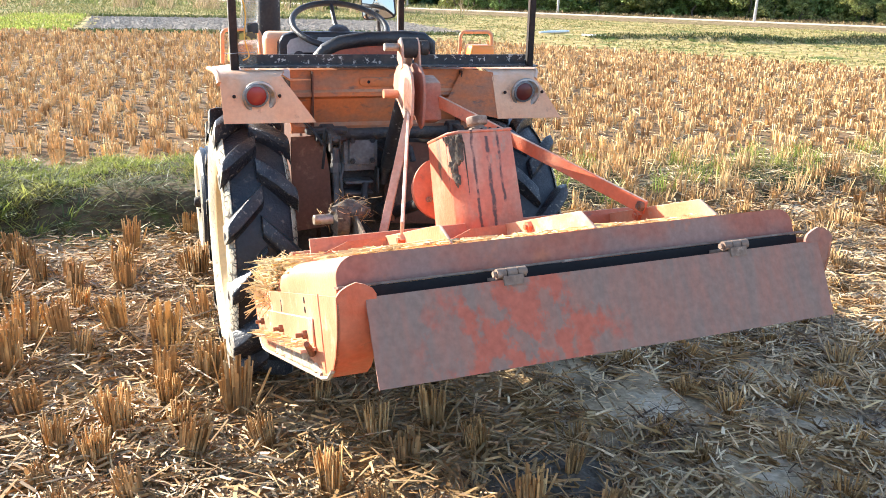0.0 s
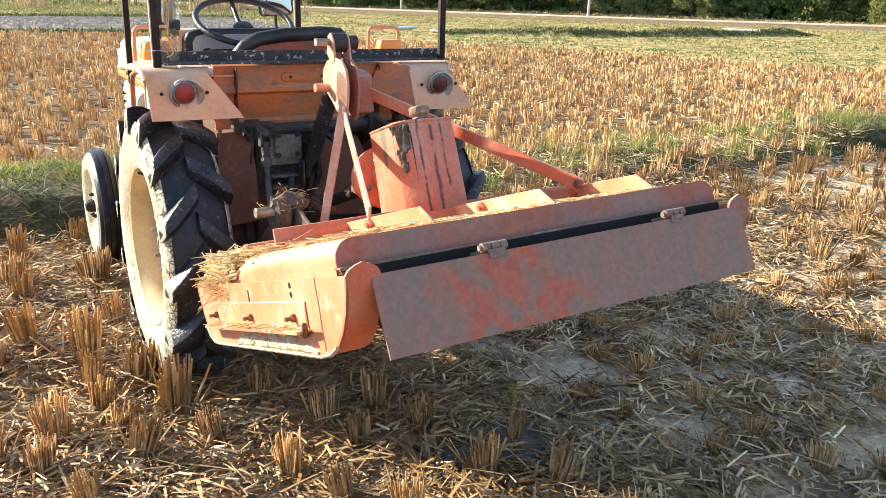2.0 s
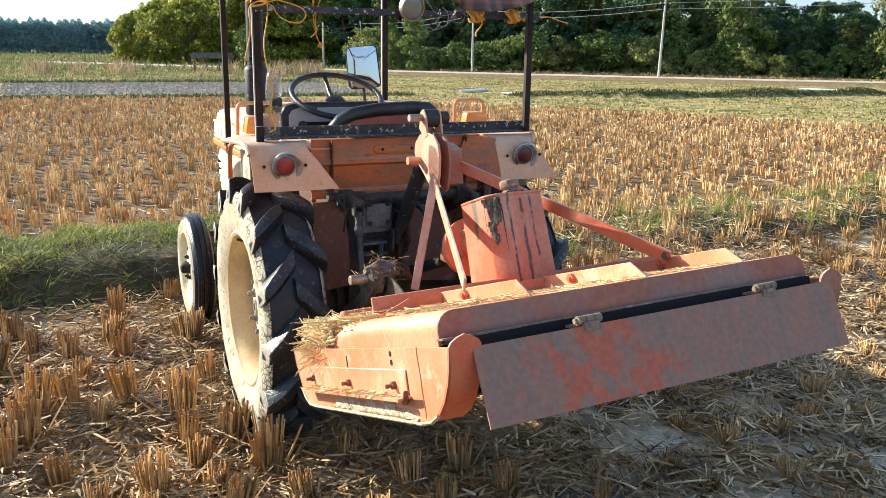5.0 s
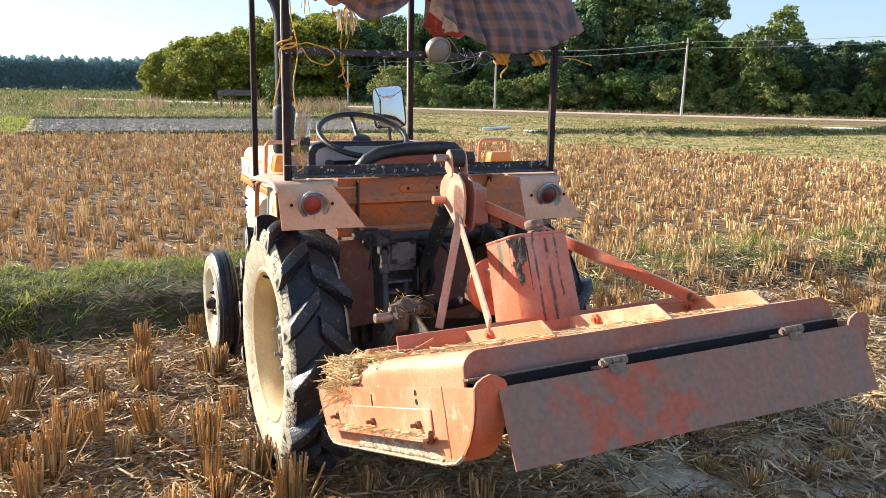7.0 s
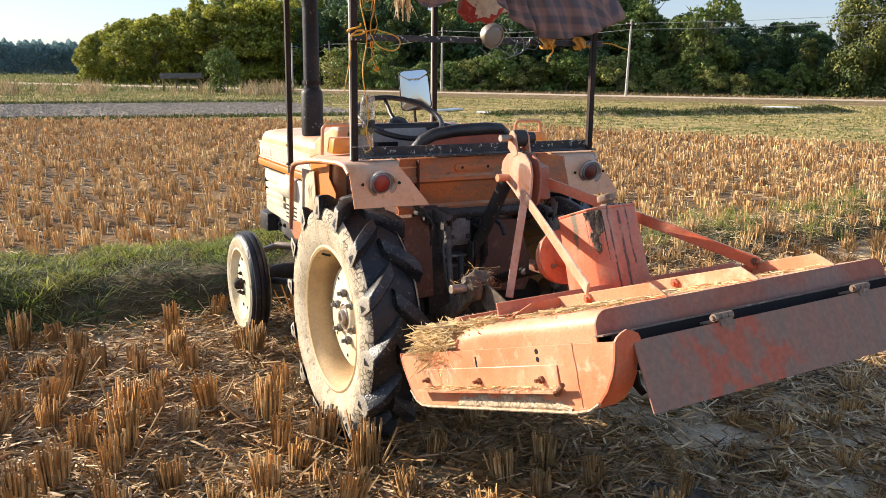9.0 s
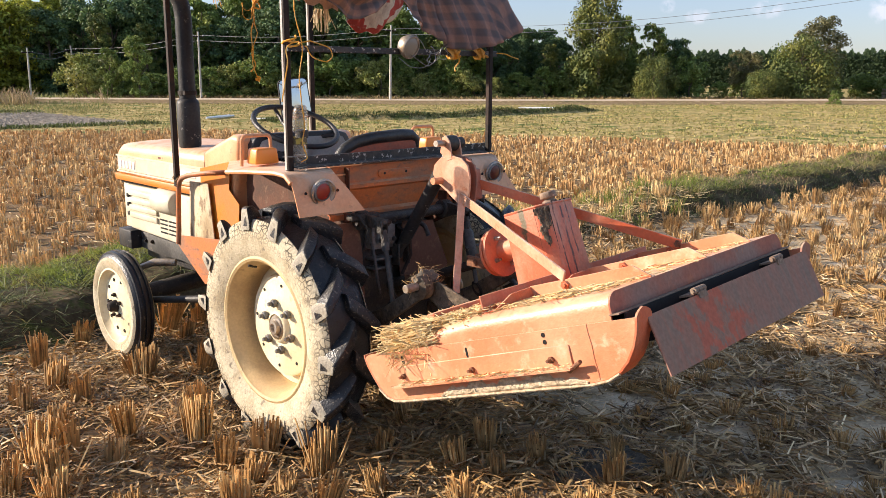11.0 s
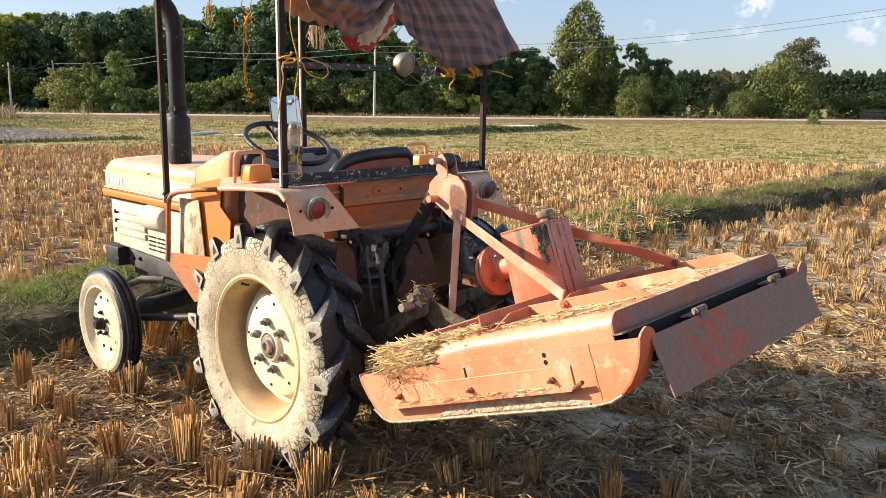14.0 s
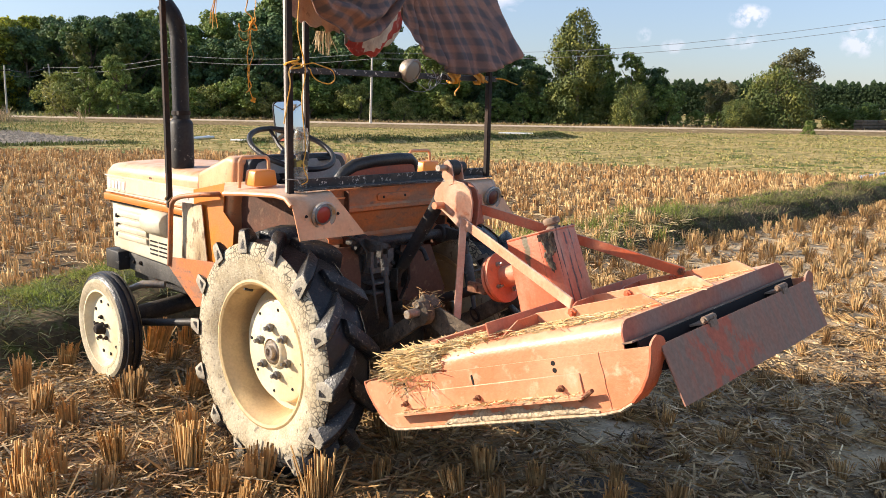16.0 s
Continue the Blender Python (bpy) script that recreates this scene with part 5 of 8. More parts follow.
for a, b in zip(rings, rings[1:]):
    for i in range(len(out)):
        bm.faces.new((a[i], a[(i + 1) % len(out)], b[(i + 1) % len(out)], b[i]))
bm.faces.new(rings[-1])
bmesh.ops.recalc_face_normals(bm, faces=bm.faces)
T("mirror_glass", bm, MIRROR, "convex mirror glass", mir, 60)
bm = B()
tube(bm, [(0.262, 0.690, 1.30), (0.270, 0.700, 1.20), (0.285, 0.690, 1.10)], 0.008, 8)
T("mirror_arm", bm, BLACK)

# gearbox, axle and links behind
bm = B()
block(bm, -0.20, 0.20, -0.40, 0.55, 0.40, 0.86)
T("transmission_case", soften(bm, 0.02, 2), GREASE, "greasy black transmission case")
for s in (-1, 1):
    bm = B()
    lathe(bm, [(0.0, 0.105), (0.04, 0.11), (0.05, 0.085), (0.16, 0.075), (0.20, 0.06)], 28)
    bmesh.ops.transform(bm, matrix=pose(s * 0.19, -0.265, 0.482, 0, 0, 0 if s > 0 else 180), verts=bm.verts)
    T("axle_housing", bm, GREASE, "greasy axle housing")
# hydraulic lift: grey cover with its rocker shaft, arms, rods and valves
bm = B()
block(bm, -0.165, -0.045, -0.455, -0.38, 0.775, 0.905)
block(bm, -0.150, -0.060, -0.475, -0.45, 0.80, 0.890)
for z in (0.70, 0.74):
    block(bm, -0.16, -0.06, -0.46, -0.40, z - 0.012, z)
T("lift_housing", soften(bm, 0.008), CAST_GREY, "grey hydraulic lift housing")
for x, z in ((-0.14, 0.885), (-0.07, 0.885), (-0.14, 0.815), (-0.07, 0.815)):
    bm = B()
    bolt(bm, (x, -0.475, z), (0, -1, 0), 0.010, 0.008, 0.006)
    T("bolt", bm, GREASE)
bm = B()
prism(bm, [(-0.345, 0.90), (-0.235, 0.90), (-0.215, 0.78), (-0.205, 0.585), (-0.345, 0.57)], -0.452, -0.446, "y")
T("splash_plate", bm, RUST_PANEL, "rust-brown splash plate")
bm = B()
prism(bm, [(0.0, 0.875), (0.17, 0.86), (0.26, 0.66), (0.22, 0.56), (0.0, 0.58), (-0.02, 0.70)], -0.452, -0.446, "y")
T("splash_plate", bm, RUST_PANEL, "rust-brown splash plate with a cut corner")
bm = B()
tube(bm, [(-0.262, -0.465, 0.905), (0.262, -0.465, 0.905)], 0.021, 14)
T("rocker_shaft", bm, GREASE, "greasy rocker shaft of the lift")
for s in (-1, 1):
    arm = holder("lift_arm", pose(s * 0.225, -0.465, 0.905), tractor, "muddy forged lift arm on the rocker shaft")
    bm = B()
    lathe(bm, [(-0.022, 0.038), (0.022, 0.038), (0.022, 0.018), (-0.022, 0.018)], 20, closed=True)
    T("arm_boss", soften(bm, 0.003), GREASE, "", arm)
    bm = B()
    prism(bm, [(-0.02, -0.026), (-0.13, -0.010), (-0.145, 0.004), (-0.138, 0.020), (-0.02, 0.030)], -0.012, 0.012)
    T("arm_web", soften(bm, 0.005), GREASE, "", arm)
    bm = B()
    bolt(bm, (-s * 0.012, -0.128, 0.006), (-s, 0, 0), 0.014, 0.012, 0.012)
    T("arm_pin", bm, RUST_STEEL, "", arm)
    # lift rod: an upper fork, a turnbuckle and a slim lower rod with its eye
    rod = holder("lift_rod", Matrix.Identity(4), tractor, "greasy lift rod with fork, turnbuckle and lower eye")
    top, eye = Vector((s * 0.225, -0.590, 0.905)), Vector((s * 0.232, -0.660, 0.585))
    d = (eye - top).normalized()
    bm = B()
    tube(bm, [top + d * 0.02, top + d * 0.08], 0.014, 12)
    for dx in (-0.014, 0.014):
        block(bm, top.x + dx - 0.004, top.x + dx + 0.004, top.y - 0.016, top.y + 0.016, top.z - 0.035, top.z + 0.020)
    T("fork", soften(bm, 0.003, 1), GREASE, "", rod)
    bm = B()
    if s > 0:
        tube(bm, [top + d * 0.07, top + d * 0.085, top + d * 0.22, top + d * 0.235], [0.013, 0.022, 0.022, 0.013], 12)
        tube(bm, [top + d * 0.15 - Vector((0.03, 0.0, 0)), top + d * 0.15 + Vector((0.06, -0.02, 0.01))], 0.005, 8)
    else:
        tube(bm, [top + d * 0.07, top + d * 0.10], 0.017, 6)
    T("turnbuckle", bm, FRAME_GREY, "", rod)
    bm = B()
    tube(bm, [top + d * 0.08, eye - d * 0.025], 0.0095, 10)
    T("rod_stem", bm, FRAME_GREY, "", rod)
    bm = B()
    ring = [eye + d * 0.024 * math.cos(k * math.pi / 8) + Vector((0, 0.3, -1)).cross(Vector((1, 0, 0))).normalized() * 0.024 * math.sin(k * math.pi / 8) for k in range(17)]
    tube(bm, ring, 0.008, 8, cap=False)
    T("rod_eye", bm, RUST_STEEL, "", rod)
    # lower link, from the axle back to the tiller's hitch plate
    link = holder("lower_link", Matrix.Identity(4), tractor, "muddy flat lower link arm with a ball end")
    bm = B()
    rows = []
    for y, z, h in ((-0.30, 0.42, 0.030), (-0.45, 0.475, 0.034), (-0.62, 0.555, 0.036), (-0.78, 0.655, 0.034), (-0.84, 0.700, 0.038)):
        x = s * np.interp(-y, (0.30, 0.84), (0.195, 0.262))
        rows.append([(x - 0.011, y, z - h), (x + 0.011, y, z - h), (x + 0.011, y, z + h), (x - 0.011, y, z + h)])
    loft(bm, [r + [r[0]] for r in rows], cap=False)
    bmesh.ops.remove_doubles(bm, verts=bm.verts, dist=0.0005)
    bmesh.ops.holes_fill(bm, edges=bm.edges)
    T("link_bar", soften(bm, 0.004), MUDDY_STEEL, "", link)
    bm = B()
    lathe(bm, [(-0.026, 0.030), (-0.018, 0.046), (0.018, 0.046), (0.026, 0.030), (0.026, 0.016), (-0.026, 0.016)], 24, closed=True)
    bmesh.ops.transform(bm, matrix=pose(s * 0.266, -0.852, 0.715), verts=bm.verts)
    T("link_ball", bm, MUDDY_STEEL, "muddy ball joint", link)
bm = B()
block(bm, -0.30, -0.16, -0.50, -0.46, 0.912, 0.935)
T("lift_bracket", soften(bm, 0.006), GREASE, "muddy lift bracket")

# top link: a threaded screw above, a black tube, a lower fork on the housing
top_link = holder("top_link", Matrix.Identity(4), tractor, "black tubular top link with a bare threaded end")
bm = B()
hi, lo = Vector((-0.030, -0.752, 1.195)), Vector((-0.016, -0.680, 1.085))
tube(bm, [hi, lo], 0.013, 12)
d = (lo - hi).normalized()
for k in range(11):
    tube(bm, [hi + d * (0.035 + 0.010 * k), hi + d * (0.040 + 0.010 * k)], 0.0155, 12)
T("link_screw", bm, STEEL, "worn bare screw thread", top_link)
bm = B()
foot = Vector((-0.016, -0.480, 0.800))
tube(bm, [lo - d * 0.012, lo - d * 0.010, lo + d * 0.03, foot], [0.018, 0.027, 0.027, 0.025], 18)
T("link_tube", bm, BLACK, "matt black tube", top_link)
bm = B()
tube(bm, [lo - d * 0.030, lo - d * 0.012], 0.024, 6)
T("lock_nut", soften(bm, 0.002, 1), FRAME_GREY, "", top_link)
bm = B()
tube(bm, [foot, foot + Vector((-0.006, 0.022, -0.035)), foot + Vector((-0.008, 0.03, -0.075))], [0.024, 0.018, 0.016], 12)
for dx in (-0.032, 0.024):
    block(bm, foot.x + dx - 0.008, foot.x + dx, -0.490, -0.445, 0.70, 0.79)
T("link_fork", soften(bm, 0.003, 1), GREASE, "", top_link)

# small levers, pipes and cables round the lift
for pts, r, name, mat in (
        ([(-0.09, -0.46, 0.73), (-0.12, -0.52, 0.60), (-0.05, -0.50, 0.52)], 0.012, "hose", BLACK),
        ([(-0.045, -0.47, 0.86), (-0.005, -0.50, 0.83), (0.01, -0.49, 0.74), (-0.03, -0.48, 0.66)], 0.007, "oil_pipe", RUST_STEEL),
        ([(-0.165, -0.45, 0.80), (-0.185, -0.49, 0.76), (-0.178, -0.50, 0.66), (-0.15, -0.48, 0.60)], 0.006, "oil_pipe", FRAME_GREY),
        ([(0.02, -0.47, 0.895), (0.05, -0.53, 0.86), (0.055, -0.55, 0.82)], 0.010, "lever", GREASE),
        ([(-0.30, -0.47, 0.95), (-0.28, -0.52, 0.93), (-0.245, -0.53, 0.88), (-0.25, -0.51, 0.80)], 0.005, "cable", BLACK)):
    bm = B()
    tube(bm, pts, r, 12)
    T(name, bm, mat)
bm = B()
tube(bm, [(-0.02, -0.40, 0.60), (-0.015, -0.50, 0.625)], 0.030, 16)
T("power_take_off", bm, GREASE, "splined stub of the power take-off")
shaft = holder("drive_shaft", Matrix.Identity(4), tractor, "rusty drive shaft with universal joints")
bm = B()
tube(bm, [(-0.013, -0.53, 0.635), (0.0, -0.90, 0.775)], 0.019, 14)
T("shaft_tube", bm, RUST_STEEL, "", shaft)
for y, z in ((-0.545, 0.640), (-0.90, 0.775)):
    bm = B()
    block(bm, -0.036, -0.020, y - 0.045, y + 0.045, z - 0.016, z + 0.024)
    block(bm, 0.008, 0.024, y - 0.045, y + 0.045, z - 0.016, z + 0.024)
    tube(bm, [(-0.044, y, z + 0.004), (0.032, y, z + 0.004)], 0.012, 10)
    T("universal_joint", soften(bm, 0.004), BOLT_RUST, "rust-orange joint yoke", shaft)
bm = B()
tube(bm, [(-0.350, -0.860, 0.722), (-0.225, -0.848, 0.722)], 0.0155, 14)
T("hitch_pin", soften(bm, 0.002, 1), STEEL, "worn steel hitch pin")

# small plates and drums under the rear panel
bm = B()
prism(bm, [(-0.27, 0.905), (0.20, 0.905), (0.21, 0.875), (0.16, 0.868), (0.05, 0.884), (-0.10, 0.880), (-0.25, 0.872)], -0.418, -0.412, "y")
T("panel_flange", bm, RUST_PANEL, "rusty ragged flange under the rear panel")


# ---- rotary tiller, raised and tipped up behind the tractor ----
TILL = pose(0.012, -0.958, 0.392, -19.3, -1.2, 1.6)
TILL_INV = TILL.inverted()
tiller = thing("rotary_tiller", TILL, "faded orange-red rotary tiller with dusty flap, lifted on the hitch", "tiller")


def R(name, bm, material, label="", parent=None, smooth=40):
    return part(name, bm, material, parent or tiller, label, smooth)


def W(name, bm, material, label="", parent=None, smooth=40):
    """A tiller part whose shape is given in the place's own metres."""
    bmesh.ops.transform(bm, matrix=TILL_INV, verts=bm.verts)
    return part(name, bm, material, parent or tiller, label, smooth)


# runner curve along the shoe, as (back, up)
RUN = [(-0.072, 0.152), (-0.068, 0.132), (-0.052, 0.092), (-0.030, 0.050), (0.0, 0.018), (0.035, 0.003), (0.09, 0.0), (0.86, 0.0), (0.915, 0.006), (0.955, 0.022), (0.990, 0.050), (1.018, 0.086), (1.034, 0.118), (1.043, 0.146)]


def shoe(s):
    g = holder("side_shoe", Matrix.Translation((0.028 if s > 0 else 0.0, 0, 0)), tiller, "scuffed orange side shoe with runner and bolted strip")
    xo, xi = s * 0.538, s * 0.466
    top_paint = TILLER_RED if s < 0 else DULL_RED
    bm = B()
    plate = [(-a, b) for a, b in RUN] + [(-1.044, 0.160), (-0.045, 0.168), (0.045, 0.170), (0.062, 0.164)]
    prism(bm, plate, s * 0.5335, s * 0.538)
    R("side_plate", bm, TILLER_PALE, "pale orange scuffed side plate", g)
    bm = B()
    curve = [(-0.072, 0.172), (-0.073, 0.164)] + RUN + [(1.046, 0.158)]
    # the runner's rear end is rounded
    rows = []
    for k, (a, b) in enumerate(curve):
        rows.append([(xo + s * 0.001, -a, b), (xo * 0.5 + xi * 0.5, -a, b), (xi, -a, b)])
    rows.append([(xo - s * 0.006, -1.048, 0.168), (xo * 0.5 + xi * 0.5, -1.048, 0.174), (xi + s * 0.006, -1.048, 0.168)])
    rows.append([(xo - s * 0.020, -1.049, 0.176), (xo * 0.5 + xi * 0.5, -1.049, 0.181), (xi + s * 0.020, -1.049, 0.176)])
    sheet(bm, rows, 0.006)
    R("runner", bm, top_paint, "curved runner with bare worn edge", g, 60)
    bm = B()
    tube(bm, [(xo + s * 0.002, -a, b) for a, b in RUN[3:10]], 0.0045, 6)
    R("worn_edge", bm, MUD, "pale worn runner edge", g)
    bm = B()
    prism(bm, [(-0.09, 0.062), (-0.09, 0.116), (-0.815, 0.116), (-0.815, 0.056)], s * 0.538, s * 0.5425)
    R("adjusting_strip", soften(bm, 0.002, 1), TILLER_PALE, "", g)
    bm = B()
    prism(bm, [(s * 0.541, 0.052), (s * 0.572, 0.050), (s * 0.572, 0.056), (s * 0.541, 0.058)], -0.825, -0.075, "y")
    R("strip_ledge", bm, TILLER_PALE, "dust-covered ledge", g)
    for a, b in ((0.118, 0.083), (0.437, 0.078), (0.748, 0.080)):
        bm = B()
        bolt(bm, (s * 0.5425, -a, b), (s, 0, 0), 0.010, 0.009, 0.014)
        R("bolt", bm, BOLT_RUST, "rusty bolt", g)
    for a, b, h in ((0.125, 0.128, 0.006), (0.125, 0.145, 0.006), (0.425, 0.125, 0.022), (0.735, 0.130, 0.007), (0.735, 0.150, 0.007)):
        bm = B()
        if h < 0.01:
            prism(bm, arc(-a, b, h, 0, 330, 11), min(s * 0.5375, s * 0.5390), max(s * 0.5375, s * 0.5390))
        else:
            prism(bm, arc(-a, b + h - 0.004, 0.004, 0, 180, 6) + arc(-a, b - h + 0.004, 0.004, 180, 360, 6), min(s * 0.5375, s * 0.5390), max(s * 0.5375, s * 0.5390))
        R("slot_hole", bm, DARK_HOLE, "", g)
    bm = B()
    tube(bm, [(s * 0.5385, -0.888 - 0.0012 * math.sin(k * 1.3), 0.012 + 0.0152 * k) for k in range(11)], 0.0014, 5)
    R("weld_seam", bm, TILLER_PALE, "pale weld seam", g)
    bm = B()
    tube(bm, [(s * 0.545, -0.80, 0.045), (s * 0.565, -0.86, 0.070)], [0.008, 0.006], 8)
    R("stub_bolt", bm, BOLT_RUST, "bent rusty bolt", g)
    return g


shoe(-1)
shoe(1)

# dried mud along the lower side plate
mud = B()
rows = []
for k in range(41):
    a = 0.27 + 0.58 * k / 40
    hi = (0.034 + 0.010 * math.sin(k * 0.7) + 0.006 * math.sin(k * 2.1)) * min(1, 0.15 + k / 6, 0.15 + (40 - k) / 9)
    rows.append([(-0.5385 - (0.0 if j in (0, 6) else 0.003 + 0.004 * rng.random()), -a, 0.004 + hi * j / 6) for j in range(7)])
sheet(mud, rows, 0.003)
R("mud_crust", mud, MUD, "pale dried mud caked on the side plate")

# cover: flat bed with a rounded shoulder at each end, folded down behind
def cover_row(back, drop=0.0):
    pts = []
    for s in (-1, 1):
        some = [(s * 0.518, 0.130), (s * 0.516, 0.185)] + [(s * (0.476 + 0.040 * math.cos(a)), 0.190 + 0.040 * math.sin(a)) for a in np.linspace(0, math.pi / 2, 7)]
        pts.append(some)
    row = pts[0] + [(x, 0.230) for x in (-0.3, -0.1, 0.1, 0.3)] + [(x + 0.025, z) for x, z in reversed(pts[1])]
    return [(x, -back, z - drop * max(0.0, (z - 0.13) / 0.1)) for x, z in row]


bm = B()
sheet(bm, [cover_row(b, d) for b, d in ((0.10, 0.062), (0.20, 0.035), (0.32, 0.008), (0.45, 0.0), (0.70, 0.0), (0.955, 0.0))], 0.005)
R("cover", bm, TILLER_PALE, "curved pale orange tiller cover with dusty bed", None, 50)
bm = B()
outline = [(x, z) for x, _, z in cover_row(0.955)][1:-1]
outline = [(-0.516, 0.174)] + outline + [(0.541, 0.174)]
prism(bm, outline, -0.960, -0.9555, "y")
R("cover_back", bm, DULL_RED, "dull red rear face of the cover")
bm = B()
block(bm, -0.52, 0.545, -0.984, -0.952, 0.171, 0.175)
R("cover_lip", bm, HINGE_STEEL, "dusty lip under the rear face")
# solid near-black block in place of the shaded hollow under the cover
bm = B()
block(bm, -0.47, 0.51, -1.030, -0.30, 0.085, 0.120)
R("inner_bay", bm, DARK_HOLE, "near-black block painting the shade under the cover")

# added black plate: paints the shade seen through the gap above the flap
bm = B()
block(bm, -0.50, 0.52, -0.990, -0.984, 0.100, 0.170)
R("inner_curtain", bm, DARK_HOLE, "added black plate that paints the gap above the flap dark")

# bed beam and three brackets
bm = B()
prism(bm, [(-0.455, 0.228), (-0.455, 0.285), (-0.461, 0.285), (-0.461, 0.234), (-0.50, 0.234), (-0.50, 0.228)], -0.46, 0.50)
R("cross_beam", soften(bm, 0.0015, 1), TILLER_RED, "red angle beam across the cover")
bm = B()
block(bm, -0.47, 0.47, -0.25, -0.215, 0.215, 0.262)
R("front_beam", soften(bm, 0.004), TILLER_RED, "red front beam")
for x in (-0.280, 0.040, 0.345):
    g = holder("bracket", Matrix.Identity(4), tiller, "orange bracket plate with gusset on the cover")
    bm = B()
    prism(bm, [(-0.512, 0.231), (-0.512, 0.272), (-0.900, 0.272), (-0.953, 0.234), (-0.953, 0.231)], x - 0.003, x + 0.003)
    R("bracket_plate", soften(bm, 0.001, 1), TILLER_PALE, "", g)
    bm = B()
    prism(bm, [(x - 0.003, 0.231), (x - 0.003, 0.270), (x - 0.10, 0.268), (x - 0.195, 0.232)], -0.518, -0.512, "y")
    R("gusset", bm, TILLER_RED, "", g)
    bm = B()
    bolt(bm, (x - 0.003, -0.655, 0.255), (-1, 0, 0), 0.014, 0.010, 0.006)
    R("bolt", bm, TILLER_RED, "", g)

# rear flap on two hinges
flap = holder("rear_flap", Matrix.Identity(4), tiller, "dust-grey steel flap with scraped orange paint")
bm = B()
sheet(bm, [[(-0.486 + 1.014 * k / 12, -1.043 - 0.026 * j / 4 - 0.003 * math.sin(k * 0.9) * j / 4, 0.153 - 0.161 * j / 4) for k in range(13)] for j in range(5)], 0.004)
R("flap_plate", bm, FLAP, "", flap)
for x in (-0.20, 0.315):
    bm = B()
    for a, b in ((-0.030, -0.012), (-0.010, 0.010), (0.012, 0.030)):
        tube(bm, [(x + a, -1.036, 0.165), (x + b, -1.036, 0.165)], 0.0098, 14)
    tube(bm, [(x - 0.037, -1.036, 0.165), (x + 0.033, -1.036, 0.165)], 0.006, 8)
    block(bm, x - 0.030, x + 0.030, -1.030, -0.985, 0.152, 0.158)
    block(bm, x - 0.020, x + 0.020, -1.0485, -1.040, 0.142, 0.160)
    R("hinge", bm, HINGE_STEEL, "worn steel barrel hinge", flap)

# rotor with curved tines, in the dark below
bm = B()
tube(bm, [(-0.46, -0.48, 0.045), (0.46, -0.48, 0.045)], 0.032, 16)
R("rotor_shaft", bm, GREASE, "muddy rotor shaft")
for k in range(12):
    a, x = k * 1.9, -0.42 + k * 0.076
    m = Matrix.Translation((x, -0.48, 0.045)) @ Matrix.Rotation(a, 4, "X")
    bm = B()
    prism(bm, [(0.0, 0.02), (0.028, 0.02), (0.032, 0.07), (0.055, 0.095), (0.035, 0.105), (0.005, 0.08)], -0.004, 0.004, "x", m)
    R("tine", bm, RUST_STEEL, "worn rotor tine")

# gear case with filler cap
gc = holder("gear_case", Matrix.Translation((0.008, -0.022, 0.016)), tiller, "upright orange-red gear case with grease streaks")
bm = B()
lo = [(-0.078, -0.255), (0.100, -0.255), (0.104, -0.452), (-0.050, -0.452), (-0.078, -0.415)]
hi = [(-0.078, -0.270), (0.092, -0.270), (0.096, -0.446), (-0.052, -0.446), (-0.076, -0.415)]
a, b = [bm.verts.new((x, y, 0.215)) for x, y in lo], [bm.verts.new((x, y, 0.503)) for x, y in hi]
bm.faces.new(a)
bm.faces.new(b)
for k in range(5):
    bm.faces.new((a[k], a[(k + 1) % 5], b[(k + 1) % 5], b[k]))
R("case", soften(bm, 0.005, 2, 30), CASE_RED, "", gc)
bm = B()
rows = []
for j in range(20):
    z = 0.34 + 0.158 * j / 19
    row = []
    for i in range(15):
        u = -0.15 + 1.25 * i / 14
        inside = 0.5 + 0.5 * math.sin(5.1 * u + 31 * z) * math.sin(47 * z + 2) + (z - 0.40) * 9 - 1.1 * abs(u - 0.45) + 0.25 * rng.random()
        out = 0.002 + 0.005 * rng.random() if inside > 0.45 else -0.006
        row.append((-0.078 + 0.028 * u - 0.80 * out, -0.415 - 0.035 * u - 0.60 * out, z))
    rows.append(row)
sheet(bm, rows, 0.002)
R("mud_patch", bm, MUDDY_STEEL, "dark crumbly mud stuck to the case's corner", gc)
bm = B()
prism(bm, [(x * 1.02, y - 0.002) for x, y in hi], 0.501, 0.509, "z")
R("lid", soften(bm, 0.002, 1), CASE_RED, "dusty riveted lid", gc)
for k in range(5):
    bm = B()
    x = -0.01 + k * 0.024
    bolt(bm, (x, -0.441, 0.509), (0, 0, 1), 0.004, 0.003, 0.001)
    R("rivet", bm, RUST_STEEL, "", gc)
bm = B()
lathe(bm, [(0, 0.026), (0.012, 0.026), (0.013, 0.019), (0.020, 0.019), (0.021, 0.030), (0.040, 0.030), (0.043, 0.024), (0.044, 0.0)], 8)
bmesh.ops.transform(bm, matrix=pose(0.016, -0.412, 0.505, 0, -90, 0), verts=bm.verts)
R("filler_cap", soften(bm, 0.002, 1), HINGE_STEEL, "rusty brown filler cap", gc)
bm = B()
lathe(bm, [(0.0, 0.0), (0.0, 0.030), (0.03, 0.034), (0.032, 0.088), (0.044, 0.088), (0.046, 0.066), (0.052, 0.066), (0.054, 0.093), (0.066, 0.093), (0.07, 0.04), (0.14, 0.036)], 40)
bmesh.ops.transform(bm, matrix=pose(-0.005, -0.095, 0.385, 0, 0, -90), verts=bm.verts)
R("input_flange", bm, TILLER_RED, "round red input flange", gc)
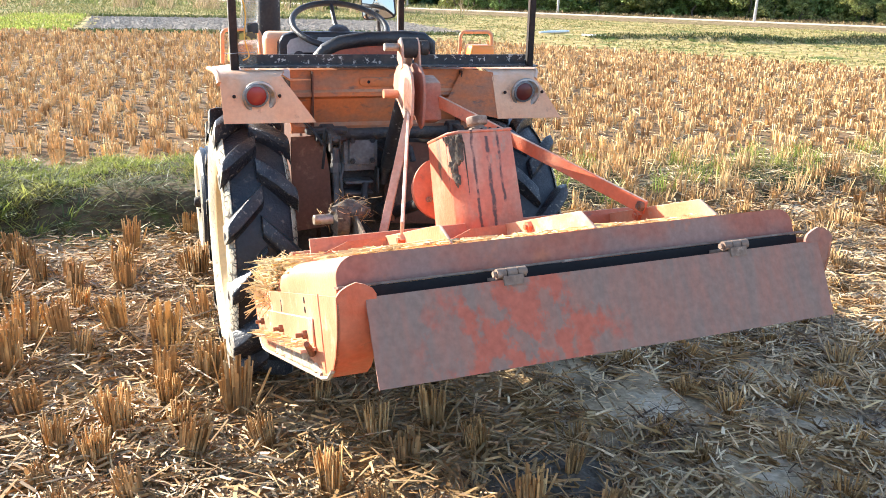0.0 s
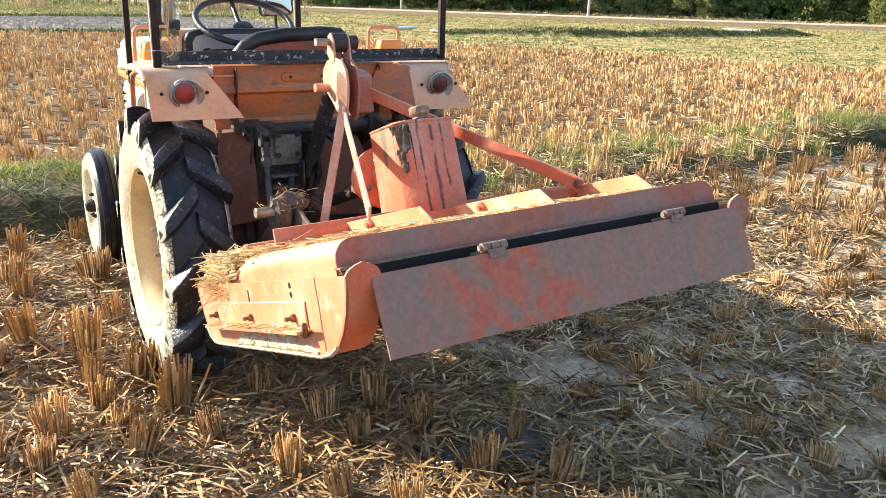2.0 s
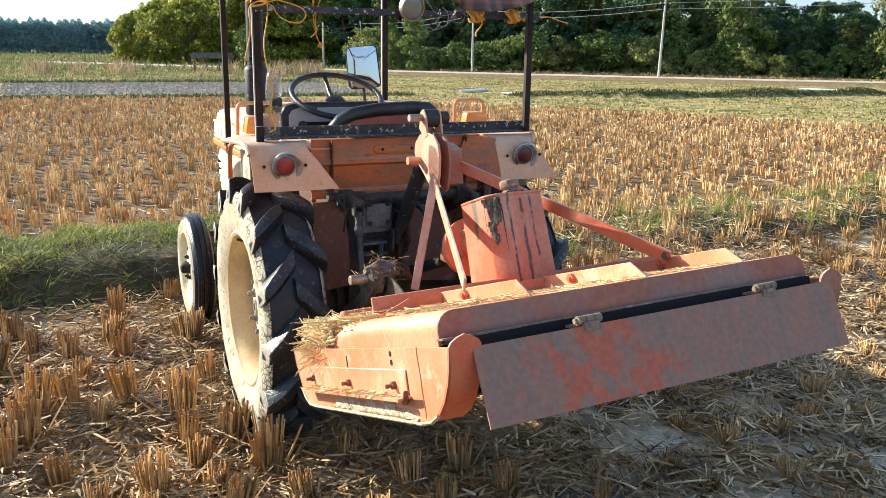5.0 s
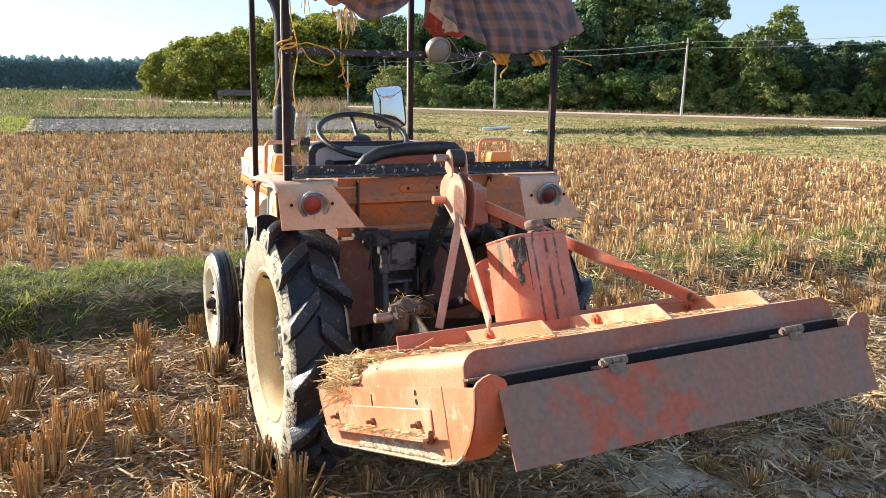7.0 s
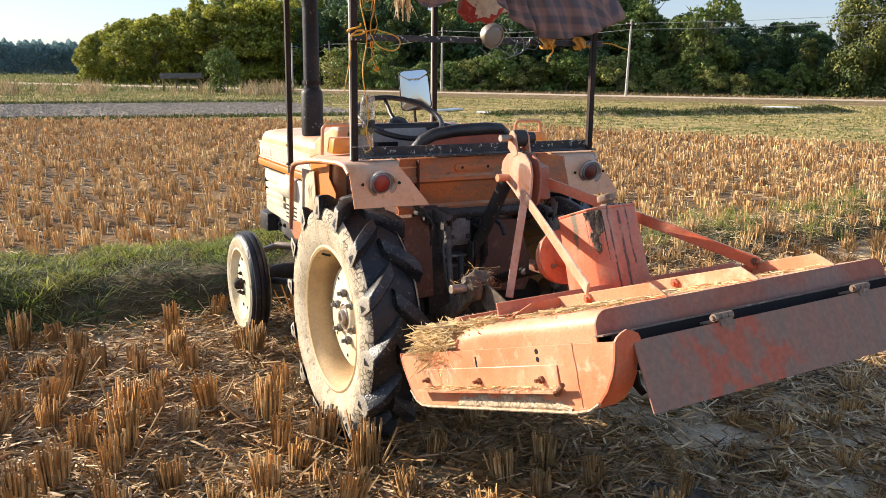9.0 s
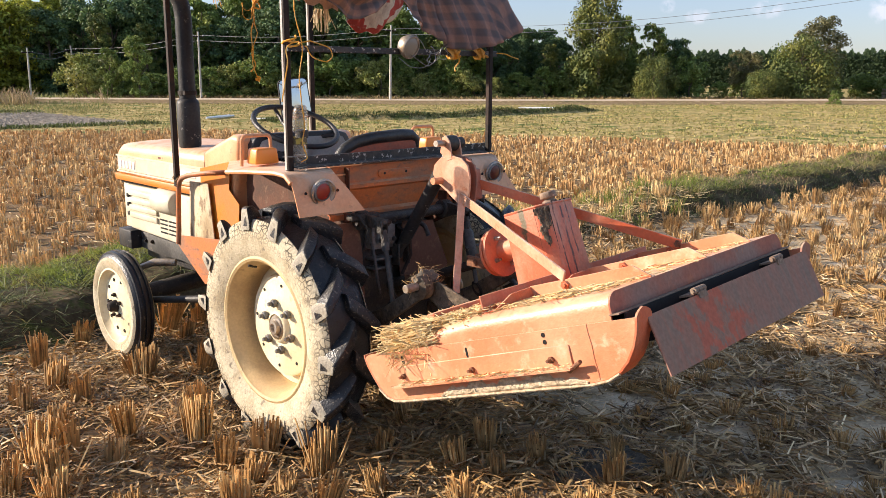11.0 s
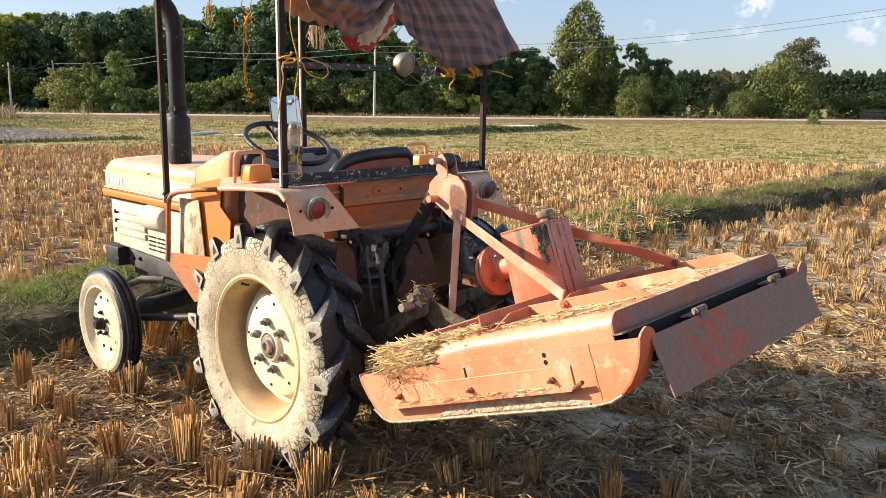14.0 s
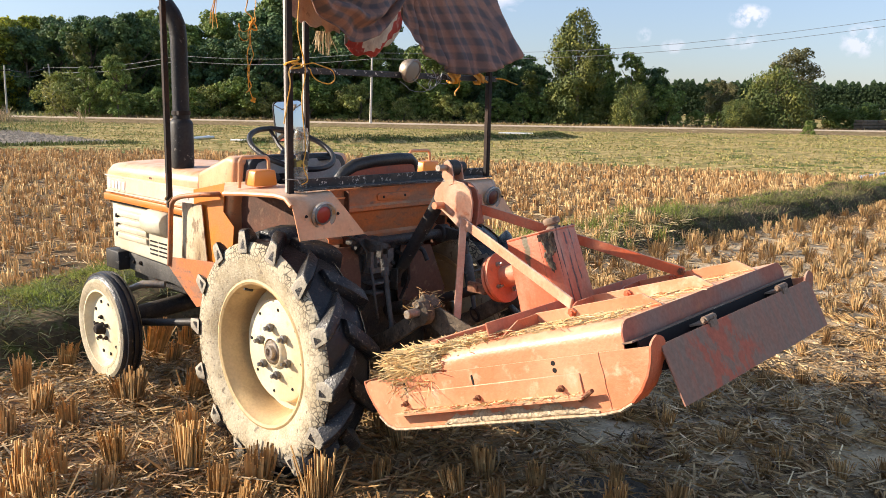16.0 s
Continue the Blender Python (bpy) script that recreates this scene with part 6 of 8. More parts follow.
for k in range(4):
    a = 2 * math.pi * k / 4 + 0.5
    bm = B()
    bolt(bm, (-0.005 + 0.058 * math.cos(a), -0.165, 0.385 + 0.058 * math.sin(a)), (0, -1, 0), 0.009, 0.012, 0.014)
    R("flange_bolt", bm, STEEL, "", gc)

# mast and stays, in the place's own metres
def flatbar(p, q, wide, thick, side):
    p, q = Vector(p), Vector(q)
    d = (q - p).normalized()
    s = Vector(side)
    s = (s - d * s.dot(d)).normalized()
    t = d.cross(s)
    bm = B()
    v = [bm.verts.new(c + s * a * wide / 2 + t * b * thick / 2) for c in (p, q) for a in (-1, 1) for b in (-1, 1)]
    for f in ((0, 1, 3, 2), (4, 6, 7, 5), (0, 4, 5, 1), (2, 3, 7, 6), (0, 2, 6, 4), (1, 5, 7, 3)):
        bm.faces.new([v[i] for i in f])
    return soften(bm, 0.0015, 1)


drop_shape = [(-0.718, 1.095), (-0.724, 1.130), (-0.748, 1.158), (-0.790, 1.172), (-0.832, 1.166), (-0.858, 1.142), (-0.868, 1.10), (-0.866, 1.05), (-0.872, 1.0), (-0.856, 0.984), (-0.82, 1.0), (-0.775, 1.035), (-0.738, 1.062)]
for x, paint in ((-0.060, DUSTY_PINK), (-0.024, DULL_RED)):
    bm = B()
    prism(bm, [(-0.795 + (y + 0.795) * (1.32 if z > 1.02 else 1.1), z) for y, z in drop_shape], x, x + 0.008)
    W("mast_plate", soften(bm, 0.0015, 1), paint, "rounded dusty orange mast plate")
bm = B()
prism(bm, [(-0.775, 1.135), (-0.845, 1.12), (-0.862, 1.01), (-0.80, 0.99)], -0.016, 0.044)
W("mast_cheek", soften(bm, 0.004), DULL_RED, "dull red mast cheek")
for x in (-0.062, -0.010):
    bm = B()
    prism(bm, [(-0.775, 1.15), (-0.735, 1.18), (-0.745, 1.235), (-0.765, 1.245), (-0.785, 1.225), (-0.80, 1.16)], x, x + 0.007)
    W("link_ear", soften(bm, 0.0015, 1), DUSTY_PINK, "bent dusty orange link ear")
bm = B()
tube(bm, [(-0.108, -0.760, 1.216), (-0.05, -0.758, 1.216)], 0.012, 12)
W("top_pin", bm, STEEL, "shiny steel top pin")
bm = B()
lathe(bm, [(-0.022, 0.030), (0.022, 0.030), (0.022, 0.01), (-0.022, 0.01)], 18, closed=True)
lathe(bm, [(0.035, 0.022), (0.06, 0.022), (0.06, 0.01), (0.035, 0.01)], 18, closed=True)
bmesh.ops.transform(bm, matrix=pose(-0.032, -0.758, 1.214), verts=bm.verts)
W("link_eye", bm, BLACK, "black link eye with washer")
bm = B()
tube(bm, [(-0.105, -0.742, 1.075), (-0.045, -0.742, 1.074)], 0.0135, 12)
W("mast_pin", bm, TILLER_PALE, "pale dusty pin")
W("front_stay", flatbar((-0.050, -0.842, 1.035), (-0.152, -0.916, 0.685), 0.027, 0.008, (0.8, -0.6, 0)), DUSTY_PINK, "flat dusty orange stay")
W("rear_stay", flatbar((-0.048, -0.822, 1.025), (-0.268, -1.495, 0.868), 0.036, 0.008, (0, 0, 1)), DUSTY_PINK, "long flat dusty stay")
W("side_stay", flatbar((0.035, -0.84, 1.065), (0.345, -1.53, 0.888), 0.036, 0.010, (0, 0, 1)), TILLER_RED, "long flat red stay")
bm = B()
bolt(bm, (0.338, -1.525, 0.892), (-1, 0, 0), 0.013, 0.010, 0.006)
W("stay_bolt", bm, BOLT_RUST, "rusty stay bolt")
for s in (-1, 1):
    bm = B()
    prism(bm, [(-0.80, 0.70), (-0.82, 0.76), (-1.05, 0.70), (-1.20, 0.66), (-1.20, 0.60), (-0.95, 0.62)], s * 0.225, s * 0.235)
    W("hitch_plate", soften(bm, 0.002, 1), MUDDY_STEEL, "mud-caked hitch plate")


# ---- canopy cloth, rags, ropes and bottle ----
def cloth_skin(name, rows, uvs, material, label):
    """A cloth through rows of points, with its weave's own coordinates."""
    bm = B()
    uv = bm.loops.layers.uv.new("UVMap")
    grid, coords = [], {}
    for row, urow in zip(rows, uvs):
        line = []
        for p, c in zip(row, urow):
            q = bm.verts.new(p)
            coords[q] = c
            line.append(q)
        grid.append(line)
    for a, b in zip(grid, grid[1:]):
        for k in range(len(a) - 1):
            f = bm.faces.new((a[k], a[k + 1], b[k + 1], b[k]))
            for loop in f.loops:
                loop[uv].uv = coords[loop.vert]
    me = bpy.data.meshes.new(name)
    bm.to_mesh(me)
    bm.free()
    me.materials.append(material)
    me.polygons.foreach_set("use_smooth", [True] * len(me.polygons))
    ob = new(name, me)
    mod = ob.modifiers.new("thickness", "SOLIDIFY")
    mod.thickness = 0.003
    return tagged(ob, label, "cloth")


def fan_cloth():
    """Cloth gathered at a knot on the rail and fanning out down to its free corner."""
    stops = (0.0, 0.10, 0.28, 0.42, 0.56, 0.70, 0.85, 1.0)
    bx, by, bz = (-0.01, 0.05, 0.165, 0.235, 0.315, 0.395, 0.465, 0.525), (-0.45, -0.455, -0.475, -0.505, -0.54, -0.575, -0.605, -0.632), (1.80, 1.690, 1.606, 1.570, 1.565, 1.584, 1.615, 1.652)
    rows, uvs = [], []
    for j in range(31):
        v = j / 30
        row, urow = [], []
        for i in range(71):
            u = i / 70
            foot = Vector([float(np.interp(u, stops, c)) for c in (bx, by, bz)])
            head = Vector((-0.015 + 0.505 * u ** 1.7, -0.452, 1.985))
            p = head.lerp(foot, v)
            amp = (0.006 + 0.016 * v) * (0.35 + 0.65 * math.sin(math.pi * min(1, 0.08 + u)))
            fold = math.sin(34 * u ** 0.85 + 2.5 * v * (1 - u)) + 0.55 * math.sin(71 * u + 1.0 + 2 * v) + 0.25 * math.sin(19 * v + 9 * u)
            sag = 0.030 * math.sin(math.pi * v) * (1 - u)
            row.append((p.x, p.y - amp * fold + 0.02 * math.sin(math.pi * v), p.z - sag * 0.3))
            urow.append((u * 0.66 + 0.02 * math.sin(7 * v), v * (0.22 + 0.22 * math.sin(math.pi * min(1, u + 0.1)) ** 0.5) + 0.10 * u))
        rows.append(row)
        uvs.append(urow)
    return cloth_skin("plaid_cloth", rows, uvs, PLAID, "rust and slate plaid cloth hanging in folds from the canopy frame")


def swag_cloth():
    """Cloth slung between the rear post and the knot, in deep sagging folds."""
    rows, uvs = [], []
    for j in range(33):
        v = j / 32
        row, urow = [], []
        for i in range(61):
            u = i / 60
            x = -0.53 + 0.515 * u
            low = float(np.interp(x, (-0.53, -0.44, -0.36, -0.30, -0.25, -0.20, -0.14, -0.09, -0.04, -0.015), (1.86, 1.80, 1.745, 1.700, 1.677, 1.672, 1.690, 1.735, 1.80, 1.84)))
            z = 1.985 + (low - 1.985) * v
            amp = 0.010 + 0.022 * math.sin(math.pi * u)
            y = -0.452 - amp * (math.sin(17 * v + 3.2 * u) + 0.5 * math.sin(31 * v - 4 * u + 1)) - 0.012 * math.sin(23 * u + 4 * v)
            row.append((x, y, z + 0.006 * math.sin(21 * u + 5 * v)))
            urow.append((u * 0.60 + 0.10 * v, v * 0.42 + 0.12 * math.sin(math.pi * u)))
        rows.append(row)
        uvs.append(urow)
    return cloth_skin("swag_cloth", rows, uvs, PLAID, "faded brown plaid cloth slung in folds under the canopy rail")


fan_cloth()
swag_cloth()


def roof_cloth():
    bm = B()
    rows = []
    for j in range(15):
        v = j / 14
        half0, half1 = -0.53 + 0.12 * v, 0.54 - 0.15 * v
        rows.append([(half0 + (half1 - half0) * i / 16, -0.47 + 1.20 * v, 1.992 - 0.05 * math.sin(math.pi * v) * math.sin(math.pi * i / 16) + 0.006 * math.sin(i * 1.7 + j)) for i in range(17)])
    sheet(bm, rows, 0.003)
    ob = new("roof_cloth", mesh_from(bm, "roof_cloth", CLOTH_PINK))
    return tagged(ob, "faded patched cloth sheet stretched over the canopy frame", "cloth")


roof_cloth()

# red and white rag slung in a loop below the roof, banded along its length
RAG_X, RAG_Y = 0.25, 0.13
bm = B()
rows = []
for j in range(19):
    v = j / 18
    row = []
    for i in range(21):
        u = i / 20
        deep = 0.13 + 0.195 * math.sin(math.pi * (0.30 + 0.55 * u))
        bow = math.sin(math.pi * v) ** 0.8
        row.append((RAG_X + 0.33 * u + 0.010 * math.sin(9 * v), RAG_Y + 0.13 * v + 0.012 * math.sin(5 * v + 7 * u) + 0.03 * u, 1.985 - deep * bow + 0.010 * math.sin(17 * u + 4 * v) * bow))
    rows.append(row)
sheet(bm, rows, 0.004)
rag = new("rag", mesh_from(bm, "rag", CLOTH_RED))
rag.data.materials.append(CLOTH_WHITE)
for face in rag.data.polygons:
    t = (face.center.y - RAG_Y - 0.012) / 0.15
    face.material_index = 1 if 0.06 < t < 0.22 or 0.40 < t < 0.58 or t > 0.86 else 0
tagged(rag, "crumpled red and white striped rag sagging below the canopy", "cloth")

# frayed tuft under the pink cloth
v, q, t = stalks([(-0.295 + 0.07 * rng.random(), -0.285 + 0.02 * rng.random(), 1.712) for _ in range(44)], (0.03, 0.09), (0.0012, 0.0020), 0.0, tilt=np.full(44, math.pi) - 0.22 * np.abs(rng.normal(0, 1, 44)))
me = bpy.data.meshes.new("frayed_tuft")
me.from_pydata(v.tolist(), [], q.tolist() + t.tolist())
me.materials.append(STRAW_PALE)
tagged(new("frayed_tuft", me), "frayed pale threads hanging from the torn cloth", "threads", kind="stuff")
bm = B()
sheet(bm, [[(-0.415 + 0.225 * i / 12, -0.285 + 0.014 * math.sin(i * 1.1 + j * 0.4), 1.985 - (0.235 + 0.045 * i / 12 - 0.010 * math.cos(i * 1.7)) * j / 8) for i in range(13)] for j in range(9)], 0.003)
tagged(new("torn_cloth", mesh_from(bm, "torn_cloth", CLOTH_PINK)), "torn dusty cloth strip hanging inside the canopy", "cloth")


def rope(name, pts, r, label, material=None):
    """A slack cord through points."""
    bm = B()
    pts = [Vector(p) for p in pts]
    fine = []
    for k in range(len(pts) - 1):
        p0, p1, p2, p3 = pts[max(k - 1, 0)], pts[k], pts[k + 1], pts[min(k + 2, len(pts) - 1)]
        for j in range(6):
            t = j / 6
            fine.append(0.5 * (2 * p1 + (p2 - p0) * t + (2 * p0 - 5 * p1 + 4 * p2 - p3) * t * t + (3 * p1 - p0 - 3 * p2 + p3) * t ** 3))
    fine = [p + Vector((0.005 * math.sin(k * 0.55), 0.004 * math.sin(k * 0.8 + 1), 0.0)) * min(1, r / 0.003) for k, p in enumerate(fine)]
    tube(bm, fine + [pts[-1]], [r * (0.72 + 0.10 * math.sin(k * 1.9)) for k in range(len(fine) + 1)], 6)
    return tagged(new(name, mesh_from(bm, name, material or ROPE)), label, "rope")


rope("rope", [(-0.50, -0.46, 1.97), (-0.505, -0.455, 1.75), (-0.49, -0.465, 1.58), (-0.50, -0.47, 1.45), (-0.485, -0.46, 1.33), (-0.478, -0.45, 1.24), (-0.475, -0.455, 1.17), (-0.488, -0.45, 1.15)], 0.0030, "orange-yellow cord hanging down the rear post")
rope("rope", [(-0.49, -0.465, 1.575), (-0.45, -0.47, 1.582), (-0.39, -0.475, 1.565), (-0.36, -0.48, 1.535), (-0.385, -0.48, 1.512), (-0.43, -0.475, 1.52), (-0.475, -0.47, 1.565)], 0.0032, "loop of orange cord tied on the cross rail")
rope("rope", [(-0.495, -0.465, 1.58), (-0.53, -0.46, 1.57), (-0.545, -0.455, 1.52), (-0.548, -0.45, 1.44), (-0.565, -0.45, 1.37)], 0.0034, "frayed orange cord end beside the rear post")
rope("rope", [(-0.50, -0.452, 1.60), (-0.53, -0.47, 1.585), (-0.545, -0.43, 1.575), (-0.52, -0.40, 1.575), (-0.49, -0.43, 1.58), (-0.505, -0.47, 1.565), (-0.54, -0.46, 1.56)], 0.005, "knot of orange cord round the post")
rope("rope", [(0.030, 0.68, 1.97), (0.016, 0.68, 1.88), (0.035, 0.675, 1.84), (0.040, 0.675, 1.80), (0.020, 0.67, 1.765), (0.022, 0.665, 1.70), (0.002, 0.66, 1.61), (0.012, 0.66, 1.545), (0.018, 0.655, 1.51), (-0.010, 0.65, 1.475)], 0.0042, "yellow cord dangling from the front canopy rail")
rope("rope", [(0.062, 0.69, 1.97), (0.076, 0.69, 1.89), (0.070, 0.685, 1.83), (0.044, 0.68, 1.79), (0.040, 0.68, 1.70), (0.046, 0.675, 1.64), (0.016, 0.675, 1.56), (0.024, 0.675, 1.50), (0.039, 0.672, 1.441)], 0.0032, "thin yellow cord dangling beside a thicker one")
rope("rope", [(0.030, 0.675, 1.785), (-0.010, 0.67, 1.765), (-0.034, 0.67, 1.80), (-0.028, 0.67, 1.745), (-0.002, 0.67, 1.722), (0.022, 0.672, 1.745), (0.030, 0.675, 1.785)], 0.0030, "slack loop of yellow cord tied at a knot")
rope("rope", [(0.062, 0.68, 1.835), (0.030, 0.665, 1.80), (0.050, 0.66, 1.775), (0.068, 0.675, 1.80), (0.040, 0.69, 1.815), (0.030, 0.67, 1.775)], 0.0055, "knot of yellow cord")
rope("rope", [(0.039, 0.672, 1.452), (0.050, 0.672, 1.443), (0.044, 0.668, 1.432), (0.032, 0.674, 1.440)], 0.0070, "small knot at the end of a yellow cord")
for dx, z in ((-0.01, 1.79), (0.012, 1.80), (0.03, 1.775), (0.004, 1.765)):
    rope("rope", [(-0.150, 0.69, 1.97), (-0.152 + dx * 0.4, 0.69, 1.88), (-0.164 + dx, 0.69, z)], 0.0024, "frayed end of yellow cord under the canopy")
rope("rope", [(-0.405, 0.715, 1.01), (-0.42, 0.71, 0.985), (-0.385, 0.72, 0.975), (-0.395, 0.69, 0.99), (-0.415, 0.70, 0.965)], 0.0042, "old cord tied round the front post", STRAW)
for x0, x1 in ((0.24, 0.31), (0.40, 0.48)):
    rope("rope", [(x0, -0.47, 1.57), (x0 + 0.02, -0.475, 1.535), (x0 + 0.04, -0.43, 1.545), (x0 + 0.03, -0.47, 1.575), (x0 + 0.05, -0.475, 1.54), (x1, -0.43, 1.56), (x1, -0.47, 1.54)], 0.007, "orange cord wound round the cross rail")
for x0, turns in ((0.262, 6), (0.425, 4)):
    rope("rope", [(x0 + 0.0080 * k / 4, -0.448 + 0.018 * math.cos(k * 1.571), 1.5555 + 0.022 * math.sin(k * 1.571)) for k in range(4 * turns + 1)], 0.0075, "flat orange cord wrapped tightly round the cross rail")
rope("rope", [(0.30, -0.47, 1.55), (0.29, -0.475, 1.51), (0.275, -0.475, 1.48)], 0.0042, "short orange cord end under the rail")
rope("rope", [(0.53, -0.45, 1.56), (0.60, -0.47, 1.555), (0.66, -0.49, 1.535)], 0.0034, "orange cord end sticking out past the post")
rope("wire", [(0.02, -0.48, 1.545), (0.10, -0.49, 1.50), (0.17, -0.48, 1.53), (0.20, -0.475, 1.57), (0.25, -0.48, 1.54)], 0.0018, "grey wire looped below the cross rail", WIRE)
rope("wire", [(0.135, -0.475, 1.56), (0.115, -0.48, 1.53), (0.130, -0.48, 1.512), (0.160, -0.475, 1.52), (0.165, -0.47, 1.55), (0.145, -0.465, 1.58)], 0.0024, "stiff grey wire hooked over the cross rail", WIRE)
rope("wire", [(0.170, -0.475, 1.53), (0.188, -0.48, 1.570), (0.215, -0.475, 1.572), (0.232, -0.475, 1.55), (0.212, -0.48, 1.528), (0.180, -0.475, 1.53)], 0.0020, "loop of grey wire on the cross rail", WIRE)
rope("wire", [(-0.03, -0.47, 1.53), (0.0, -0.48, 1.505), (0.05, -0.485, 1.492), (0.11, -0.48, 1.50), (0.135, -0.475, 1.53)], 0.0018, "grey wire sagging under the work lamp", WIRE)
rope("wire", [(0.06, -0.47, 1.62), (0.09, -0.48, 1.58), (0.14, -0.475, 1.55), (0.21, -0.47, 1.57)], 0.0018, "grey lamp wire on the cross rail", WIRE)

bottle = thing("plastic_bottle", pose(-0.470, -0.400, 1.116), "cloudy plastic bottle upturned in another, tied to a post", "bottle")
bm = B()
prof = [(0, 0.0), (0, 0.030), (0.006, 0.034)]
for k in range(6):
    prof += [(0.012 + 0.014 * k, 0.0345), (0.019 + 0.014 * k, 0.0325)]
lathe(bm, prof + [(0.098, 0.034), (0.104, 0.030), (0.104, 0.0)], 28)
bmesh.ops.transform(bm, matrix=pose(0, 0, 0, 0, -90, 0), verts=bm.verts)
part("lower_bottle", bm, PLASTIC, bottle, "ribbed scuffed cloudy plastic")
bm = B()
lathe(bm, [(0.098, 0.0345), (0.098, 0.0355), (0.122, 0.0335), (0.122, 0.0325)], 24, closed=True)
bmesh.ops.transform(bm, matrix=pose(0, 0, 0, 0, -90, 0), verts=bm.verts)
part("label", bm, LABEL, bottle, "torn yellow and black label")
bm = B()
lathe(bm, [(0.106, 0.0), (0.106, 0.016), (0.134, 0.016), (0.142, 0.026), (0.165, 0.028), (0.215, 0.027), (0.235, 0.022), (0.240, 0.016), (0.238, 0.0)], 24)
bmesh.ops.transform(bm, matrix=pose(0, 0, 0, 0, -86, 0), verts=bm.verts)
part("upper_bottle", bm, PLASTIC, bottle, "upturned crumpled clear bottle")
bm = B()
lathe(bm, [(0.118, 0.0), (0.118, 0.020), (0.146, 0.020), (0.150, 0.016), (0.150, 0.0)], 18)
bmesh.ops.transform(bm, matrix=pose(0.018, -0.008, 0, 0, -90, 0), verts=bm.verts)
part("bottle_cap", bm, BLACK_SOFT, bottle, "black cap")
rope("wire", [(-0.545, -0.41, 1.17), (-0.52, -0.45, 1.172), (-0.48, -0.442, 1.175), (-0.445, -0.41, 1.172), (-0.47, -0.37, 1.17), (-0.53, -0.39, 1.168)], 0.0018, "thin wire lashing the bottle to the post", WIRE)


# ---- trees, poles and far things ----
HUB = Vector((-1.7, -3.1, 0))


def polar(bearing, dist):
    a = radians(bearing)
    return HUB.x + dist * math.sin(a), HUB.y + dist * math.cos(a)


def leaf_mesh(name, centres, radii, count, size, material, squash=1.0, droop=0.0, sprays=11, loose=0.38, up=0.35):
    """Many small leaf clumps over the skins of a set of lobes."""
    r0 = np.random.default_rng(sum(map(ord, name)))
    c, r = np.array(centres, float), np.array(radii, float)
    # each lobe breaks up into smaller sprays, with gaps of shade between them
    if sprays:
        way = r0.normal(0, 1, (len(c) * sprays, 3))
        way /= np.linalg.norm(way, axis=1)[:, None]
        way[:, 2] = np.where(way[:, 2] < -0.3, -way[:, 2], way[:, 2])
        big = np.repeat(r, sprays)
        c = np.repeat(c, sprays, 0) + way * (big * (0.62 + 0.34 * r0.random(len(big))))[:, None] * np.array([1, 1, squash])
        r = big * (0.26 + 0.22 * r0.random(len(big)))
    pick = r0.choice(len(c), count, p=(r ** 2) / (r ** 2).sum())
    d = r0.normal(0, 1, (count, 3))
    d /= np.linalg.norm(d, axis=1)[:, None]
    depth = 0.35 + 0.75 * r0.random(count) ** 0.6
    p = c[pick] + d * (r[pick] * depth)[:, None] * np.array([1, 1, squash])
    keep = p[:, 2] > 0.05
    p, d = p[keep], d[keep]
    n = len(p)
    nrm = d + np.array([0, 0, up]) + r0.normal(0, loose, (n, 3))
    nrm /= np.linalg.norm(nrm, axis=1)[:, None]
    a = np.cross(nrm, r0.normal(0, 1, (n, 3)))
    a /= np.linalg.norm(a, axis=1)[:, None]
    b = np.cross(nrm, a)
    if droop:
        b = b * (1 - droop) + np.array([0, 0, -1.0]) * droop
    s = (size[0] + (size[1] - size[0]) * r0.random(n))[:, None]
    v = np.stack([p - a * s * 0.5, p + b * s * 0.38, p + a * s * 0.5, p - b * s * 0.38], 1).reshape(-1, 3)
    f = (np.arange(n) * 4)[:, None] + np.arange(4)
    me = bpy.data.meshes.new("crown")
    me.from_pydata(v.tolist(), [], f.tolist())
    me.materials.append(material)
    return me


def limbs(bm, height, spread_r, n, thick=0.13):
    """A tapered trunk with limbs that rise and spread."""
    top = height * 0.72
    bend = [(0.10 * math.sin(k * 1.3 + n), 0.10 * math.cos(k * 1.7 + n), top * k / 6) for k in range(7)]
    tube(bm, bend, [thick * (1 - 0.12 * k) for k in range(7)], 9)
    for k in range(n):
        a = k * 2.4
        z = height * (0.22 + 0.45 * k / n)
        tip = Vector((spread_r * 0.75 * math.cos(a), spread_r * 0.75 * math.sin(a), min(z + height * 0.22, height * 0.9)))
        base = Vector((0.05 * math.cos(a), 0.05 * math.sin(a), z))
        mid = base.lerp(tip, 0.5) + Vector((0, 0, -0.12))
        tube(bm, [base, mid, tip], [thick * 0.45, thick * 0.3, thick * 0.1], 6)


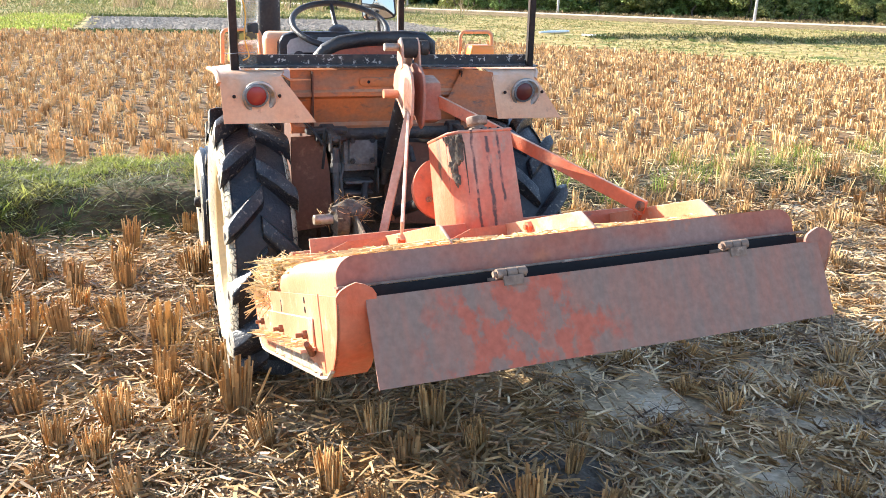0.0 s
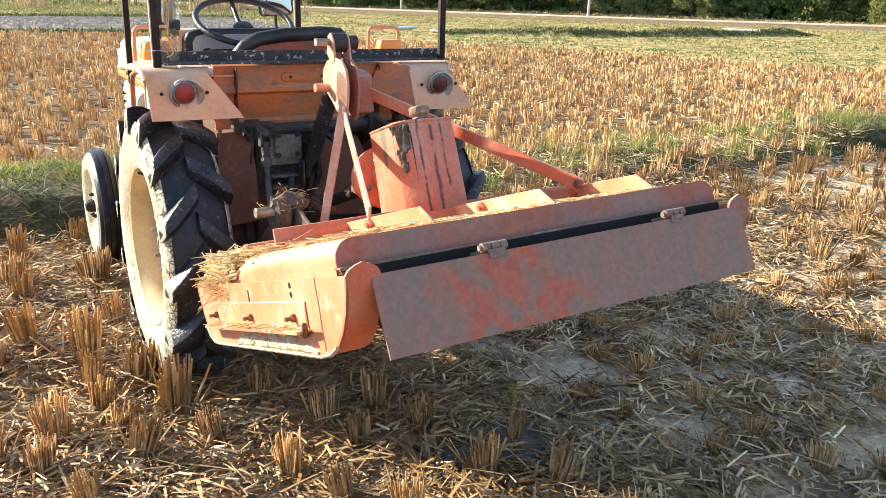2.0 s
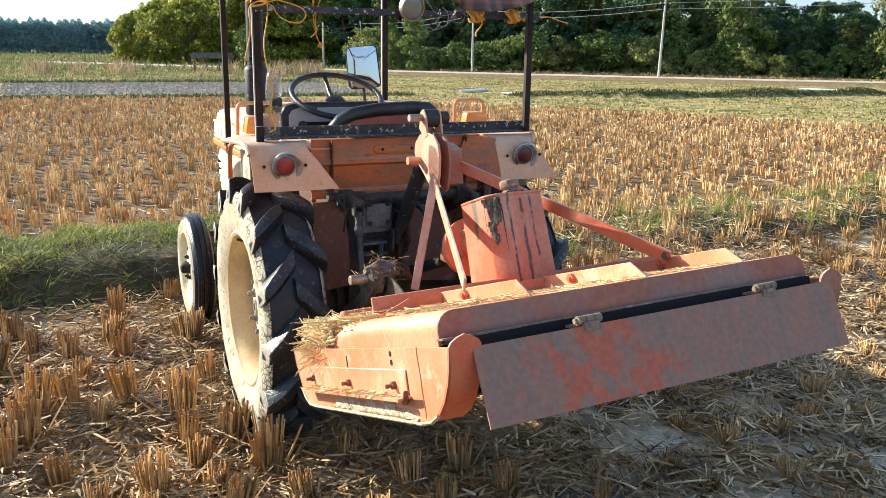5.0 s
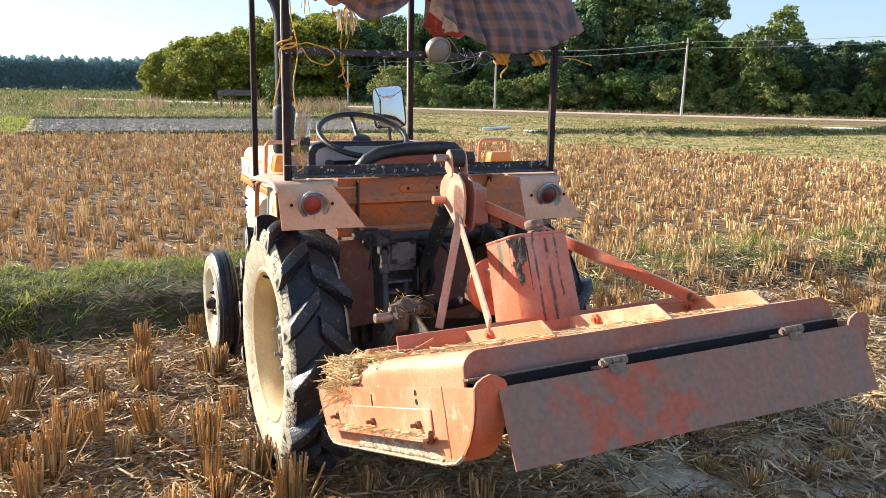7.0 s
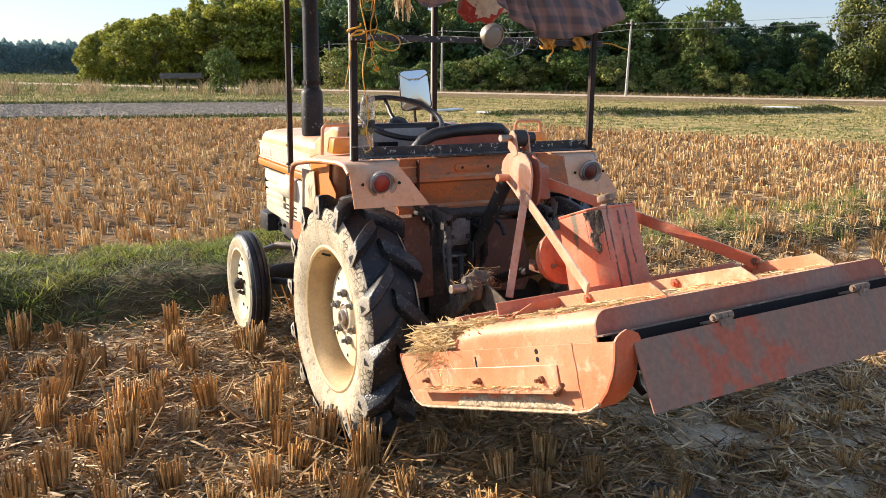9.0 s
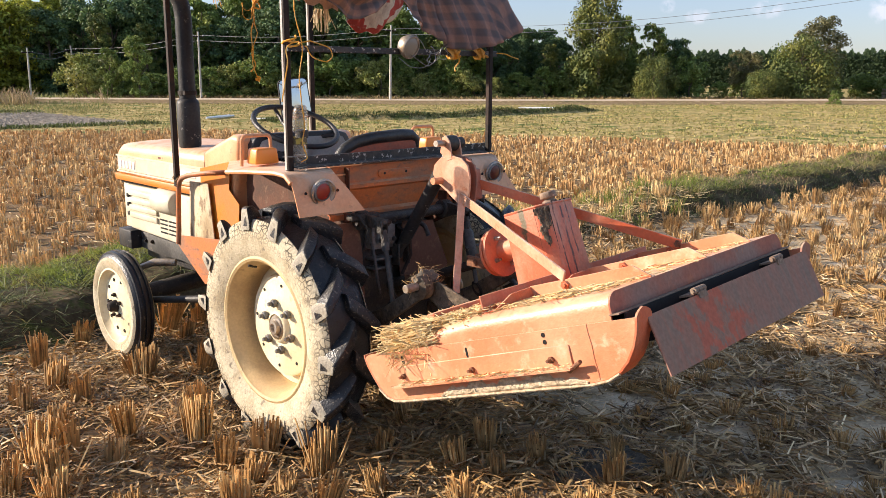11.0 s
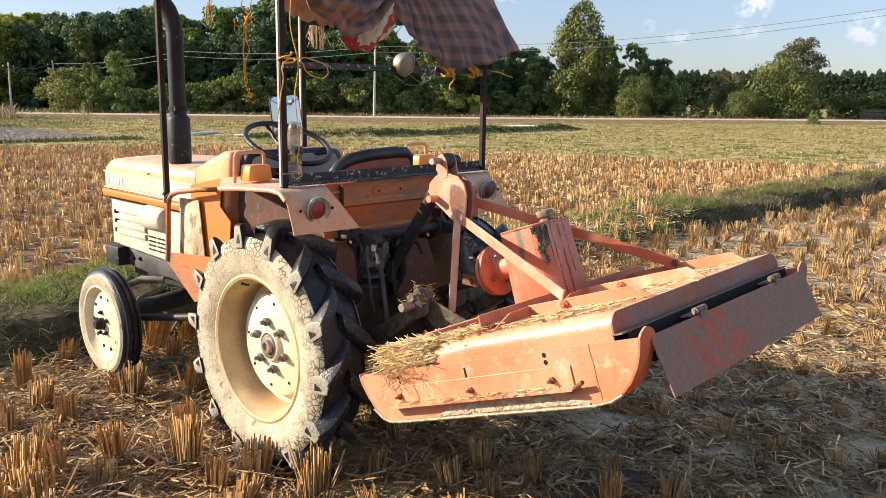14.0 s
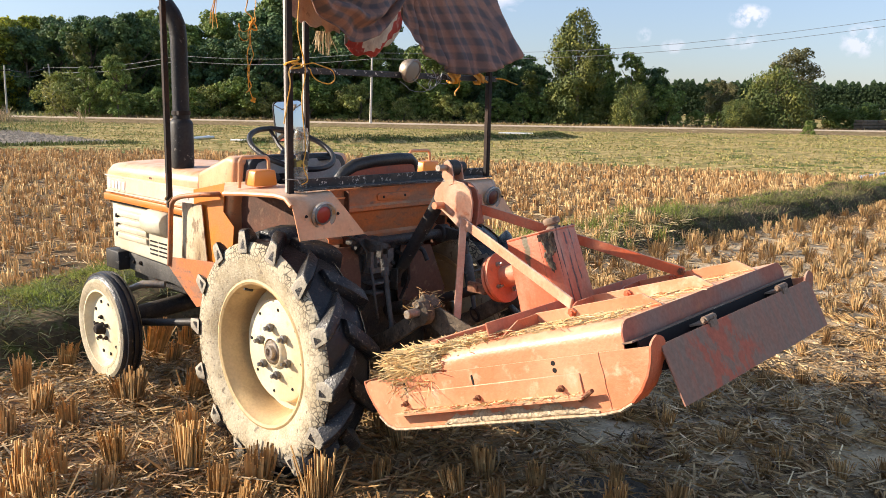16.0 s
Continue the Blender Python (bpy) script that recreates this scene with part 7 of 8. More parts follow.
KINDS = {
    # kind: (height, crown radius, crown base, lobes, clumps, leaf size, material, label)
    "broad": (6.0, 2.0, 0.06, 36, 14000, (0.12, 0.23), LEAF_DARK, "dense dark-green broadleaf tree at the edge of the wood"),
    "mid": (6.0, 1.7, 0.08, 32, 12500, (0.11, 0.22), LEAF_MID, "mid-green broadleaf tree with an uneven crown"),
    "orchard": (6.0, 2.1, 0.03, 38, 15000, (0.13, 0.25), LEAF_YELLOW, "plantation tree with yellowing green leaves"),
    "vine": (6.0, 1.25, 0.02, 80, 26000, (0.08, 0.16), LEAF_VINE, "tall tree overgrown with hanging vines"),
    "bush": (2.2, 1.5, 0.02, 18, 5200, (0.08, 0.15), LEAF_BUSH, "tangled vine-covered bush by the track"),
    "bushgreen": (2.2, 1.4, 0.02, 18, 4600, (0.09, 0.17), LEAF_MID, "leafy green bush under the trees"),
    "tower": (7.5, 2.0, 0.01, 150, 26000, (0.12, 0.22), LEAF_VINE, "tall tower-like tree smothered in vines"),
    "mound": (4.0, 2.4, 0.01, 80, 14000, (0.11, 0.20), LEAF_VINE, "dense mound of vines grown over a tree"),
    "dry": (6.0, 2.1, 0.30, 30, 10000, (0.10, 0.19), LEAF_DRY, "round-topped brownish tree standing above the hedge"),
    "airy": (5.0, 1.5, 0.20, 16, 5200, (0.10, 0.20), LEAF_MID, "slender light-green tree with open branches"),
}
first_of = {}


def tree(kind, variant, x, y, height, width=1.0, turn=0.0, label=""):
    H, cr, low, lobes, count, size, mat, text = KINDS[kind]
    k = height / H
    m = Matrix.Translation((x, y, -0.02)) @ Matrix.Rotation(turn, 4, "Z") @ Matrix.Diagonal((k * width, k * width, k, 1))
    if (kind, variant) in first_of:
        was = first_of[(kind, variant)]
        ob = copy_thing(was, m @ Matrix.Diagonal([1 / v for v in was.scale] + [1]))
        return tagged(ob, label) if label else ob
    r1 = np.random.default_rng(variant * 31 + len(kind) * 7)
    cs, rs = [], []
    for i in range(lobes):
        h = low + (0.97 - low) * (i + 0.5) / lobes
        if kind == "tower":
            wide = float(np.interp(h, (0, 0.3, 0.6, 0.8, 0.92, 1.0), (2.1, 1.75, 1.85, 1.25, 0.65, 0.45)))
        elif kind == "mound":
            wide = cr * (1 - h ** 3.2) ** 0.5
        elif kind == "vine":
            wide = cr * (1.0 - 0.62 * h ** 1.5)
        elif "bush" in kind:
            wide = cr * math.sqrt(max(0.05, 1 - h * h))
        else:
            wide = cr * math.sqrt(max(0.04, 1 - (2.0 * (h - low) / (1 - low) - 0.85) ** 2 / 1.45))
        packed = kind in ("tower", "mound")
        a, rad = r1.random() * 6.283, wide * (0.48 + 0.44 * r1.random() if packed else 0.35 + 0.5 * r1.random())
        rr = (0.24 + 0.16 * r1.random()) * wide + 0.14 if packed else min(cr * (0.26 + 0.22 * r1.random()), max(0.2, H * (1 - h) + 0.15))
        cs.append((rad * math.cos(a), rad * math.sin(a), h * H - 0.25 * rr))
        rs.append(rr)
    name = "bush" if "bush" in kind else "tree"
    ob = thing(name, m, label or text, name, "trees behind the field")
    bm = B()
    limbs(bm, H, cr, 7 if name == "tree" else 4, 0.13 if name == "tree" else 0.05)
    part("trunk" if name == "tree" else "stem", bm, BARK, ob)
    crown = new("crown", leaf_mesh(kind + str(variant), cs, rs, count, size, mat, 0.85, 0.35 if kind in ("vine", "tower", "mound") else 0.1, 5 if kind == "vine" else 0 if packed else 11, *((0.22, 0.15) if packed else (0.38, 0.35))))
    crown.parent = ob
    first_of[(kind, variant)] = ob
    return ob


def skyline(b):
    """Tree height by bearing, in metres for the main row."""
    return float(np.interp(b, (4.5, 6, 9, 12, 16, 20, 24, 28, 31, 36, 40, 41.2, 42.2, 43.2, 44.5, 45.8, 47, 49, 51, 52, 57, 60, 62, 64, 72, 78),
                           (2.3, 3.5, 4.9, 5.7, 6.2, 6.2, 6.0, 5.8, 6.8, 7.6, 7.2, 6.4, 4.3, 4.4, 5.2, 4.8, 4.2, 4.4, 4.2, 4.3, 3.6, 3.0, 2.6, 2.4, 2.4, 2.4)))


r2 = np.random.default_rng(11)
# plantation on the near left of the wood, then the wood itself in three rows
for row, (d0, scale) in enumerate(((63, 0.86), (68, 0.97), (74, 1.05))):
    b = 5.2 + 0.5 * row
    while b < 24:
        h = skyline(b) * 1.10 * scale * (0.93 + 0.14 * r2.random())
        kind = "orchard" if b < 17 + 2 * row else "broad"
        tree(kind, int(r2.integers(0, 2)), *polar(b, d0 + 2 * r2.random()), h, 1.0 + 0.15 * r2.random(), r2.random() * 6)
        b += 1.6 + 0.7 * r2.random()
for row, (d0, scale) in enumerate(((57, 0.72), (61, 0.92), (66, 1.04))):
    b = 22.0 + 0.7 * row
    while b < 52:
        h = skyline(b) * 1.18 * scale * (0.90 + 0.18 * r2.random())
        kind = ("mid", "broad", "broad")[int(r2.integers(0, 3))] if row else ("mid", "vine", "broad")[int(r2.integers(0, 3))]
        tree(kind, int(r2.integers(0, 2)), *polar(b, d0 + 2.5 * r2.random()), h, 0.95 + 0.2 * r2.random(), r2.random() * 6)
        b += 2.0 + 1.1 * r2.random()
# single trees that stand out
tree("tower", 0, *polar(54.0, 57), 7.6, 1.0, 0.4)
tree("mid", 1, *polar(55.6, 60), 5.5, 0.8, 1.2)
tree("mid", 0, *polar(57.6, 60), 5.0, 0.85, 2.2)
tree("mound", 0, *polar(57.6, 55), 2.7, 0.75, 0.9, "yellow-green mound of vines beside the track")
tree("broad", 0, *polar(59.3, 59), 3.9, 0.95, 0.9)
tree("mound", 1, *polar(64.4, 56.5), 1.9, 1.1, 2.0, "yellow-green mound of vines beside the track")
tree("mound", 0, *polar(66.6, 58.5), 4.0, 0.95, 3.0, "tall dark mound of vines grown over a tree")
tree("dry", 0, *polar(67.3, 61), 5.3, 1.15, 0.9)
tree("dry", 0, *polar(63.2, 62), 3.2, 1.1, 2.4, "brown twiggy shrub behind the vines")
tree("bushgreen", 1, *polar(68.6, 48.5), 0.75, 0.9, 0.4, "fresh green bush on the verge below the track")
for bb in (70.2, 71.6, 73.3, 74.8):
    tree("bushgreen", int(bb) % 2, *polar(bb, 63), 1.7, 1.2, bb, "bright green shrub behind a stack of boards")
tree("airy", 0, *polar(45.0, 57), 6.6, 1.05, 0.5, "light-green feathery tree standing out of the wood")
tree("mid", 0, *polar(44.4, 55.5), 4.7, 0.8, 3.4, "yellow-green vine-draped tree before the wood")
tree("mid", 1, *polar(24.0, 50), 3.5, 0.85, 0.7, "young light-green tree with a full low crown")
tree("mid", 0, *polar(22.4, 51), 2.9, 0.9, 2.7, "young light-green tree with a full low crown")
tree("bushgreen", 0, *polar(13.6, 47), 2.4, 0.7, 0.3, "young bright-green tree in the weeds")
# bushes along the track
b = 21.0
while b < 77:
    tree("bush" if r2.random() < 0.6 else "bushgreen", int(r2.integers(0, 2)), *polar(b, (54.5 if b < 50 else 57 if b < 62 else 62) + 2.0 * r2.random()), (1.3 if b < 60 else 1.0) + (1.5 if b < 60 else 0.9) * r2.random(), 0.9 + 0.4 * r2.random(), r2.random() * 6)
    b += 1.3 + 0.8 * r2.random()


def far_wood(name, b0, b1, dist, height, count, material, label):
    n = count
    b = np.radians(b0 + (b1 - b0) * r2.random(n))
    d = dist + 6 * r2.random(n)
    top = height * (0.88 + 0.04 * np.sin(b * 190) + 0.04 * np.sin(b * 410 + 1) + 0.04 * np.sin(b * 930))
    z = top * r2.random(n) ** 0.75
    p = np.stack([HUB.x + d * np.sin(b), HUB.y + d * np.cos(b), z], 1)
    nrm = r2.normal(0, 1, (n, 3))
    nrm /= np.linalg.norm(nrm, axis=1)[:, None]
    a = np.cross(nrm, r2.normal(0, 1, (n, 3)))
    a /= np.linalg.norm(a, axis=1)[:, None]
    c = np.cross(nrm, a)
    s = 0.14 + 0.22 * r2.random(n)[:, None]
    v = np.stack([p - a * s * 0.5, p + c * s * 0.4, p + a * s * 0.5, p - c * s * 0.4], 1).reshape(-1, 3)
    stuff(name, v, (np.arange(n) * 4)[:, None] + np.arange(4), material, label, "woods")


far_wood("far_woods", -14, 6.5, 115, 4.4, 80000, LEAF_FAR, "plantation far across the fields, its blue haze put into the leaf colour")
far_wood("far_woods", 50, 80, 105, 4.7, 100000, LEAF_HAZE, "low dark line of trees far behind the hedge")
far_wood("far_woods", 16, 52, 80, 5.0, 60000, LEAF_DARK, "deep shaded wood behind the tree line")

# poles with wires
def pole(x, y, h, lean=0.0):
    p = thing("utility_pole", pose(x, y, 0, 0, lean, 0), "slim pale concrete power pole beside the dirt track", "pole", "power poles")
    bm = B()
    tube(bm, [(0, 0, -0.1), (0, 0, h)], [0.07, 0.045], 10)
    part("shaft", bm, CONCRETE, p)
    bm = B()
    block(bm, -0.35, 0.35, -0.03, 0.03, h - 0.32, h - 0.26)
    part("crossarm", bm, RUST_STEEL, p)
    for dx in (-0.3, 0.3):
        bm = B()
        tube(bm, [(dx, 0, h - 0.26), (dx, 0, h - 0.18)], 0.03, 8)
        part("insulator", bm, CONCRETE, p)
    return Vector((x + math.sin(radians(lean)) * h, y, h - 0.2))


heads = [pole(*polar(17.9, 58), 2.9), pole(*polar(20.5, 59), 3.1, -4), pole(22.55, 42.9, 3.8), pole(27.2, 31.3, 3.95, 1.5), pole(*polar(75.5, 44), 6.0)]
heads.append(Vector((120, -60, 9.0)))
wires = B()
for a, b, sag in zip(heads, heads[1:], (0.25, 0.25, 0.25, 0.65, 1.0)):
    for off in (-0.30, 0.0):
        pts = []
        for k in range(13):
            t = k / 12
            q = a.lerp(b, t)
            pts.append((q.x, q.y, q.z + off - sag * math.sin(math.pi * t)))
        tube(wires, pts, 0.012, 4)
tagged(new("power_line", mesh_from(wires, "power_line", WIRE)), "thin grey power wires strung between the poles", "wires", kind="stuff")

# pale plastic pipes left lying in the meadow
def pipes(x, y, length, turn, n):
    for k in range(n):
        bm = B()
        tube(bm, [(-length / 2, 0, 0), (length / 2, 0, 0)], 0.034, 10)
        ob = new("plastic_pipe", mesh_from(bm, "plastic_pipe", PVC))
        ob.matrix_basis = pose(x + 0.05 * k, y + 0.22 * k, 0.055, 0, 0, turn + 5 * k)
        tagged(ob, "white plastic pipe lying in the meadow grass", "pipe", "pipes in the meadow")


pipes(11.9, 22.0, 1.7, 30, 2)
pipes(12.36, 19.9, 1.2, -60, 1)
pipes(26.25, 20.0, 1.8, -55, 3)
pipes(16.8, 3.0, 1.6, 0, 1)


# low thatched rack by the weeds
sh = thing("field_rack", pose(*polar(10.9, 48), 0, 0, 0, -8), "low dark thatched rack among the weeds", "rack")
for dx, dy in ((-0.95, 0.0), (-0.3, 0.0), (0.35, 0.0), (0.95, 0.0), (-0.9, 0.7), (0.9, 0.7)):
    bm = B()
    tube(bm, [(dx, dy, -0.05), (dx * 1.02, dy, 0.86)], 0.035, 6)
    part("post", bm, BARK, sh)
for k in range(9):
    bm = B()
    tube(bm, [(-1.12 + 0.03 * (k % 3), -0.10 + 0.11 * k, 0.70 + 0.025 * k), (1.12 - 0.04 * (k % 2), -0.10 + 0.11 * k, 0.73 + 0.025 * k)], 0.055, 7)
    part("thatch_bundle", bm, BARK, sh)


# low stack of weathered boards behind the track
stack = thing("board_stack", pose(*polar(72.2, 60.5), 0, 0, 0, -15), "low stack of weathered brown boards behind the track", "boards")
for k in range(4):
    for n in range(2):
        bm = B()
        block(bm, -1.65 + 0.08 * (k % 2) + 1.64 * n, -0.05 + 0.06 * (k % 3) + 1.64 * n, -0.3, 0.3, 0.02 + 0.17 * k, 0.165 + 0.17 * k)
        part("board", soften(bm, 0.01, 1), BARK, stack)


# ---- grass, stubble and straw ----
def scatter(n, x0, x1, y0, y1):
    return np.stack([x0 + (x1 - x0) * rng.random(n), y0 + (y1 - y0) * rng.random(n)], 1)


def on_ground(xy, lift=0.0):
    return np.column_stack([xy, ground_z(xy[:, 0], xy[:, 1]) + lift])


# bank grass: tufts along the crest and the lit slope, trailing stems down the other in a green darkened for shade
def bank_patch(xy):
    return np.sin(2.3 * xy[:, 0] + 1.1 * np.sin(3 * xy[:, 1])) + 0.7 * np.sin(5.1 * xy[:, 0] + 2 + 1.4 * np.sin(4 * xy[:, 1]))


def thin_out(xy):
    """How much grass the bank still carries at a place: less over its low, trodden stretch."""
    x = xy[:, 0]
    return np.where((x > 1.5) & (x < 5.2), 0.22, np.where(x > 5.2, 0.60, 1.0)) * np.exp(-np.maximum(0, x - 6) / 14.0)


xy = np.concatenate([scatter(12500, -6.5, 17, 0.6, 3.6), scatter(4200, -6.0, 1.6, 0.8, 3.2)])
share_of = bund_share(xy[:, 0], xy[:, 1])
front = (bund_mid(xy[:, 0]) - xy[:, 1]) / bund_half(xy[:, 0])
xy = xy[(share_of < 1.02) & (front < 0.42 + 0.20 * bank_patch(xy)) & (rng.random(len(xy)) < thin_out(xy) * (0.5 + 0.5 * (bank_patch(xy) > -0.5)))]
v, f = tufts(xy, 16, 0.05, (0.3, 1.35), (0.028, 0.075), (0.004, 0.008), 0.7)
stuff("bank_grass", v, f, GRASS, "short green and yellowing grass tufts on the field bank", "grass")
xy = scatter(7600, -6.0, 13, 0.9, 3.0)
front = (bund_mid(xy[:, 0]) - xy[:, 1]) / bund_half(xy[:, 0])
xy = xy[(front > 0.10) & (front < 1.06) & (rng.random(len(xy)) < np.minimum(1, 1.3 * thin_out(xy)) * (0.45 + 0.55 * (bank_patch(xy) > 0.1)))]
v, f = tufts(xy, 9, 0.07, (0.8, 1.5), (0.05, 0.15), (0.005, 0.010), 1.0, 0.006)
stuff("bank_grass", v, f, BANK_DARK, "trailing grass on the bank's shaded slope, its green darkened for the shade", "grass")
xy = scatter(26000, -6.0, 13, 0.8, 3.2)
xy = xy[(bund_share(xy[:, 0], xy[:, 1]) < 1.05) & (rng.random(len(xy)) < 0.50 * np.minimum(1, 1.6 * thin_out(xy)))]
v, f = blades(on_ground(xy, 0.012), (0.06, 0.22), (0.004, 0.008), (1.1, 1.65), 1, curl=0.5)
stuff("bank_stems", v, f, WEED, "thin dry stems matted across the bank", "grass")
xy = scatter(800, -5.0, 1.6, 0.9, 2.3)
front = (bund_mid(xy[:, 0]) - xy[:, 1]) / bund_half(xy[:, 0])
xy = xy[(front > 0.25) & (front < 1.05) & (bank_patch(xy) > 0.5)]
v, f = tufts(xy, 8, 0.04, (0.2, 1.1), (0.05, 0.13), (0.006, 0.012), 0.6)
stuff("bank_weeds", v, f, GRASS, "broad-leaved green weeds on the foot of the bank", "grass")
xy = np.concatenate([scatter(14000, -6.5, 17, 0.6, 3.6), scatter(8000, 2.0, 12, 0.9, 3.2)])
xy = xy[(bund_share(xy[:, 0], xy[:, 1]) < 1.1) & ((xy[:, 1] > bund_mid(xy[:, 0]) - 0.2) | (rng.random(len(xy)) < 0.85)) & ((xy[:, 0] > 1.5) | (rng.random(len(xy)) < 0.55))]
v, f = blades(on_ground(xy, -0.01), (0.03, 0.11), (0.003, 0.007), 1.0, 1, curl=0.7)
stuff("dry_bank_grass", v, f, DRY_WEED, "dry trailing grass stems on the bank", "grass")
# low trodden stretch of the bank: straw lying in it and dry clumps standing
xy = scatter(5200, 1.2, 6.2, 0.9, 3.4)
xy = xy[(bund_share(xy[:, 0], xy[:, 1]) < 1.1) & (rng.random(len(xy)) < np.clip((xy[:, 0] - 1.0) / 0.8, 0, 1))]
v, q, t = stalks(on_ground(xy, 0.014), (0.04, 0.16), (0.0022, 0.0042), 0, tilt=np.full(len(xy), 1.5) + rng.normal(0, 0.12, len(xy)))
stuff("bank_straw", v, q, STRAW_PALE, "pale straw lying across the low bank", "straw")
xy = scatter(190, 1.3, 6.0, 0.9, 3.3)
xy = xy[bund_share(xy[:, 0], xy[:, 1]) < 1.15]
p = np.repeat(on_ground(xy), 26, 0)
p[:, :2] += rng.normal(0, 0.026, (len(p), 2))
v, f = blades(p, (0.06, 0.17), (0.006, 0.011), 0.28)
stuff("bank_stubble", v, f, FAR_STRAW, "dry rice clumps standing along the low bank", "stubble")
xy = scatter(60, 1.6, 7.0, 1.0, 3.2)
xy = xy[bund_share(xy[:, 0], xy[:, 1]) < 0.9]
p = np.repeat(on_ground(xy), 40, 0)
p[:, :2] += rng.normal(0, 0.05, (len(p), 2))
v, f = blades(p, (0.06, 0.20), (0.004, 0.008), 0.35, 1, curl=0.6)
stuff("bank_tufts", v, f, GRASS, "taller green grass tufts on the low bank", "grass")

# standing stubble of the field beyond the bank, in rows
gx, gy = np.meshgrid(np.arange(-9, 18.5, 0.215), np.arange(2.6, 21.6, 0.215))
xy = np.stack([gx.ravel(), gy.ravel()], 1) + rng.normal(0, 0.035, (gx.size, 2))
xy += np.column_stack([0.12 * np.sin(0.8 * xy[:, 1]), 0.10 * np.sin(0.7 * xy[:, 0])])
keep = (xy[:, 1] < field_edge(xy[:, 0]) - 0.1) & (bund_share(xy[:, 0], xy[:, 1]) > 1.05) & (xy[:, 1] > bund_mid(xy[:, 0])) & (rng.random(len(xy)) < 0.86)
keep &= np.abs(np.degrees(np.arctan2(xy[:, 0] + 1.7, xy[:, 1] + 3.1)) - 30) < 52
pts = on_ground(xy[keep])
near = pts[:, 1] + 0.4 * pts[:, 0] < 9.5
for sel, each in ((near, 28), (~near, 17)):
    p = np.repeat(pts[sel], each, 0)
    off = rng.normal(0, 0.021, (len(p), 2))
    p[:, :2] += off
    grow = np.repeat(0.65 + 0.6 * rng.random(sel.sum()), each)
    v, f = blades(p, (0.075, 0.125), (0.007, 0.012) if each > 20 else (0.011, 0.019), (0.0, 0.24), grow=grow, way=np.arctan2(off[:, 1], off[:, 0]), tip_share=1.1)
    stuff("standing_stubble", v, f, FAR_STRAW, "rows of cut rice stubble standing in the field", "stubble")
xy = scatter(14000, -7, 14, 2.8, 15)
xy = xy[(bund_share(xy[:, 0], xy[:, 1]) > 1.0) & (xy[:, 1] < field_edge(xy[:, 0]))]
v, q, t = stalks(on_ground(xy, 0.012), (0.08, 0.22), (0.003, 0.005), 0, tilt=np.full(len(xy), 1.5) + rng.normal(0, 0.08, len(xy)))
me = bpy.data.meshes.new("loose_straw")
me.from_pydata(v.tolist(), [], q.tolist())
me.materials.append(STRAW_PALE)
tagged(new("loose_straw", me), "loose cut straw lying between the stubble rows", "straw", kind="stuff")

# grass on the low ridge in the meadow, its dark colour painting the ridge's shaded side
xs = 11.8 + 15 * rng.random(4500)
xy = np.stack([xs, np.interp(xs, (10, 13, 16, 27), (20.2, 19.3, 17.9, 17.7)) - 0.12 + 0.13 * rng.normal(0, 1, 4500)], 1)
v, f = blades(on_ground(xy), (0.03, 0.10), (0.015, 0.035), 0.6, curl=0.4)
stuff("ridge_grass", v, f, BANK_DARK, "grass along a low meadow ridge, dark green to paint its shaded side", "grass")

# meadow grass and tall weeds further off
xy = scatter(220000, -12, 44, 2, 46)
far = np.hypot(xy[:, 0], xy[:, 1])
keep = (xy[:, 1] > field_edge(xy[:, 0]) + 0.1) & ~((xy[:, 1] > 20.8) & (xy[:, 1] < 30.8) & (xy[:, 0] < 9.2) & (xy[:, 0] > -2.4)) & (far < 48)
patch = np.sin(0.9 * xy[:, 0] + np.sin(0.6 * xy[:, 1])) * np.sin(0.7 * xy[:, 1] + 0.8 * np.sin(0.5 * xy[:, 0]))
keep &= rng.random(len(xy)) < np.clip(0.55 + 0.5 * patch, 0.15, 1)
xy = xy[keep]
half = rng.random(len(xy)) < 0.45
v, f = blades(on_ground(xy[half]), (0.02, 0.05), (0.02, 0.06), 0.9)
stuff("meadow_grass", v, f, MEADOW_GRASS, "low green meadow grass", "grass")
v, f = blades(on_ground(xy[~half]), (0.02, 0.055), (0.015, 0.05), 1.0)
stuff("dry_meadow_grass", v, f, DRY_GRASS, "dry meadow grass in patches", "grass")
b = np.radians(-14 + 36 * rng.random(15000))
d = 33.5 + 16 * rng.random(15000)
xy = np.stack([HUB.x + d * np.sin(b), HUB.y + d * np.cos(b)], 1)
v, f = blades(np.column_stack([xy, np.zeros(len(xy))]), (0.03, 0.13), (0.012, 0.035), 0.8)
stuff("low_weeds", v, f, WEED, "low green weeds before the plantation", "weeds")
far_b, far_d = np.radians(-14 + 37 * rng.random(30000)), 48 + 64 * rng.random(30000)
far_xy = np.stack([HUB.x + far_d * np.sin(far_b), HUB.y + far_d * np.cos(far_b), np.zeros(30000)], 1)
fv, ff = blades(far_xy, (0.08, 0.30), (0.03, 0.10), 0.8)
stuff("low_weeds", fv, ff, WEED, "rough weeds reaching back to the plantation", "weeds")
side = np.stack([-5.0 + 2.5 * rng.random(5000), 21.5 + 10 * rng.random(5000)], 1)
fv, ff = blades(on_ground(side), (0.03, 0.10), (0.02, 0.05), 0.7)
stuff("plot_side_grass", fv, ff, GRASS, "fresh green grass beside the ploughed plot", "grass")
edge = np.stack([-2.4 + 11.6 * rng.random(7000), np.where(rng.random(7000) < 0.5, 20.95, 30.7) + 0.22 * rng.normal(0, 1, 7000)], 1)
edge = on_ground(edge)
fv, ff = blades(edge, (0.04, 0.12), (0.02, 0.04), 0.6)
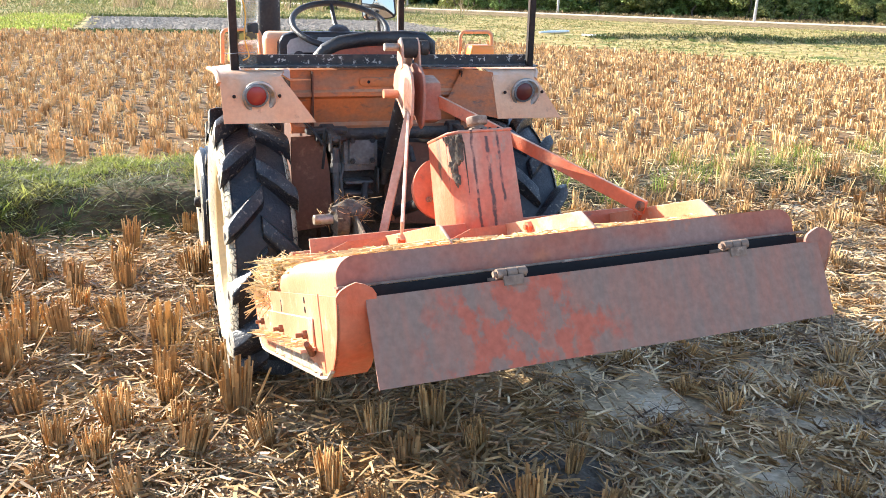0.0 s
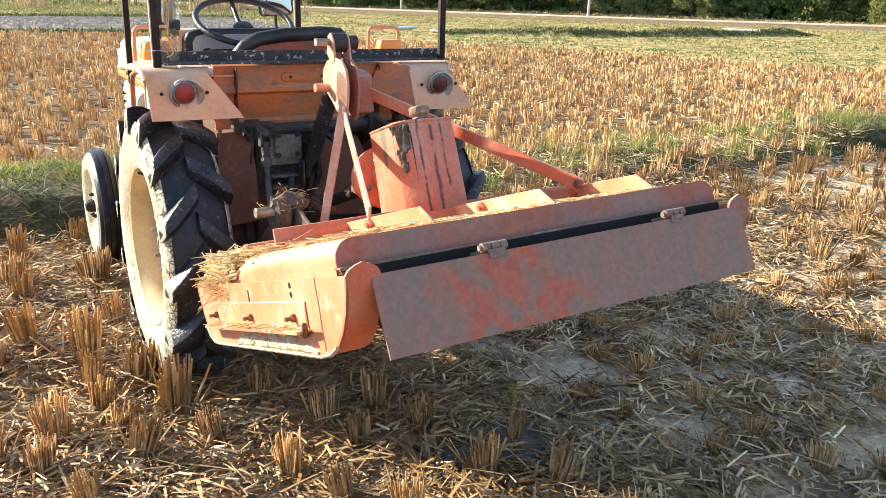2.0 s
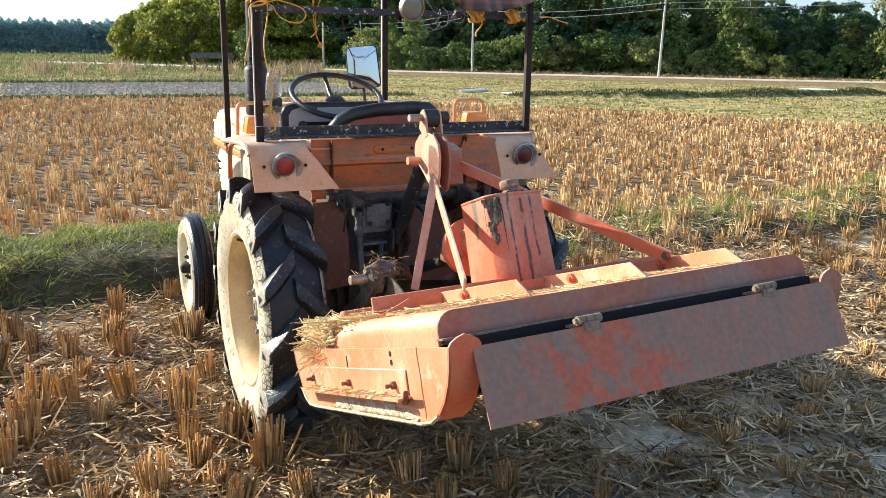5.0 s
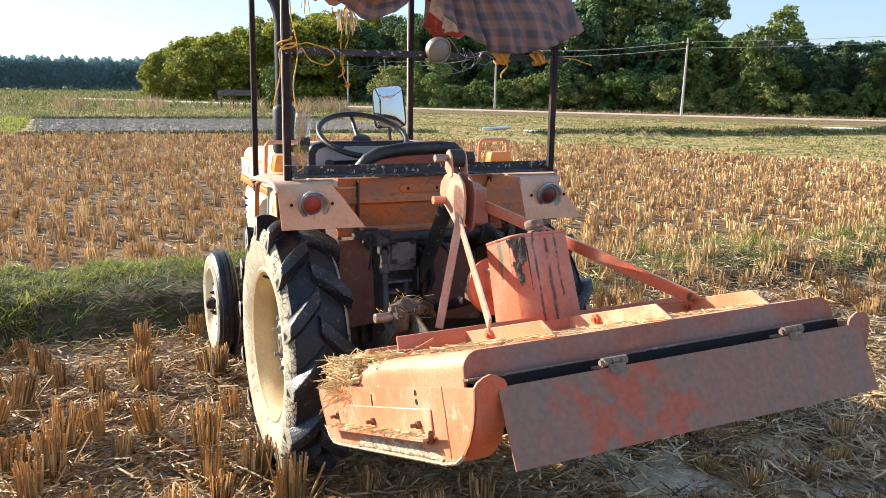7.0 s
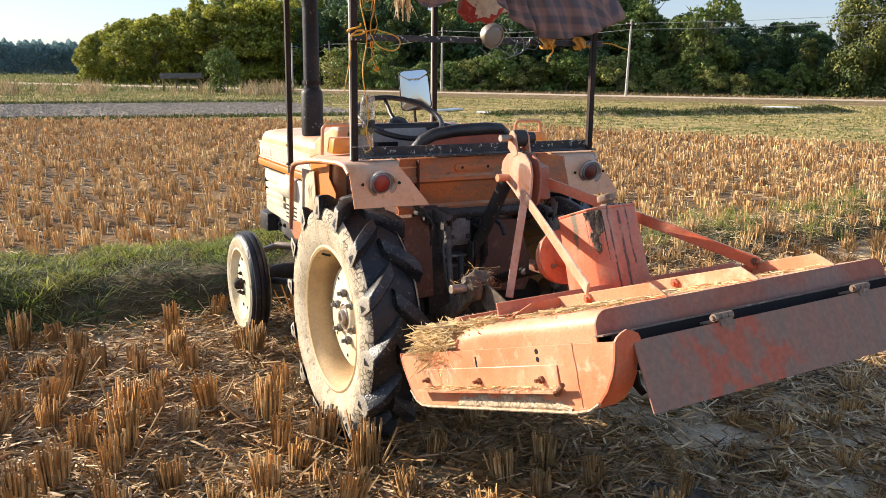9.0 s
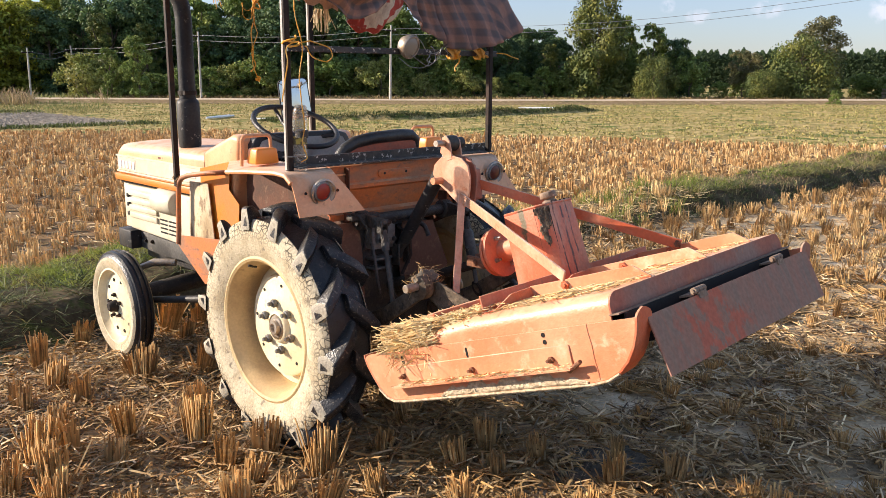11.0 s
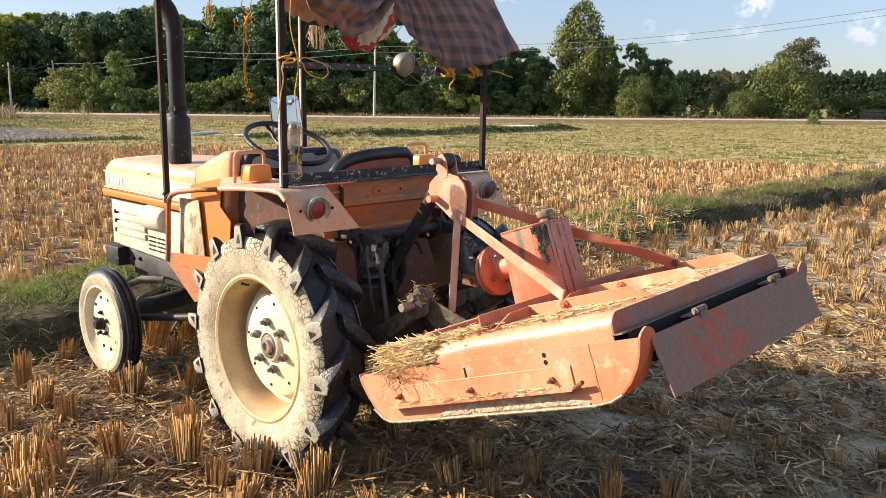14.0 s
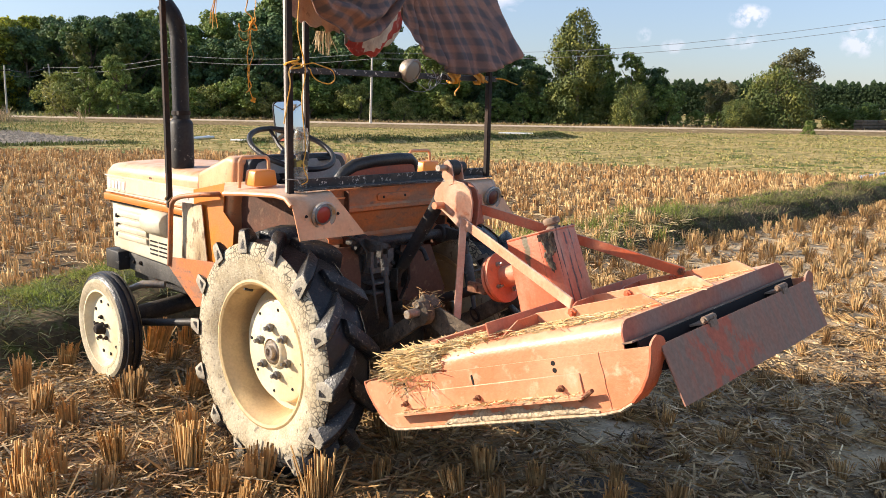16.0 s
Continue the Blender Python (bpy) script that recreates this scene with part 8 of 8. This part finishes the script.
stuff("plot_edge_grass", fv, ff, BANK_DARK, "dark grass along the edge of the ploughed plot", "grass")
pick = (np.sin(29 * b) + np.sin(67 * b + 1) + 0.8 * np.sin(151 * b) + 0.5 * np.sin(3 * d) > 0.7) & (d > 42)
v, f = blades(np.column_stack([xy[pick], np.zeros(pick.sum())]), (0.10, 0.80), (0.02, 0.05), 0.5, curl=0.4)
stuff("tall_weeds", v, f, DRY_WEED, "tall dry weeds and reeds before the plantation", "weeds")
b = np.radians(20 + 56 * rng.random(9000))
d = np.interp(np.degrees(b), (20, 32, 40, 52, 64, 76), (50, 48, 47.5, 46, 53.5, 60)) + 6.5 * rng.random(9000) ** 1.6
xy = np.stack([HUB.x + d * np.sin(b), HUB.y + d * np.cos(b)], 1)
v, f = blades(np.column_stack([xy, np.zeros(len(xy))]), (0.04, 0.22), (0.03, 0.08), 0.9, curl=0.4)
stuff("roadside_weeds", v, f, VERGE, "brown dry weeds along the dirt track", "weeds")
b = scatter(9000, -2.3, 9.0, 21.3, 30.4)
ico = [(0, 0, 1), (0.9, 0, 0.1), (0, 0.9, 0.1), (-0.9, 0, 0.1), (0, -0.9, 0.1)]
s = 0.02 + 0.05 * rng.random(len(b)) ** 2
rot = rng.random(len(b)) * 6.28
base = np.array(ico)
v = np.stack([np.stack([b[:, 0] + s * (p[0] * np.cos(rot) - p[1] * np.sin(rot)), b[:, 1] + s * (p[0] * np.sin(rot) + p[1] * np.cos(rot)), s * p[2] * (0.35 + 0.4 * rng.random(len(b)))], 1) for p in base], 1).reshape(-1, 3)
f = np.concatenate([(np.arange(len(b)) * 5)[:, None] + np.array(t) for t in ((0, 1, 2), (0, 2, 3), (0, 3, 4), (0, 4, 1))])
stuff("earth_clods", v, f, PLOUGH, "grey clods of a ploughed plot", "clods")


# single clumps of cut rice round the tractor
def clump_mesh(n, m=10, thick=(0.0024, 0.0044), splay=0.0):
    """A tuft of cut stalks, fuller at its rim, with broken and bent ones among them and loose sheaths round its foot."""
    a, r = rng.random(n) * 6.283, 0.031 * rng.random(n) ** 0.45
    pts = np.stack([r * np.cos(a), r * np.sin(a), np.full(n, -0.015)], 1)
    tall = (0.115 + 0.065 * rng.random()) * (1 - 0.22 * splay)
    lean_az, lean = rng.random() * 6.283, 0.30 * rng.random() ** 2
    tilt = np.clip((2.4 + 14 * splay) * r * (0.2 + 1.4 * rng.random(n)), 0, 0.4 + 0.6 * splay) + 0.05 * rng.random(n) + np.where(rng.random(n) < 0.07, 0.7 * rng.random(n), 0)
    dx, dy = np.cos(a) * tilt + np.cos(lean_az) * lean, np.sin(a) * tilt + np.sin(lean_az) * lean
    v, q, t = stalks(pts, (tall * 0.62, tall * 1.12), thick, 0, az=np.arctan2(dy, dx), tilt=np.hypot(dx, dy))
    a2 = rng.random(m) * 6.283
    fv, fq, ft = stalks(np.stack([0.04 * np.cos(a2), 0.04 * np.sin(a2), np.full(m, 0.004)], 1), (0.06, 0.17), (0.0014, 0.0032), 0, az=a2 + rng.normal(0, 0.6, m), tilt=0.9 + 0.6 * rng.random(m))
    me = bpy.data.meshes.new("stubble_clump")
    me.from_pydata(np.concatenate([v, fv]).tolist(), [], np.concatenate([q, fq + len(v)]).tolist() + np.concatenate([t, ft + len(v)]).tolist())
    me.materials.append(STRAW)
    return me


variants = [clump_mesh(int(56 + 30 * rng.random())) for k in range(14)]
splayed = [clump_mesh(int(44 + 24 * rng.random()), 16, splay=0.35 + 0.5 * rng.random()) for k in range(10)]
plain = [clump_mesh(34, 10, (0.0026, 0.0046), 0.75 * (k % 3) / 2) for k in range(12)]
gx, gy = np.meshgrid(np.arange(-7, 15, 0.235), np.arange(-3.4, 1.75, 0.225))
xy = np.stack([gx.ravel() + 0.08 * np.sin(3 * gy.ravel()), gy.ravel()], 1) + rng.normal(0, 0.045, (gx.size, 2))
known = np.array(CLUMPS)
keep = np.min(np.hypot(xy[:, None, 0] - known[:, 0], xy[:, None, 1] - known[:, 1]), 1) > 0.17
keep &= bund_share(xy[:, 0], xy[:, 1]) > 1.02
for wx, wy, rx, ry in ((-0.46, -0.27, 0.17, 0.30), (0.46, -0.27, 0.17, 0.30), (-0.51, 1.17, 0.11, 0.16), (0.51, 1.17, 0.11, 0.16)):
    keep &= ~((np.abs(xy[:, 0] - wx) < rx) & (np.abs(xy[:, 1] - wy) < ry))
keep &= ~((xy[:, 0] > -0.4) & (xy[:, 0] < 0.9) & (xy[:, 1] > -0.9) & (xy[:, 1] < -0.5))
in_listed = (xy[:, 0] > 0.4) & (xy[:, 0] < 2.6) & (xy[:, 1] > -1.95) & (xy[:, 1] < -1.05)
in_listed |= (xy[:, 0] > -1.3) & (xy[:, 0] < -0.35) & (xy[:, 1] > -0.4) & (xy[:, 1] < 1.3)
keep &= (~in_listed) | (rng.random(len(xy)) < 0.12)
keep &= rng.random(len(xy)) < 0.82
track = (np.abs(xy[:, 1] + 2.6) < 0.25)
keep &= ~track | (rng.random(len(xy)) < 0.6)
xy = np.concatenate([known, xy[keep]])
order = np.argsort(np.hypot(xy[:, 0] + 0.2, xy[:, 1] + 0.6))
single, rest = order[:290], order[290:]
for n, i in enumerate(single):
    x, y = xy[i]
    ob = new("stubble_clump", splayed[n % 10] if x > 0.35 and y < 0.6 else variants[n % 14])
    k = (0.95 + 0.4 * rng.random()) * ((0.78 if x < 0.3 else 0.64) if y < -0.75 or (x > -0.40 and y < -0.15) else 1.0)
    ob.matrix_basis = pose(x, y, float(ground_z(x, y)), 0, 0, rng.random() * 360) @ Matrix.Diagonal((k, k, k, 1))
    tagged(ob, "upright clump of cut brown-gold rice straw", "stubble", "stubble clumps round the tractor")
vs, qs, base = [], [], 0
for n, i in enumerate(rest):
    me = plain[n % 12]
    co = np.empty(len(me.vertices) * 3)
    me.vertices.foreach_get("co", co)
    co = co.reshape(-1, 3) * (0.75 + 0.4 * rng.random())
    a = rng.random() * 6.283
    x, y = xy[i]
    co = np.stack([co[:, 0] * math.cos(a) - co[:, 1] * math.sin(a) + x, co[:, 0] * math.sin(a) + co[:, 1] * math.cos(a) + y, co[:, 2] + float(ground_z(x, y))], 1)
    nq = len(me.vertices) // 6
    b6 = (np.arange(nq) * 6)[:, None] + base
    qs.append(np.concatenate([b6 + np.array(t) for t in ((0, 1, 4, 3), (1, 2, 5, 4), (2, 0, 3, 5))]))
    vs.append(co)
    base += len(co)
stuff("stubble", np.concatenate(vs), np.concatenate(qs), STRAW, "more cut rice clumps across the near field", "stubble")


# the same stubble field going on behind and to both sides
gx, gy = np.meshgrid(np.arange(-13, 19, 0.24), np.arange(-11, 1.6, 0.23))
xy = np.stack([gx.ravel(), gy.ravel()], 1) + rng.normal(0, 0.05, (gx.size, 2))
keep = ((xy[:, 1] < -3.4) | (xy[:, 0] < -7) | (xy[:, 0] > 15)) & (bund_share(xy[:, 0], xy[:, 1]) > 1.05) & (rng.random(len(xy)) < 0.8) & (xy[:, 0] < 17.8)
p = np.repeat(on_ground(xy[keep]), 9, 0)
p[:, :2] += rng.normal(0, 0.020, (len(p), 2))
v, f = blades(p, (0.06, 0.13), (0.010, 0.018), 0.2)
stuff("stubble", v, f, STRAW, "rows of cut rice stubble going on across the field", "stubble")
xy = np.concatenate([scatter(26000, -10, 14, -10, 1.6), scatter(26000, -5, 6, -5, -2.4)])
xy = xy[((xy[:, 1] < -2.4) | (xy[:, 0] < -3.9) | (xy[:, 0] > 5.4)) & (bund_share(xy[:, 0], xy[:, 1]) > 0.95)]
v, q, t = stalks(on_ground(xy, 0.012), (0.05, 0.16), (0.0025, 0.0045), 0, tilt=np.full(len(xy), 1.53) + rng.normal(0, 0.08, len(xy)))
stuff("field_litter", v, q, LITTER, "straw litter scattered across the wider field", "straw")


# flattened straw litter
def litter(name, xy, length, radius, material, label, lift=0.008):
    """Round stalks and flat curled sheaths lying in swirls, some propped on others."""
    n = len(xy)
    swirl = 1.3 * np.sin(1.7 * xy[:, 0] + 0.6 * np.sin(2.1 * xy[:, 1])) + 0.9 * np.sin(2.9 * xy[:, 1])
    az = swirl + rng.normal(0, 1.2, n)
    p = on_ground(xy, lift) + np.column_stack([np.zeros((n, 2)), 0.060 * rng.random(n) ** 1.9])
    flat = rng.random(n) < 0.5
    v, q, t = stalks(p[~flat], length, radius, 0, az=az[~flat], tilt=np.full((~flat).sum(), math.pi / 2) + rng.normal(-0.05, 0.20, (~flat).sum()))
    bv, bf = blades(p[flat], (length[0] * 1.2, length[1] * 1.2), (radius[0] * 2.4, radius[1] * 2.4), (1.35, 1.68), 1, curl=0.55, way=az[flat])
    stuff(name, np.concatenate([v, bv]), np.concatenate([q, bf + len(v)]), material, label, "straw")


xy = np.concatenate([scatter(34000, -4.0, 5.5, -3.0, 1.7), scatter(54000, -2.2, 3.2, -2.4, 1.2), scatter(26000, 0.0, 3.4, -2.4, 0.6), scatter(18000, -2.6, 0.2, -1.2, 1.6), scatter(22000, 0.9, 4.2, -0.9, 1.5)])
xy = xy[bund_share(xy[:, 0], xy[:, 1]) > 0.95]
patch = np.sin(2.2 * xy[:, 0] + 1.4 * np.sin(1.8 * xy[:, 1])) + np.sin(3.1 * xy[:, 1] + 1.0 * np.sin(2.7 * xy[:, 0]))
fine = np.sin(7.1 * xy[:, 0] + 2 * np.sin(5.3 * xy[:, 1])) * np.sin(6.3 * xy[:, 1] + 1.5 * np.sin(4.9 * xy[:, 0]))
# thick and brown on the side away from the flap and beneath the tiller, thin and in drifts over the bare clay beyond
thick = np.clip((0.75 - xy[:, 0]) / 0.5, 0, 1)
xy_keep = rng.random(len(xy)) < np.where(rng.random(len(xy)) < thick, np.clip(0.66 + 0.34 * patch, 0.42, 1), np.clip(0.24 + 0.16 * patch + 0.40 * fine, 0.07, 0.85))
xy_keep &= (((xy[:, 0] - 0.24) / 0.20) ** 2 + ((xy[:, 1] + 1.36) / 0.15) ** 2 > 1) | (rng.random(len(xy)) < 0.25)
xy, thick = xy[xy_keep], thick[xy_keep]
brown = rng.random(len(xy)) < 0.20 + 0.58 * thick
litter("straw_litter", xy[~brown], (0.015, 0.095), (0.0020, 0.0056), LITTER, "brown-gold straw litter strewn on the dry soil")
litter("brown_straw_litter", xy[brown], (0.015, 0.10), (0.0020, 0.0056), STRAW, "brown straw litter strewn on the dry soil")
xy = scatter(1500, -4.0, 5.5, -3.0, 1.7)
xy = xy[bund_share(xy[:, 0], xy[:, 1]) > 0.95]
litter("pale_straw_litter", xy, (0.04, 0.12), (0.0018, 0.0040), STRAW_PALE, "pale bleached straw lying loose on top", 0.018)
# dark turned-up mud left bare in the straw
bm = B()
rows = []
for j in range(26):
    row = []
    for i in range(30):
        x, y = 0.24 + 0.60 * (i / 29 - 0.5), -1.36 + 0.46 * (j / 25 - 0.5)
        far = math.hypot((x - 0.24) / 0.26, (y + 1.36) / 0.19) + 0.18 * math.sin(19 * x + 3) * math.sin(23 * y)
        row.append((x, y, float(ground_z(x, y)) + (0.020 * max(0.0, 1 - far) ** 0.5 + 0.012 * rng.random() if far < 1 else -0.03)))
    rows.append(row)
sheet(bm, rows, 0.004)
tagged(new("mud_clods", mesh_from(bm, "mud_clods", DAMP_MUD)), "dark damp mud turned up between the straw", "mud", kind="stuff")
# fallen tufts, their stalks still side by side
xy = scatter(1500, -2.6, 4.2, -2.6, 1.5)
xy = xy[(bund_share(xy[:, 0], xy[:, 1]) > 1.0) & (rng.random(len(xy)) < np.where(xy[:, 0] > 0.3, 1.0, 0.6))]
each = 15
az = np.repeat(rng.random(len(xy)) * 6.283, each) + rng.normal(0, 0.30, len(xy) * each)
p = np.repeat(on_ground(xy, 0.012), each, 0) + rng.normal(0, 1, (len(xy) * each, 3)) * np.array([0.022, 0.022, 0.006])
v, q, t = stalks(p, (0.05, 0.13), (0.0022, 0.0046), 0, az=az, tilt=1.38 + rng.normal(0, 0.10, len(p)))
stuff("fallen_straw_tufts", v, q, STRAW, "trodden tufts of brown straw lying on the soil", "straw")
# a thrown-together heap of straw beside the rear wheel
xy = np.stack([-0.80 + 0.20 * rng.normal(0, 1, 260), -0.05 + 0.16 * rng.normal(0, 1, 260)], 1)
v, q, t = stalks(on_ground(xy, 0.02) + np.column_stack([np.zeros((260, 2)), 0.04 * rng.random(260)]), (0.08, 0.24), (0.0018, 0.0035), 0, az=0.4 + rng.normal(0, 0.9, 260), tilt=1.5 + rng.normal(0, 0.12, 260))
stuff("straw_heap", v, q, LITTER, "swathe of pale straw beside the rear wheel", "straw")


# straw caught on the tiller
def tiller_straw(name, n, back, side, up, length, label, tilt_sd=0.14, az0=None):
    """Loose straw on the tiller's bed, given in the tiller's own lengths."""
    a = back[0] + (back[1] - back[0]) * rng.random(n)
    x = side[0] + (side[1] - side[0]) * rng.random(n)
    pts = np.stack([x, -a, up[0] + (up[1] - up[0]) * rng.random(n) ** 1.6], 1)
    az = rng.random(n) * 6.283 if az0 is None else az0 + rng.normal(0, 0.5, n)
    v, q, t = stalks(pts, length, (0.0010, 0.0022), 0, az=az, tilt=math.pi / 2 + rng.normal(0, tilt_sd, n))
    m = np.array(TILL)
    v = v @ m[:3, :3].T + m[:3, 3]
    stuff(name, v, q, STRAW_GOLD, label, "straw")


# the heap's packed core
bm = B()
rows = []
for i in range(19):
    a = 0.085 + 0.41 * i / 18
    row = []
    for j in range(15):
        x = -0.498 + 0.215 * j / 14
        edge = min(1.0, 4.5 * min(i, 18 - i) / 18) * min(1.0, 4.0 * min(j, 14 - j) / 14)
        base = 0.220 - 0.05 * max(0.0, (0.20 - a) / 0.12)
        row.append((x, -a, base + edge * (0.012 + 0.012 * math.sin(i * 1.7 + j) * math.sin(j * 1.3) + 0.010 * rng.random())))
    rows.append(row)
sheet(bm, rows, 0.004)
bmesh.ops.transform(bm, matrix=TILL, verts=bm.verts)
tagged(new("straw_heap", mesh_from(bm, "straw_heap", STRAW_GOLD)), "packed core of the straw heap on the tiller cover", "straw", kind="stuff")
tiller_straw("straw_on_cover", 4600, (0.10, 0.47), (-0.485, -0.30), (0.205, 0.250), (0.010, 0.045), "tangled dry straw heaped on the tiller cover")
tiller_straw("straw_on_cover", 2200, (0.05, 0.30), (-0.530, -0.38), (0.175, 0.250), (0.02, 0.075), "dry straw spilling over the end of the tiller cover", 0.20, 1.57)
tiller_straw("straw_on_cover", 260, (0.06, 0.26), (-0.540, -0.520), (0.130, 0.205), (0.02, 0.08), "straw hanging down the end of the tiller cover", 0.7)
tiller_straw("straw_on_cover", 380, (0.50, 0.93), (-0.47, -0.285), (0.2335, 0.242), (0.015, 0.07), "short straw bits along the bracket on the cover", 0.06)
tiller_straw("straw_on_cover", 420, (0.52, 0.94), (-0.275, 0.34), (0.2335, 0.240), (0.015, 0.06), "chaff and straw bits on the cover bed", 0.05)
tiller_straw("straw_on_cover", 160, (0.40, 0.50), (-0.45, 0.2), (0.2345, 0.25), (0.02, 0.08), "straw along the cross beam", 0.1)
tiller_straw("straw_on_ledge", 150, (0.10, 0.80), (-0.572, -0.545), (0.059, 0.066), (0.01, 0.04), "chaff lying on the side shoe ledge", 0.05)
tiller_straw("straw_on_lip", 5, (0.962, 0.985), (-0.50, 0.50), (0.1545, 0.160), (0.01, 0.05), "chaff on the lip below the cover", 0.05)
bm = B()
bmesh.ops.create_icosphere(bm, subdivisions=3, radius=0.033)
for vert in bm.verts:
    c = vert.co
    k = 1 + 0.30 * math.sin(90 * c.x + 40 * c.z) * math.sin(110 * c.y) + 0.35 * rng.random()
    vert.co = Vector((c.x * 1.5, c.y * 1.1, c.z * 0.85)) * k + Vector((-0.235, -0.845, 0.738))
tagged(new("root_clump", mesh_from(bm, "root_clump", DAMP_MUD)), "grey-brown clod of mud and roots caught on the hitch pin", "clod")
n = 90
pts = np.stack([-0.235 + 0.040 * rng.normal(0, 1, n), -0.845 + 0.028 * rng.normal(0, 1, n), 0.748 + 0.020 * rng.normal(0, 1, n)], 1)
v, q, t = stalks(pts, (0.015, 0.05), (0.0008, 0.0015), 0, tilt=1.0 + rng.random(n) * 1.6)
stuff("straw_on_hitch", v, q, STRAW, "straw snagged round the hitch pin", "straw")
